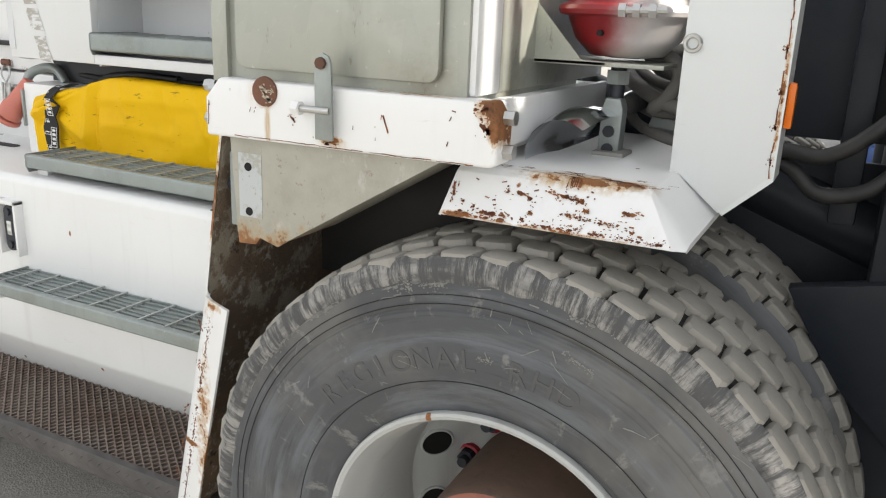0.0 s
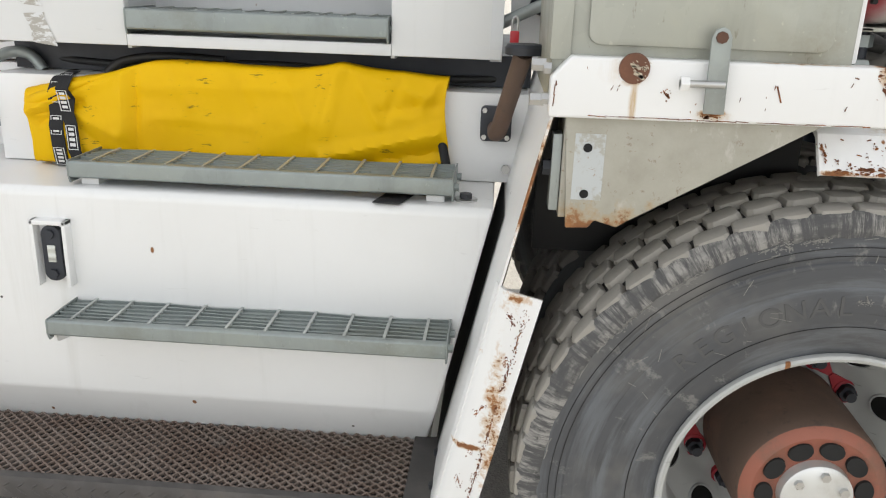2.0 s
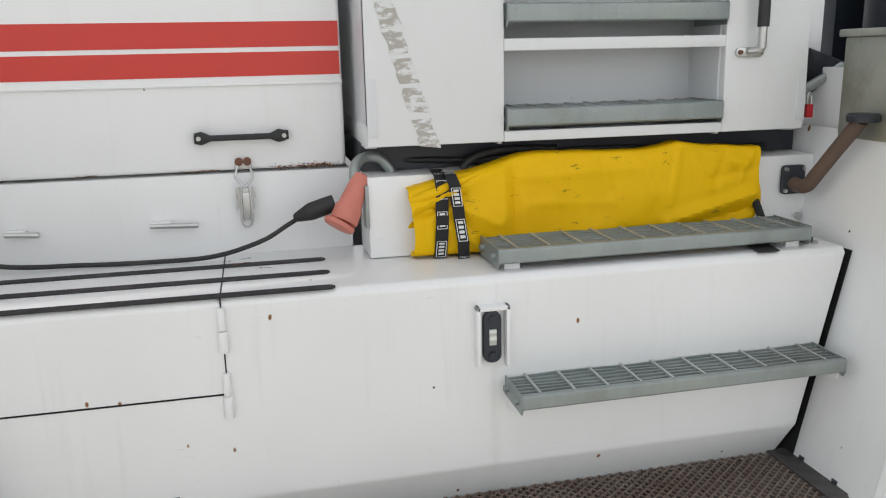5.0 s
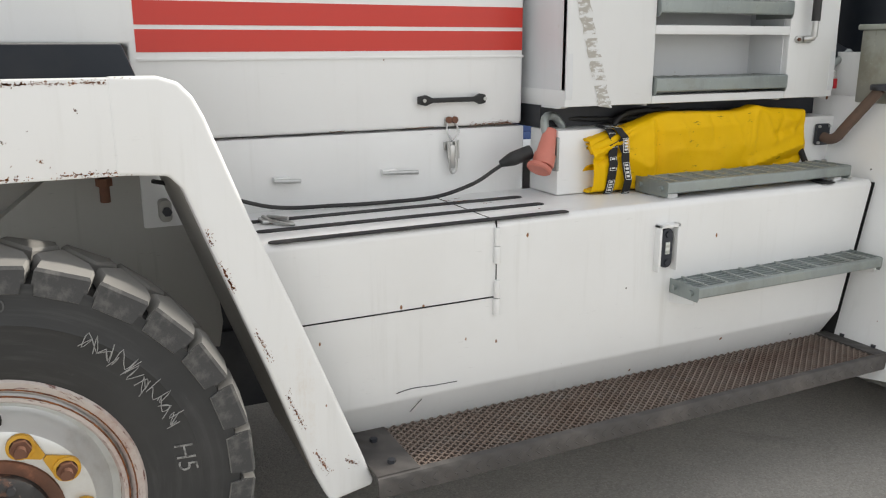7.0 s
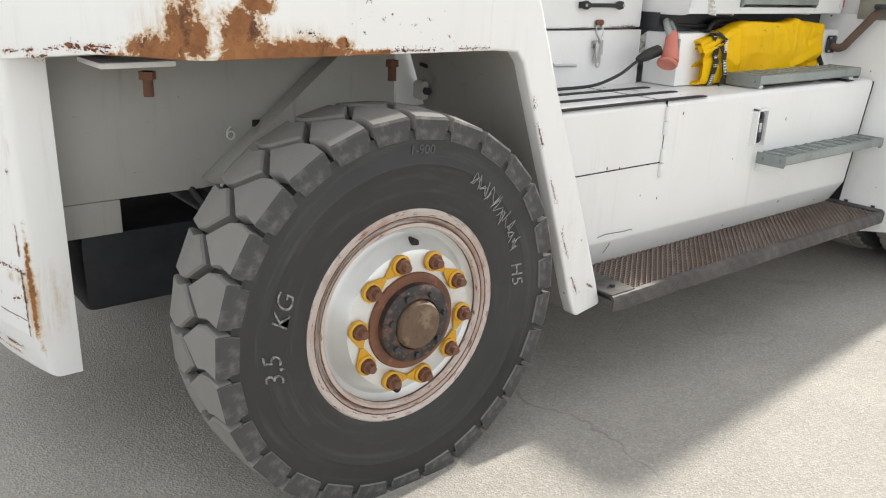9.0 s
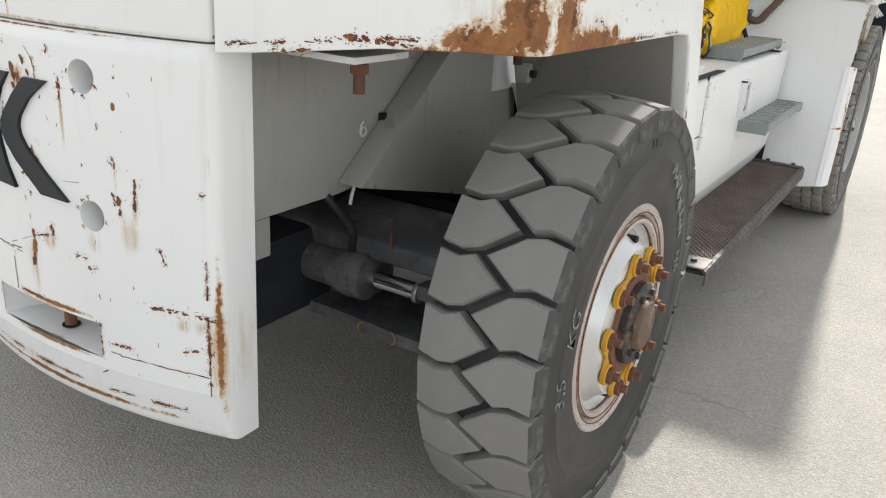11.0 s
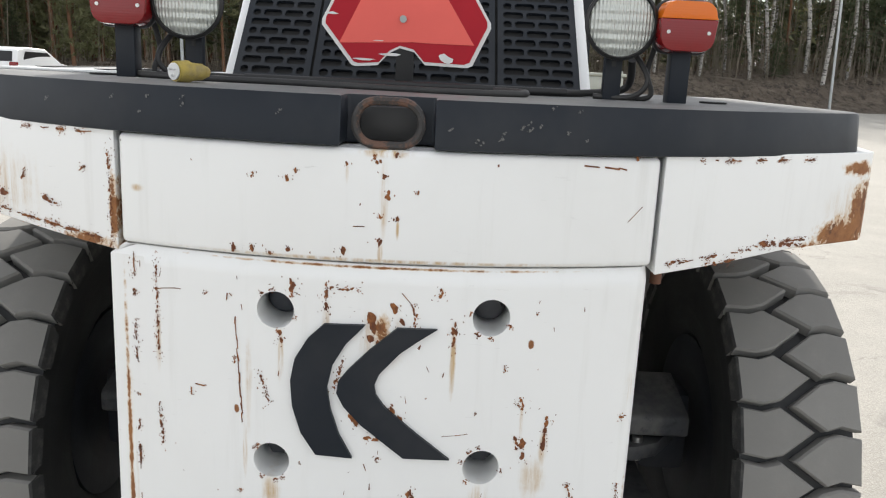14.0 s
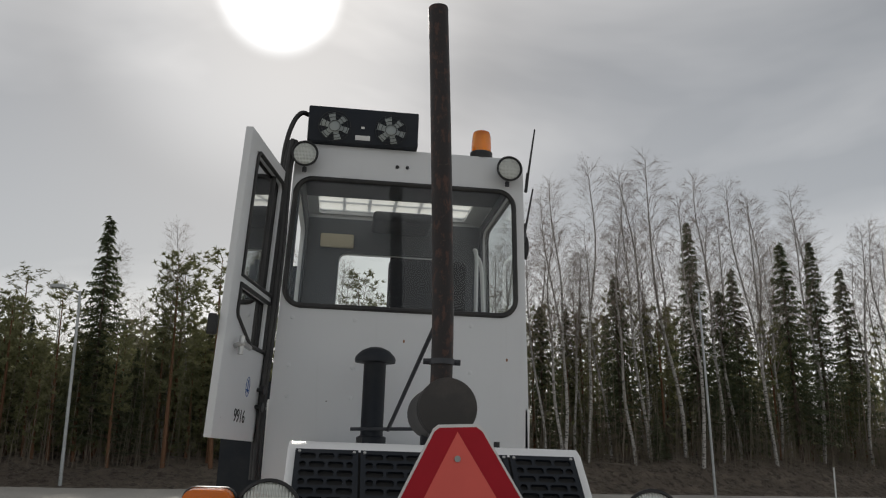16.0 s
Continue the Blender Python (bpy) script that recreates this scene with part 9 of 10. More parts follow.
def bag_section(u, k):
    """Cross-section of the bundle: k runs round; u along its length."""
    x = 1.765 + u * 0.994
    a = 2 * math.pi * k / NS
    depth = 0.054 + 0.006 * math.sin(u * 5.0) - 0.006 * u
    top = sum(bag_top(x + d) for d in (-0.012, 0.0, 0.012)) / 3
    bot = 0.974 + 0.055 * max(0.0, (u - 0.93) / 0.07) ** 2
    c, s = math.cos(a), math.sin(a)
    sq = (abs(c) ** 6 + abs(s) ** 6) ** (-1 / 6)
    y = -0.572 - depth + depth * c * sq * (0.55 + 0.45 * (1 - max(0, s * sq) * 0.45))
    z = (top + bot) / 2 + (top - bot) / 2 * s * sq
    wr = 0.007 * noise.noise(Vector((x * 6.0, z * 8.0, 1.3))) + 0.003 * noise.noise(Vector((x * 17.0, z * 15.0, 4.3)))
    p3 = Vector((x * 9.0 + z * 4.0, z * 12.0 - x * 3.0, 7.7))
    wr += 0.006 * (0.3 - abs(noise.noise(p3))) + 0.0008 * noise.noise(Vector((x * 55.0, z * 50.0, 1.0)))
    end = 0.012 * math.sin(z * 26.0) if u > 0.97 or u < 0.03 else 0.0
    return (x + end * 0.5, y - (wr + bag_fold(x, z)) * max(0.12, -c), z + 0.4 * wr * max(0, s))


rings = [[bm.verts.new(bag_section(i / NX, k)) for k in range(NS)] for i in range(NX + 1)]
for a, c_ in zip(rings, rings[1:]):
    for k in range(NS):
        bm.faces.new((a[k], a[(k + 1) % NS], c_[(k + 1) % NS], c_[k]))
for ring in (rings[0], rings[-1]):
    cx = sum((v.co for v in ring), Vector()) / NS
    sink = 0.06 if ring is rings[0] else -0.03
    lip_ = [bm.verts.new(cx + (v.co - cx) * 0.90 + Vector((sink * 0.1, 0, 0))) for v in ring]
    inner_ = [bm.verts.new(cx + (v.co - cx) * 0.80 + Vector((sink, 0, 0))) for v in ring]
    for ra_, rb_ in ((ring, lip_), (lip_, inner_)):
        for k in range(NS):
            bm.faces.new((ra_[k], ra_[(k + 1) % NS], rb_[(k + 1) % NS], rb_[k]))
    bm.faces.new(inner_)
part("tarpaulin", bm, M_TARP, bag)
# loose layers folded into the open end
for y0, z0, y1, z1 in ((-0.663, 1.10, -0.598, 1.125), (-0.658, 1.06, -0.618, 1.02), (-0.638, 1.12, -0.593, 1.04)):
    bm = bmesh.new()
    prev = None
    for i in range(15):
        t = i / 14
        y, z = y0 + (y1 - y0) * t, z0 + (z1 - z0) * t + 0.018 * math.sin(t * math.pi)
        pair = [bm.verts.new((1.768 + dx + 0.008 * math.sin(t * 5), y, z + dz)) for dx, dz in ((0, 0), (0.08, 0.004), (0.08, 0.007), (0, 0.004))]
        if prev:
            for q in range(4):
                bm.faces.new((prev[q], prev[(q + 1) % 4], pair[(q + 1) % 4], pair[q]))
        prev = pair
    part("folded_layer", bm, M_TARP, bag)
# rolled lip near the strap
bm = bmesh.new()
tube(bm, [(1.766, -0.660, 1.118), (1.82, -0.676, 1.138), (1.88, -0.676, 1.160), (1.95, -0.660, 1.182), (2.01, -0.643, 1.200)], lambda t: 0.017 * (1 - 0.75 * t), 12)
part("rolled_fold", bm, M_TARP, bag)
M_STRAP = plain("black_webbing", (0.016, 0.016, 0.018), 0.8, 0.0, 0.2, 60.0, 0.3)
for x_top, x_bot, w in ((1.846, 1.836, 0.033), (1.856, 1.900, 0.030)):
    bm = bmesh.new()
    pts = []
    for i in range(13):
        t = i / 12
        u = (x_top + (x_bot - x_top) * t - 1.765) / 0.994
        k = NS * (0.27 + 0.40 * t)
        p = Vector(bag_section(u, k))
        cen = Vector((p.x, -0.63, 1.07))
        p += (p - cen).normalized() * (0.009 if w == 0.033 else 0.009 + 0.022 * t)
        pts.append(Vector((x_top + (x_bot - x_top) * t, p.y, p.z)))
    if w == 0.033:
        pts.insert(0, Vector((x_top, -0.59, pts[0].z + 0.006)))
    prev = None
    for p in pts:
        pair = [bm.verts.new(p + Vector((dx, dy, 0))) for dx, dy in ((-w / 2, 0), (w / 2, 0), (w / 2, 0.003), (-w / 2, 0.003))]
        if prev:
            for q in range(4):
                bm.faces.new((prev[q], prev[(q + 1) % 4], pair[(q + 1) % 4], pair[q]))
        prev = pair
    strap = part("strap", bm, M_STRAP, bag, "black webbing strap with white print")
    bm = bmesh.new()
    for i in range(1, len(pts) - 2, 3):
        p, q = pts[i], pts[min(len(pts) - 1, i + 2)]
        d = (q - p).normalized()
        n_ = Vector((0, d.z, -d.y)).normalized()
        if n_.y > 0:
            n_ = -n_
        side, h2, w2 = Vector((1, 0, 0)), (q - p).length * 0.45, w * 0.40
        mid = p.lerp(q, 0.5) + n_ * 0.0028
        for (u0, u1, v0, v1) in ((-1, 1, 0.93, 1), (-1, 1, -1, -0.93), (-1, -0.84, -1, 1), (0.84, 1, -1, 1), (-0.55, 0.55, 0.45, 0.72), (-0.55, 0.55, 0.02, 0.29), (-0.55, 0.55, -0.41, -0.14), (-0.55, 0.55, -0.8, -0.57)):
            bm.faces.new([bm.verts.new(mid + side * (u * w2) + d * (v * h2)) for u, v in ((u0, v0), (u1, v0), (u1, v1), (u0, v1))])
    part("strap_print", bm, M_WHITE_PLASTIC, strap, "white printed blocks", kind="stuff")
prismed("strap_tail", M_STRAP, bag, [(2.62, -0.873), (2.68, -0.873), (2.72, -0.70), (2.66, -0.70)], "z", 0.9705, 0.9735, 0)
tubed("strap_end", M_STRAP, bag, [(2.744, -0.64, 1.085), (2.752, -0.655, 1.05), (2.762, -0.67, 1.01), (2.764, -0.68, 0.985)], 0.011)

# ---- hood fittings: handle, clasp, cable, plug ----
hd = prismed("hood_handle", M_BLACK, truck, [(1.244, 1.268), (1.262, 1.264), (1.285, 1.273), (1.435, 1.273), (1.455, 1.264), (1.474, 1.268), (1.474, 1.294), (1.455, 1.298), (1.435, 1.288), (1.285, 1.288), (1.262, 1.298), (1.244, 1.294)], "y", -0.486, -0.470, 0.003, "black plastic pull handle")
for xx in (1.255, 1.470):
    boxed("handle_foot", M_BLACK, hd, xx - 0.012, xx + 0.012, -0.472, -0.455, 1.269, 1.293, 0.003)
    rodded("handle_screw", M_STEEL, hd, (xx, -0.485, 1.281), (xx, -0.489, 1.281), 0.006, n=8)
cl = boxed("toggle_clasp", M_STEEL, truck, 1.338, 1.382, -0.462, -0.4555, 1.196, 1.224, 0.003, "bright wire toggle clasp on the hood")
for xx in (1.350, 1.371):
    rodded("clasp_rivet", M_RUST, cl, (xx, -0.462, 1.216), (xx, -0.471, 1.216), 0.011, n=10)
tubed("clasp_hook", M_STEEL, cl, [(1.346, -0.466, 1.205), (1.339, -0.472, 1.178), (1.352, -0.474, 1.158), (1.361, -0.474, 1.150), (1.370, -0.474, 1.158), (1.382, -0.472, 1.178), (1.375, -0.466, 1.205)], 0.0032, n=8)
for xx in (1.343, 1.379):
    rodded("clasp_rod", M_STEEL, cl, (xx, -0.474, 1.150), (xx, -0.476, 1.092), 0.0036, n=8)
tubed("clasp_loop", M_STEEL, cl, [(1.350, -0.470, 1.148), (1.348, -0.474, 1.090), (1.350, -0.474, 1.055), (1.361, -0.474, 1.044), (1.372, -0.474, 1.055), (1.374, -0.474, 1.090), (1.372, -0.470, 1.148)], 0.0034, n=8)
boxed("clasp_base", M_STEEL, cl, 1.336, 1.386, -0.462, -0.4525, 1.118, 1.146, 0.002)
boxed("clasp_lever", M_STEEL, cl, 1.352, 1.370, -0.472, -0.462, 1.060, 1.135, 0.002)
for x0, x1 in ((0.77, 0.85), (1.115, 1.235)):
    rodded("lid_pin", M_STEEL, truck, (x0, -0.470, 1.060), (x1, -0.475, 1.056), 0.007, "small painted lid pin", n=8)
    boxed("pin_plate", M_WHITE, truck, x0, x0 + 0.05, -0.472, -0.4525, 1.050, 1.070, 0.003).name = "pin_bracket"
chain = thing("loose_clasp", "loose wire clasp lying on the tape strips", "clasp")
tubed("wire", M_STEEL, chain, [(0.70, -0.60, 0.985), (0.72, -0.66, 0.978), (0.76, -0.70, 0.976), (0.74, -0.64, 0.98), (0.71, -0.62, 0.988), (0.75, -0.68, 0.99)], 0.005)
boxed("plate", M_STEEL, chain, 0.69, 0.73, -0.64, -0.58, 0.971, 0.980, 0.002)
cable = thing("extension_cable", "black extension cable plugged into the red socket", "cable")
tubed("cord", M_RUBBER, cable, [(0.42, -0.56, 1.10), (0.55, -0.52, 1.06), (0.75, -0.50, 0.99), (0.95, -0.50, 0.977), (1.12, -0.52, 0.977), (1.27, -0.545, 0.986), (1.39, -0.56, 1.020), (1.46, -0.57, 1.060), (1.50, -0.577, 1.085)], 0.0062, "", 10, 8)
bm = bmesh.new()
tube(bm, [(1.48, -0.572, 1.078), (1.50, -0.578, 1.086), (1.525, -0.585, 1.096), (1.56, -0.592, 1.108), (1.58, -0.595, 1.114)], lambda t: 0.010 + 0.013 * min(1.0, t * 2.2), 14)
part("plug", bm, M_RUBBER, cable, "black rubber plug")
sock = thing("power_socket", "faded red power inlet with a flap lid on the box", "socket")
SM = Matrix.Translation((1.622, -0.622, 1.122)) @ Vector((0.44, 0.36, 0.82)).to_track_quat("Z", "Y").to_matrix().to_4x4()
bm = bmesh.new()
lathe(bm, [(0.075, 0.013), (0.070, 0.022), (0.03, 0.026), (-0.015, 0.031), (-0.02, 0.035), (-0.055, 0.036), (-0.060, 0.033)], (0, 0, 0), "z", 24)
part("socket_body", mesh_of(bm, "socket_body", M_PINK), None, sock, m=SM)
bm = bmesh.new()
lathe(bm, [(-0.060, 0.036), (-0.063, 0.041), (-0.072, 0.041), (-0.077, 0.036), (-0.078, 0.0)], (0, 0, 0), "z", 24)
part("flap_lid", mesh_of(bm, "flap_lid", M_PINK), None, sock, "faded red round lid", SM @ Matrix.Rotation(radians(-8), 4, "Y"))
boxed("socket_plate", M_GALV, sock, 1.655, 1.664, -0.635, -0.58, 1.05, 1.16, 0.002)
tubed("conduit", M_GALV, sock, [(1.635, -0.60, 1.17), (1.64, -0.58, 1.205), (1.67, -0.55, 1.222), (1.71, -0.54, 1.215), (1.74, -0.54, 1.18)], 0.014, "", 12)
# rust worn through on the tank's top beside the strips
bm = bmesh.new()
for x0, y0, x1, y1, w in ((1.30, -0.585, 1.36, -0.575, 0.012), (1.33, -0.535, 1.36, -0.53, 0.008), (1.38, -0.64, 1.41, -0.645, 0.006), (1.29, -0.55, 1.31, -0.55, 0.006), (1.44, -0.60, 1.45, -0.60, 0.005)):
    chips(bm, lambda x, y: (x, y, 0.9712), (x0, y0), (x1, y1), w, rnd)
part("worn_rust", bm, M_CHIP, tank, "brown rust worn through the paint", kind="stuff")
# scratch lines and dents on the tank
for pts in ([(0.98, -0.878, 0.505), (1.03, -0.878, 0.511), (1.10, -0.878, 0.507), (1.17, -0.878, 0.506)], [(1.02, -0.877, 0.440), (1.06, -0.872, 0.470)], ):
    tubed("paint_scratch", M_DARK, tank, pts, 0.0012, n=5)

# ---------------- bank and wood ----------------
def edge_x(y):
    """The foot of the bank: the wood's edge runs aslant to the truck."""
    return 38.9 - 0.326 * max(-90.0, min(40.0, y))


def bank_z(x, y):
    h = 1.3 + 0.045 * max(-30.0, min(20.0, -y)) if y < 0 else 1.3 - 0.01 * y
    t = max(0.0, min(1.0, (x - edge_x(y)) / 5.5))
    return -0.05 + t * t * (3 - 2 * t) * (h + 0.6 * noise.noise(Vector((x * 0.3, y * 0.25, 0))) + 0.25 * noise.noise(Vector((x * 0.9, y * 0.8, 4)))) + 0.10 * noise.noise(Vector((x * 1.3, y * 1.2, 2))) * (t > 0)


b = Mat("brown_grass_bank", 0.95, 0.0, (0.20, 0.160, 0.125))
b.over(b.step(b.noise(0.6, 6, 0.65), 0.42, 0.66, 0.7), (0.31, 0.26, 0.20))
b.over(b.step(b.noise(2.2, 7, 0.75), 0.46, 0.62, 0.85), (0.06, 0.047, 0.036))
b.over(b.step(b.noise(5.0, 7, 0.75), 0.58, 0.68, 0.7), (0.40, 0.35, 0.28))
b.bump(b.noise(2.5, 8, 0.75), 1.0, 0.6)
M_BANK = b.done()
bm = bmesh.new()
deep_ = [-0.2 + 0.6 * i for i in range(20)] + [14, 22, 36, 66, 150]
ys = [-140, -100, -75] + [-60 + 1.2 * i for i in range(92)] + [60, 90, 130]
rows_ = [[bm.verts.new((edge_x(y) + d_, y, bank_z(edge_x(y) + d_, y))) for y in ys] for d_ in deep_]
for a, c_ in zip(rows_, rows_[1:]):
    for i in range(len(ys) - 1):
        bm.faces.new((a[i], c_[i], c_[i + 1], a[i + 1]))
bank = part("bank", bm, M_BANK, None, "rough brown bank of dead grass and felled branches", kind="structure")
bank["category"] = "bank"

b = Mat("birch_bark", 0.8, 0.0, (0.42, 0.40, 0.37))
b.over(b.step(b.noise(7, 5, 0.7, b.scaled((0.6, 0.6, 1.6))), 0.50, 0.58, 0.95), (0.045, 0.04, 0.036))
b.over(b.step(b.noise(0.5, 2, 0.5), 0.4, 0.7, 0.4), (0.26, 0.245, 0.225))
M_BIRCH = b.done()


def leafy(b, share=0.55):
    """Thin leaves and twigs let some light through."""
    m = b.done()
    tl = b.nt.nodes.new("ShaderNodeBsdfTranslucent")
    b.nt.links.new(b.col, tl.inputs["Color"])
    mx = b.nt.nodes.new("ShaderNodeMixShader")
    mx.inputs[0].default_value = share
    b.nt.links.new(b.bsdf.outputs[0], mx.inputs[1])
    b.nt.links.new(tl.outputs[0], mx.inputs[2])
    b.nt.links.new(mx.outputs[0], b.nt.nodes["Material Output"].inputs["Surface"])
    return m


b = Mat("birch_twigs", 0.9, 0.0, (0.29, 0.25, 0.225))
b.over(b.step(b.noise(0.3, 4), 0.4, 0.7, 0.5), (0.20, 0.165, 0.145))
M_TWIG = leafy(b, 0.4)
b = Mat("brown_brush", 0.9, 0.0, (0.28, 0.24, 0.19))
b.over(b.step(b.noise(0.2, 5), 0.4, 0.65, 0.7), (0.13, 0.12, 0.088))
b.over(b.step(b.noise(0.6, 5), 0.5, 0.7, 0.6), (0.26, 0.22, 0.17))
M_BRUSH = leafy(b, 0.35)
M_BARK = plain("conifer_bark", (0.12, 0.09, 0.07), 0.95, 0.0, 0.5, 3.0, 0.3)
M_PINEBARK = plain("pine_bark", (0.17, 0.085, 0.045), 0.9, 0.0, 0.5, 3.0, 0.3)


def needles(name, c0, c1):
    b = Mat(name, 0.7, 0.0, c0)
    b.over(b.island(), c1)
    b.over(b.math("MULTIPLY", b.random(), 0.4), tuple(v * 0.7 for v in c0))
    return leafy(b, 0.40)


M_SPRUCE = needles("spruce_needles", (0.090, 0.112, 0.060), (0.130, 0.148, 0.080))
M_PINE = needles("pine_needles", (0.165, 0.178, 0.085), (0.250, 0.245, 0.125))


class Soup:
    """A plain list of vertices and faces, for many small leaves."""

    def __init__(self):
        self.v, self.f = [], []

    def tri(self, a, b_, c_):
        n = len(self.v)
        self.v += [tuple(a), tuple(b_), tuple(c_)]
        self.f.append((n, n + 1, n + 2))

    def tube(self, pts, radii, n=4):
        base = None
        for p, r in zip(pts, radii):
            ring = len(self.v)
            for j in range(n):
                k = 2 * math.pi * j / n
                self.v.append((p[0] + r * math.cos(k), p[1] + r * math.sin(k), p[2]))
            if base is not None:
                for j in range(n):
                    self.f.append((base + j, base + (j + 1) % n, ring + (j + 1) % n, ring + j))
            base = ring

    def stick(self, a, c_, r):
        """A thin two-sided twig of crossed slivers."""
        d = (Vector(c_) - Vector(a))
        u = d.cross(Vector((0.3, 0.8, 0.2)))
        u = u.normalized() * r if u.length > 1e-6 else Vector((r, 0, 0))
        w = d.normalized().cross(u)
        self.tri(Vector(a) - u, Vector(a) + u, c_)
        self.tri(Vector(a) - w, Vector(a) + w, c_)

    def mesh(self, name, material):
        me = bpy.data.meshes.new(name)
        me.from_pydata(self.v, [], self.f)
        me.materials.append(material)
        return me


def birch(seed, height):
    rnd = random.Random(seed)
    trunk, crown = Soup(), Soup()
    lean = (rnd.uniform(-0.06, 0.06), rnd.uniform(-0.06, 0.06))
    pts, rad = [], []
    for i in range(13):
        t = i / 12
        pts.append(Vector((lean[0] * height * t + 0.30 * math.sin(t * 5 + seed) + 0.12 * math.sin(t * 13 + seed), lean[1] * height * t + 0.35 * math.sin(t * 4.5 + 2 * seed) + 0.12 * math.sin(t * 11 + 3 * seed), height * t)))
        rad.append(0.125 * (1 - t) ** 0.8 + 0.012)
    trunk.tube(pts, rad, 8)

    def at(t):
        i = min(11, int(t * 12))
        return pts[i].lerp(pts[i + 1], t * 12 - i)
    for k in range(64):
        t = 0.34 + 0.64 * (k / 64) ** 0.9
        a = k * 2.4 + rnd.uniform(-0.5, 0.5)
        ln = (1 - t) * height * 0.30 + 0.5
        up_ = rnd.uniform(0.9, 1.6)
        p = at(t)
        q = p + Vector((math.cos(a), math.sin(a), up_)).normalized() * ln * 0.6
        e = q + Vector((math.cos(a), math.sin(a), up_ * 0.6)).normalized() * ln * 0.5
        r = 0.012 + 0.020 * (1 - t)
        crown.tube([p, q, e], [r, r * 0.6, r * 0.25], 3)
        for j in range(11):
            s = rnd.uniform(0.2, 1.0)
            o = p.lerp(q, s * 2) if s < 0.5 else q.lerp(e, s * 2 - 1)
            d = Vector((math.cos(a) + rnd.uniform(-0.9, 0.9), math.sin(a) + rnd.uniform(-0.9, 0.9), rnd.uniform(-0.1, 1.3))).normalized()
            tip = o + d * rnd.uniform(0.5, 1.1)
            crown.stick(o, tip, 0.0055)
            for _ in range(3):
                o2 = o.lerp(tip, rnd.uniform(0.3, 0.95))
                crown.stick(o2, o2 + (d + Vector((rnd.uniform(-0.8, 0.8), rnd.uniform(-0.8, 0.8), rnd.uniform(-0.7, 0.5)))).normalized() * rnd.uniform(0.25, 0.6), 0.0040)
    return trunk.mesh("trunk", M_BIRCH), crown.mesh("crown", M_TWIG)


def spruce(seed, height, spread):
    rnd = random.Random(seed)
    trunk, crown = Soup(), Soup()
    trunk.tube([Vector((0, 0, height * t)) for t in (0, 0.3, 0.6, 0.98)], [0.17, 0.12, 0.07, 0.01], 7)
    n = int(height * 16)
    for i in range(n):
        t = 0.10 + 0.89 * ((i + rnd.random()) / n) ** 0.92
        ln = (spread * (1 - t) ** 0.95 + 0.12) * rnd.uniform(0.62, 1.1)
        a = i * 2.399 + rnd.uniform(-0.6, 0.6)
        d = Vector((math.cos(a), math.sin(a), 0))
        side = Vector((-d.y, d.x, 0))
        z0, droop, lift = height * t + rnd.uniform(-0.15, 0.15), rnd.uniform(0.12, 0.48), rnd.uniform(0.0, 0.25)
        m = 5 + int(ln * 3)
        for j in range(m):
            s = (j + rnd.uniform(0.2, 0.9)) / m
            p = d * (ln * s) + Vector((0, 0, z0 - ln * droop * s + ln * lift * s ** 3))
            w = 0.14 + 0.22 * ln * min(1.0, 3 * s) * (1.35 - s)
            for sg in (-1, 1, rnd.choice((-0.4, 0.4))):
                tip = p + side * sg * w * rnd.uniform(0.6, 1.5) + d * rnd.uniform(0.05, 0.28) + Vector((0, 0, rnd.uniform(-0.34, 0.03)))
                crown.tri(p - d * 0.07, p + d * 0.06 + Vector((0, 0, rnd.uniform(-0.06, 0.06))), tip)
    return trunk.mesh("trunk", M_BARK), crown.mesh("crown", M_SPRUCE)


def pine(seed, height, low, n=34):
    rnd = random.Random(seed)
    trunk, crown = Soup(), Soup()
    trunk.tube([Vector((0.1 * math.sin(3 * t), 0.1 * math.sin(2 * t + seed), height * t)) for t in (0, 0.25, 0.5, 0.75, 0.97)], [0.16, 0.13, 0.10, 0.06, 0.015], 7)
    for i in range(n):
        t = low + (0.98 - low) * i / n
        a = i * 2.4 + rnd.uniform(-0.4, 0.4)
        ln = (0.35 + 0.65 * math.sin(min(1.0, (1 - t) / (1 - low) * 1.4 + 0.12) * 1.5)) * height * 0.15
        p0 = Vector((0, 0, height * t))
        e = p0 + Vector((math.cos(a) * ln, math.sin(a) * ln, ln * rnd.uniform(0.15, 0.6)))
        crown.tube([p0, p0.lerp(e, 0.5), e], [0.04, 0.025, 0.01], 3)
        for j in range(7):
            c = p0.lerp(e, rnd.uniform(0.35, 1.05)) + Vector((rnd.uniform(-0.3, 0.3), rnd.uniform(-0.3, 0.3), rnd.uniform(-0.15, 0.3)))
            for q in range(11):
                d = Vector((rnd.gauss(0, 1), rnd.gauss(0, 1), rnd.gauss(0.5, 0.8))).normalized()
                u = d.orthogonal().normalized() * 0.05
                tip = c + d * rnd.uniform(0.20, 0.38)
                crown.tri(c - u, c + u, tip)
    return trunk.mesh("trunk", M_PINEBARK), crown.mesh("crown", M_PINE)


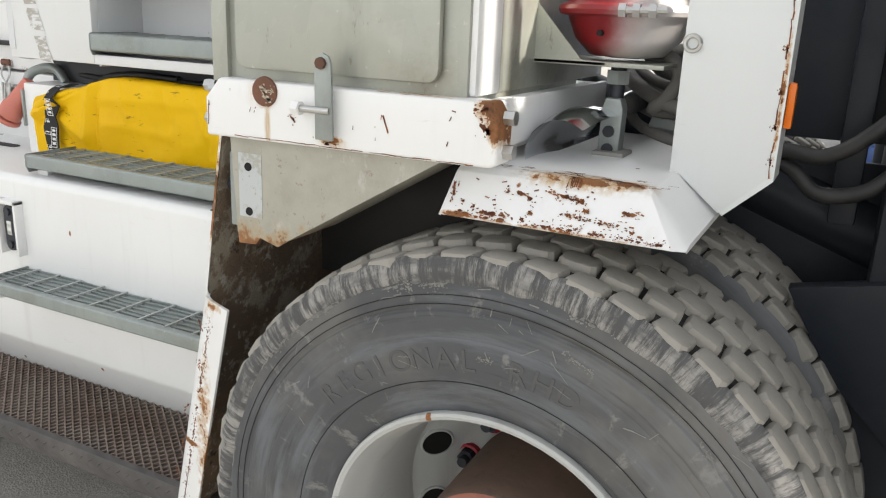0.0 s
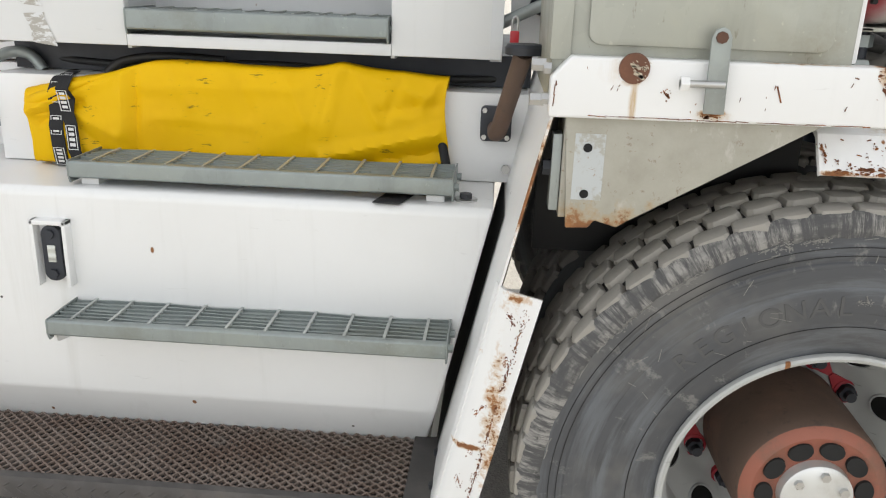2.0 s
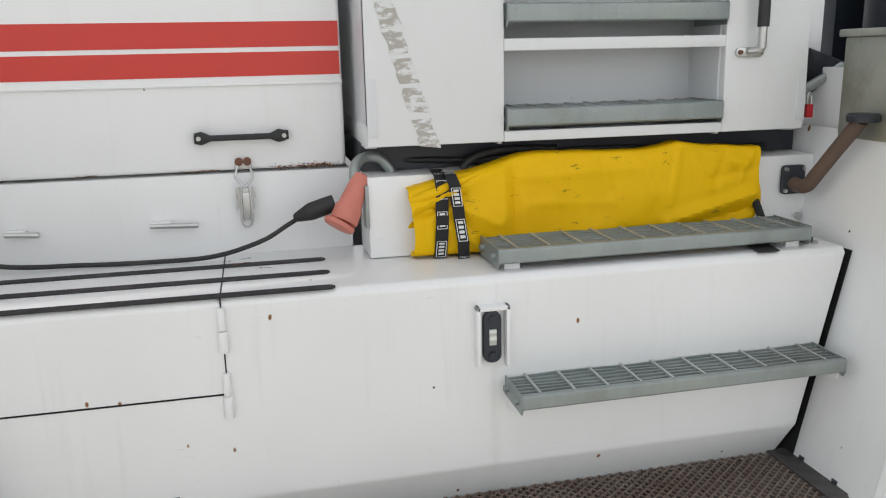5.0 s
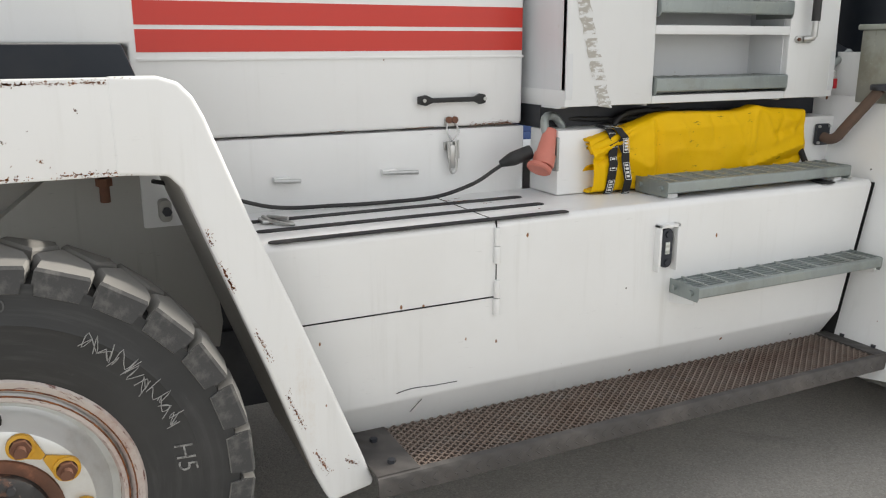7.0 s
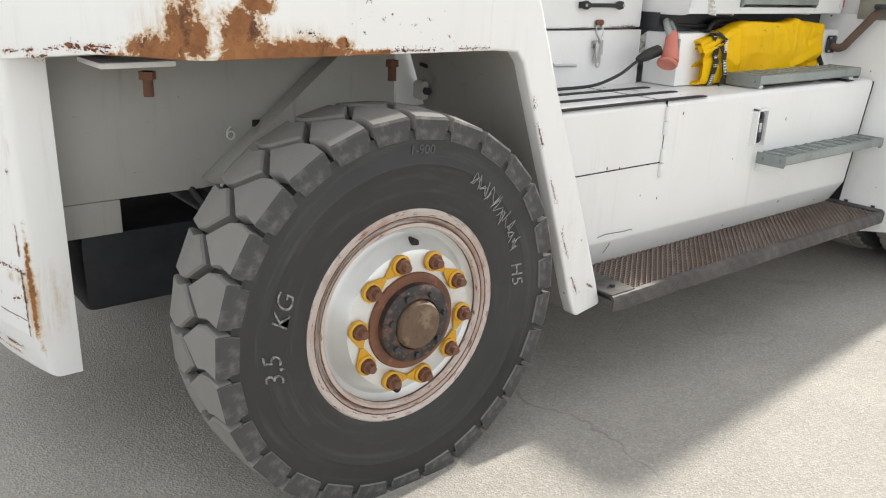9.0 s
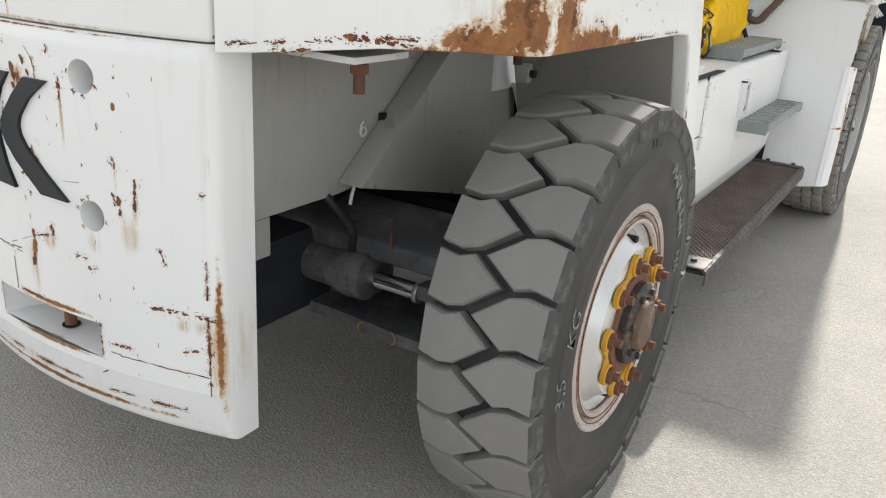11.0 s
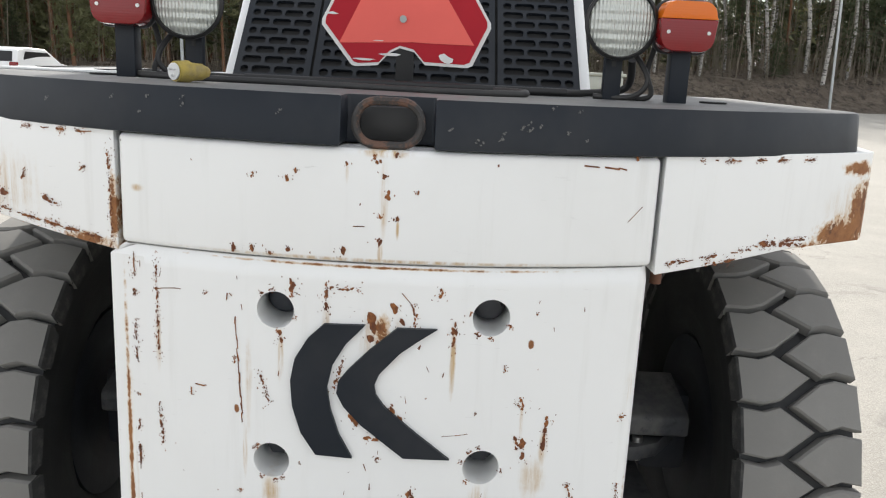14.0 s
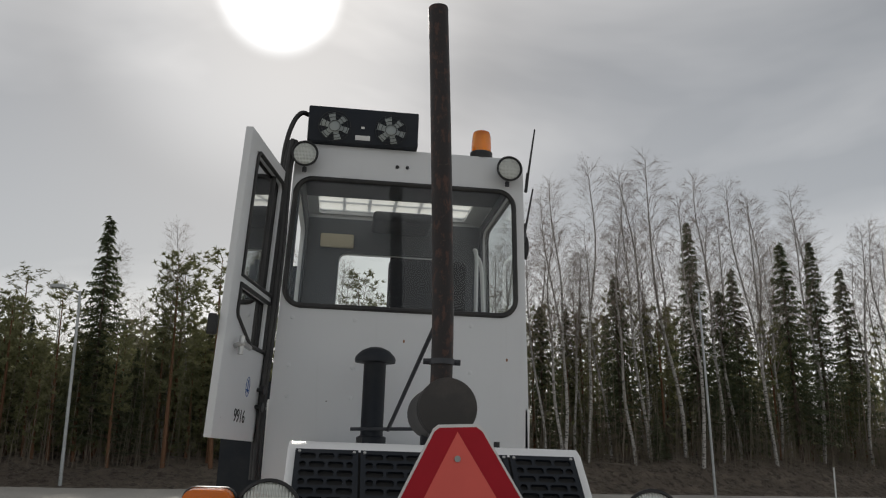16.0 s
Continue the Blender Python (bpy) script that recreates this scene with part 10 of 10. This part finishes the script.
KINDS = {
    "birch_tree": [birch(1, 19), birch(2, 22), birch(3, 17), birch(4, 20), birch(11, 18), birch(12, 21)],
    "spruce_tree": [spruce(5, 15, 2.9), spruce(6, 18, 2.9), spruce(7, 11, 2.5)],
    "pine_tree": [pine(8, 12, 0.35), pine(9, 15, 0.45), pine(10, 9, 0.2), pine(13, 10, 0.06, 56), pine(14, 8, 0.05, 52)],
}
LABELS = {
    "birch_tree": ("tall leafless birch with a white trunk", "birches at the wood's edge"),
    "spruce_tree": ("dark green spruce with drooping boughs", "spruces at the wood's edge"),
    "pine_tree": ("bushy green pine with a brown trunk", "pines at the wood's edge"),
}


def plant(kind, i, x, y, scale, turn):
    ob = thing(kind, LABELS[kind][0], "tree", LABELS[kind][1])
    tr_, cr = KINDS[kind][i % len(KINDS[kind])]
    part("trunk", tr_, None, ob)
    part("crown", cr, None, ob)
    ob.matrix_basis = Matrix.Translation((x, y, bank_z(x, y) - 0.1)) @ Matrix.Rotation(radians(-2), 4, "X") @ Matrix.Rotation(turn, 4, "Z") @ Matrix.Scale(scale, 4)


rnd = random.Random(21)


def stand(kind, count, y0, y1, d0, d1, low, high, grow=0.0):
    """Trees scattered along the edge from y0 to y1, d0 to d1 behind the bank's foot; grow makes them taller towards y1."""
    for k in range(count):
        f = (k + rnd.random()) / count
        y = y0 + (y1 - y0) * f
        plant(kind, k + count, edge_x(y) + d0 + (d1 - d0) * rnd.random() ** 1.3, y, rnd.uniform(low, high) * (1 + grow * f), rnd.uniform(0, 6.3))


# slender birches of the right-hand stretch with spruces and pines between
stand("birch_tree", 13, -10, -22, 4, 9, 0.68, 0.82, 0.18)
stand("birch_tree", 14, -20, -48, 3.5, 9, 0.90, 1.10, 0.05)
stand("birch_tree", 26, -8, -50, 10, 22, 0.74, 0.95, 0.18)
for y, d_, i, k in ((-26.0, 7, 1, 1.0), (-34.5, 6, 0, 1.14), (-18.8, 6, 0, 0.85), (-28.6, 7, 2, 1.2), (-30.6, 8, 0, 1.02), (-38.5, 7, 1, 1.0), (-13.2, 7, 2, 0.95), (-22.6, 9, 0, 0.75), (-42.5, 8, 0, 1.1), (-15.8, 9, 0, 0.7)):
    plant("spruce_tree", i, edge_x(y) + d_, y, k, y)
stand("spruce_tree", 6, -10, -48, 10, 18, 0.55, 0.80)
stand("pine_tree", 32, -8, -50, 7, 16, 0.70, 1.0)
stand("pine_tree", 16, -9, -46, 6, 12, 0.40, 0.72)
# mixed green stretch on the left: young pines in front, birches behind
plant("spruce_tree", 0, edge_x(12.0) + 4.5, 12.0, 0.83, 0.4)
stand("pine_tree", 40, -8, 32, 4, 12, 0.56, 0.80)
stand("pine_tree", 80, -7, 33, 3.5, 9, 0.45, 0.78)
stand("spruce_tree", 7, -9, 30, 6, 12, 0.40, 0.55)
stand("spruce_tree", 7, 2, 28, 4, 8, 0.28, 0.42)
stand("birch_tree", 18, -6, 13, 6, 14, 0.50, 0.62)
stand("birch_tree", 8, 13, 32, 8, 14, 0.48, 0.56)
for y, d_, k in ((-20.5, 3.6, 0.30), (-21.4, 4.2, 0.20)):
    plant("spruce_tree", 2, edge_x(y) + d_, y, k, y)


def inside(d0, d1, y0, y1, power=1.0):
    y = y0 + (y1 - y0) * rnd.random()
    x = edge_x(y) + d0 + (d1 - d0) * rnd.random() ** power
    return x, y, bank_z(x, y)


# undergrowth: thin saplings and brush, far trunks behind
brush = Soup()
for k in range(3800):
    x, y, z = inside(3.5, 14, -52, 32, 1.2)
    h = rnd.uniform(0.8, 3.6) if rnd.random() < 0.75 else rnd.uniform(4, 8)
    tip = Vector((x + rnd.uniform(-0.5, 0.5), y + rnd.uniform(-0.5, 0.5), z + h))
    brush.stick((x, y, z - 0.1), tip, 0.012 + 0.003 * h)
    for j in range(6):
        o = Vector((x, y, z)).lerp(tip, rnd.uniform(0.3, 0.95))
        brush.stick(o, o + Vector((rnd.uniform(-0.6, 0.6), rnd.uniform(-0.6, 0.6), rnd.uniform(0.1, 0.8))), 0.008)
ob = new("undergrowth", brush.mesh("undergrowth", M_BRUSH))
tagged(ob, "brown leafless brush and saplings under the trees", "undergrowth", kind="stuff")
stems = Soup()
for k in range(5000):
    x, y, z = inside(10, 42, -90 if k % 2 else -10, 50)
    h = rnd.uniform(3.0, 8.0) * (0.75 if y > -6 else 1.1)
    tip = Vector((x + rnd.gauss(0, 1.1), y + rnd.gauss(0, 1.1), z + h))
    stems.stick((x, y, z - 0.1), tip, 0.030)
    for j in range(7):
        o = Vector((x, y, z)).lerp(tip, rnd.uniform(0.05, 0.9))
        stems.stick(o, o + Vector((rnd.uniform(-1.2, 1.2), rnd.uniform(-1.2, 1.2), rnd.uniform(-0.3, 1.2))), 0.026)
ob = new("thicket", stems.mesh("thicket", M_BRUSH))
tagged(ob, "dense brown-grey thicket of thin stems inside the wood", "thicket", kind="stuff")
far = Soup()
for k in range(420):
    x, y, z = inside(16, 48, -85 if k % 2 else -9, 45)
    h = rnd.uniform(8, 14) * (0.8 if y > -5 else 1.2)
    far.tube([(x, y, 0.5), (x + rnd.uniform(-0.4, 0.4), y + rnd.uniform(-0.4, 0.4), h)], [0.15, 0.03], 4)
    if y > -9 or k % 4 == 1:
        for j in range(120):
            t = rnd.random()
            r = (1 - t) * 2.0 + 0.2
            c = Vector((x + rnd.gauss(0, 0.5) * r, y + rnd.gauss(0, 0.5) * r, 1.5 + (h - 1.5) * t))
            d = Vector((rnd.gauss(0, 1), rnd.gauss(0, 1), rnd.gauss(-0.4, 0.6))).normalized()
            u = d.orthogonal().normalized() * 0.2
            far.tri(c - u, c + u, c + d * 0.8)
ob = new("far_wood", far.mesh("far_wood", M_PINE))
tagged(ob, "dense dark wood behind the edge trees", "wood", kind="stuff")
low = Soup()
for k in range(9500):
    x, y, z = inside(5, 20, -56 if k % 5 == 0 else -9, 36)
    c = Vector((x, y, z + rnd.random() ** 1.3 * (5.5 if y > -8 else 3.2)))
    d = Vector((rnd.gauss(0, 1), rnd.gauss(0, 1), rnd.gauss(0, 0.8))).normalized()
    u = d.orthogonal().normalized() * 0.12
    low.tri(c - u, c + u, c + d * 0.55)
ob = new("young_conifers", low.mesh("young_conifers", M_PINE))
tagged(ob, "thicket of young green conifers at the wood's foot", "thicket", kind="stuff")
litter = Soup()
for k in range(3400):
    x, y, z = inside(0.3, 8, -50, 30)
    a = rnd.uniform(0, 6.3)
    ln = rnd.uniform(0.2, 1.3)
    p = Vector((x, y, z + 0.05))
    litter.stick(p, p + Vector((math.cos(a) * ln, math.sin(a) * ln, rnd.uniform(0.0, 0.30))), rnd.uniform(0.012, 0.03))
for k in range(26):
    x, y, z = inside(1.5, 7, -46, -6)
    a, ln = rnd.uniform(1.0, 2.1), rnd.uniform(1.5, 4.5)
    p = Vector((x, y, z + 0.12))
    litter.stick(p, p + Vector((math.cos(a) * ln, math.sin(a) * ln, rnd.uniform(0.0, 0.5))), rnd.uniform(0.05, 0.09))
ob = new("felled_branches", litter.mesh("felled_branches", plain("grey_dead_wood", (0.19, 0.16, 0.13), 0.9, 0.0, 0.4, 3.0)))
tagged(ob, "felled branches and thin logs scattered on the bank", "branches", kind="stuff")

# ---------------- yard furniture ----------------
M_POLE = galvanised("galvanised_lamp_pole", (0.42, 0.44, 0.45))
for (x, y, h, arm) in ((36.0, 12.0, 8.7, -1), (44.0, -21.75, 12.0, 0)):
    lampp = thing("street_lamp", "tall grey steel street lamp by the wood", "street lamp", "street lamps")
    lean_ = 0.035 * h
    bm = bmesh.new()
    tube(bm, [(x, y, -0.1), (x, y + lean_ * 0.5, h * 0.5), (x, y + lean_, h - 0.5), (x, y + lean_ + 0.15 * (1 if arm else 0), h - 0.1), (x, y + lean_ + (0.95 if arm else 0.05), h + 0.12)], lambda t: 0.085 - 0.05 * t, 10)
    part("pole", bm, M_POLE, lampp)
    bm = bmesh.new()
    box(bm, x - 0.12, x + 0.12, y + lean_ + (0.7 if arm else -0.25), y + lean_ + (1.35 if arm else 0.25), h + 0.05, h + 0.22)
    bev(bm, 0.05, 3)
    part("lamp_head", bm, M_POLE, lampp, "grey lamp head")
post = rodded("marker_post", M_WHITE_PLASTIC, None, (46.0, -30.5, -0.05), (46.0, -30.5, 1.9), 0.05, "thin white marker post at the yard's edge")
tagged(post, category="post")

# parked white car at the far left of the yard
car = thing("car", "white hatchback parked on the yard, seen from behind", "car", at=(27.0, 14.8, 0.0))
CARP = [(-2.1, 0.35), (-2.15, 0.75), (-2.05, 0.98), (-1.75, 1.42), (-1.2, 1.5), (0.2, 1.46), (0.95, 1.0), (1.9, 0.85), (2.1, 0.6), (2.1, 0.3), (1.75, 0.28), (-1.8, 0.28)]
bm = bmesh.new()
prism(bm, CARP, "y", -0.88, 0.88)
for v in bm.verts:
    if v.co.z > 1.0:
        v.co.y *= 0.82
bev(bm, 0.06, 3, 20)
part("body", bm, M_WHITE_CLEAN, car)
for s in (-1, 1):
    prismed("side_window", M_BLACK, car, [(-1.6, 1.03), (-1.4, 1.36), (0.1, 1.34), (0.7, 1.03)], "y", s * 0.80, s * 0.812, 0)
    boxed("tail_light", M_LENS_RED, car, -2.14, -2.0, s * 0.74 - 0.12, s * 0.74 + 0.12, 0.80, 1.02, 0.03)
    for xx in (-1.3, 1.35):
        bm = bmesh.new()
        lathe(bm, [(0.0, 0.0), (0.0, 0.20), (0.02, 0.31), (0.10, 0.32), (0.20, 0.31)], (xx, s * 0.88 - 0.1, 0.32), "y", 24)
        part("wheel", bm, M_SOLID, car)
bm = bmesh.new()
bm.faces.new([bm.verts.new(p) for p in ((-2.02, -0.66, 1.03), (-2.02, 0.66, 1.03), (-1.80, 0.58, 1.36), (-1.80, -0.58, 1.36))])
part("rear_window", bm, M_BLACK, car)
bm = bmesh.new()
box(bm, -2.18, -2.12, -0.26, 0.26, 0.52, 0.62)
part("number_plate", bm, M_WHITE_PLASTIC, car)

# blue freight container beyond the truck
M_CBLUE = paint("blue_container_paint", (0.035, 0.075, 0.22), 0.5, dirt=0.3)
cont = thing("freight_container", "blue corrugated freight container behind the truck", "container", at=(6.5, 9.0, 0))
bm = bmesh.new()
n = 64
prof = []
for i in range(n + 1):
    x = -2.6 + 6.0 * i / n
    prof.append((x, -1.2 + (0.036 if (i // 2) % 2 else 0.0)))
va, vb = [bm.verts.new((x, y, 0.18)) for x, y in prof], [bm.verts.new((x, y, 2.55)) for x, y in prof]
for i in range(n):
    bm.faces.new((va[i], va[i + 1], vb[i + 1], vb[i]))
part("side_wall", bm, M_CBLUE, cont)
boxed("core", M_CBLUE, cont, -2.6, 3.4, -1.12, 1.2, 0.15, 2.57, 0.01)
for z0, z1 in ((0.0, 0.18), (2.5, 2.62)):
    boxed("rail", M_CBLUE, cont, -2.66, 3.46, -1.235, -1.10, z0, z1, 0.01)
for xx in (-2.6, 3.4):
    boxed("corner_post", M_CBLUE, cont, xx - 0.07, xx + 0.07, -1.235, -1.08, 0.0, 2.62, 0.01)
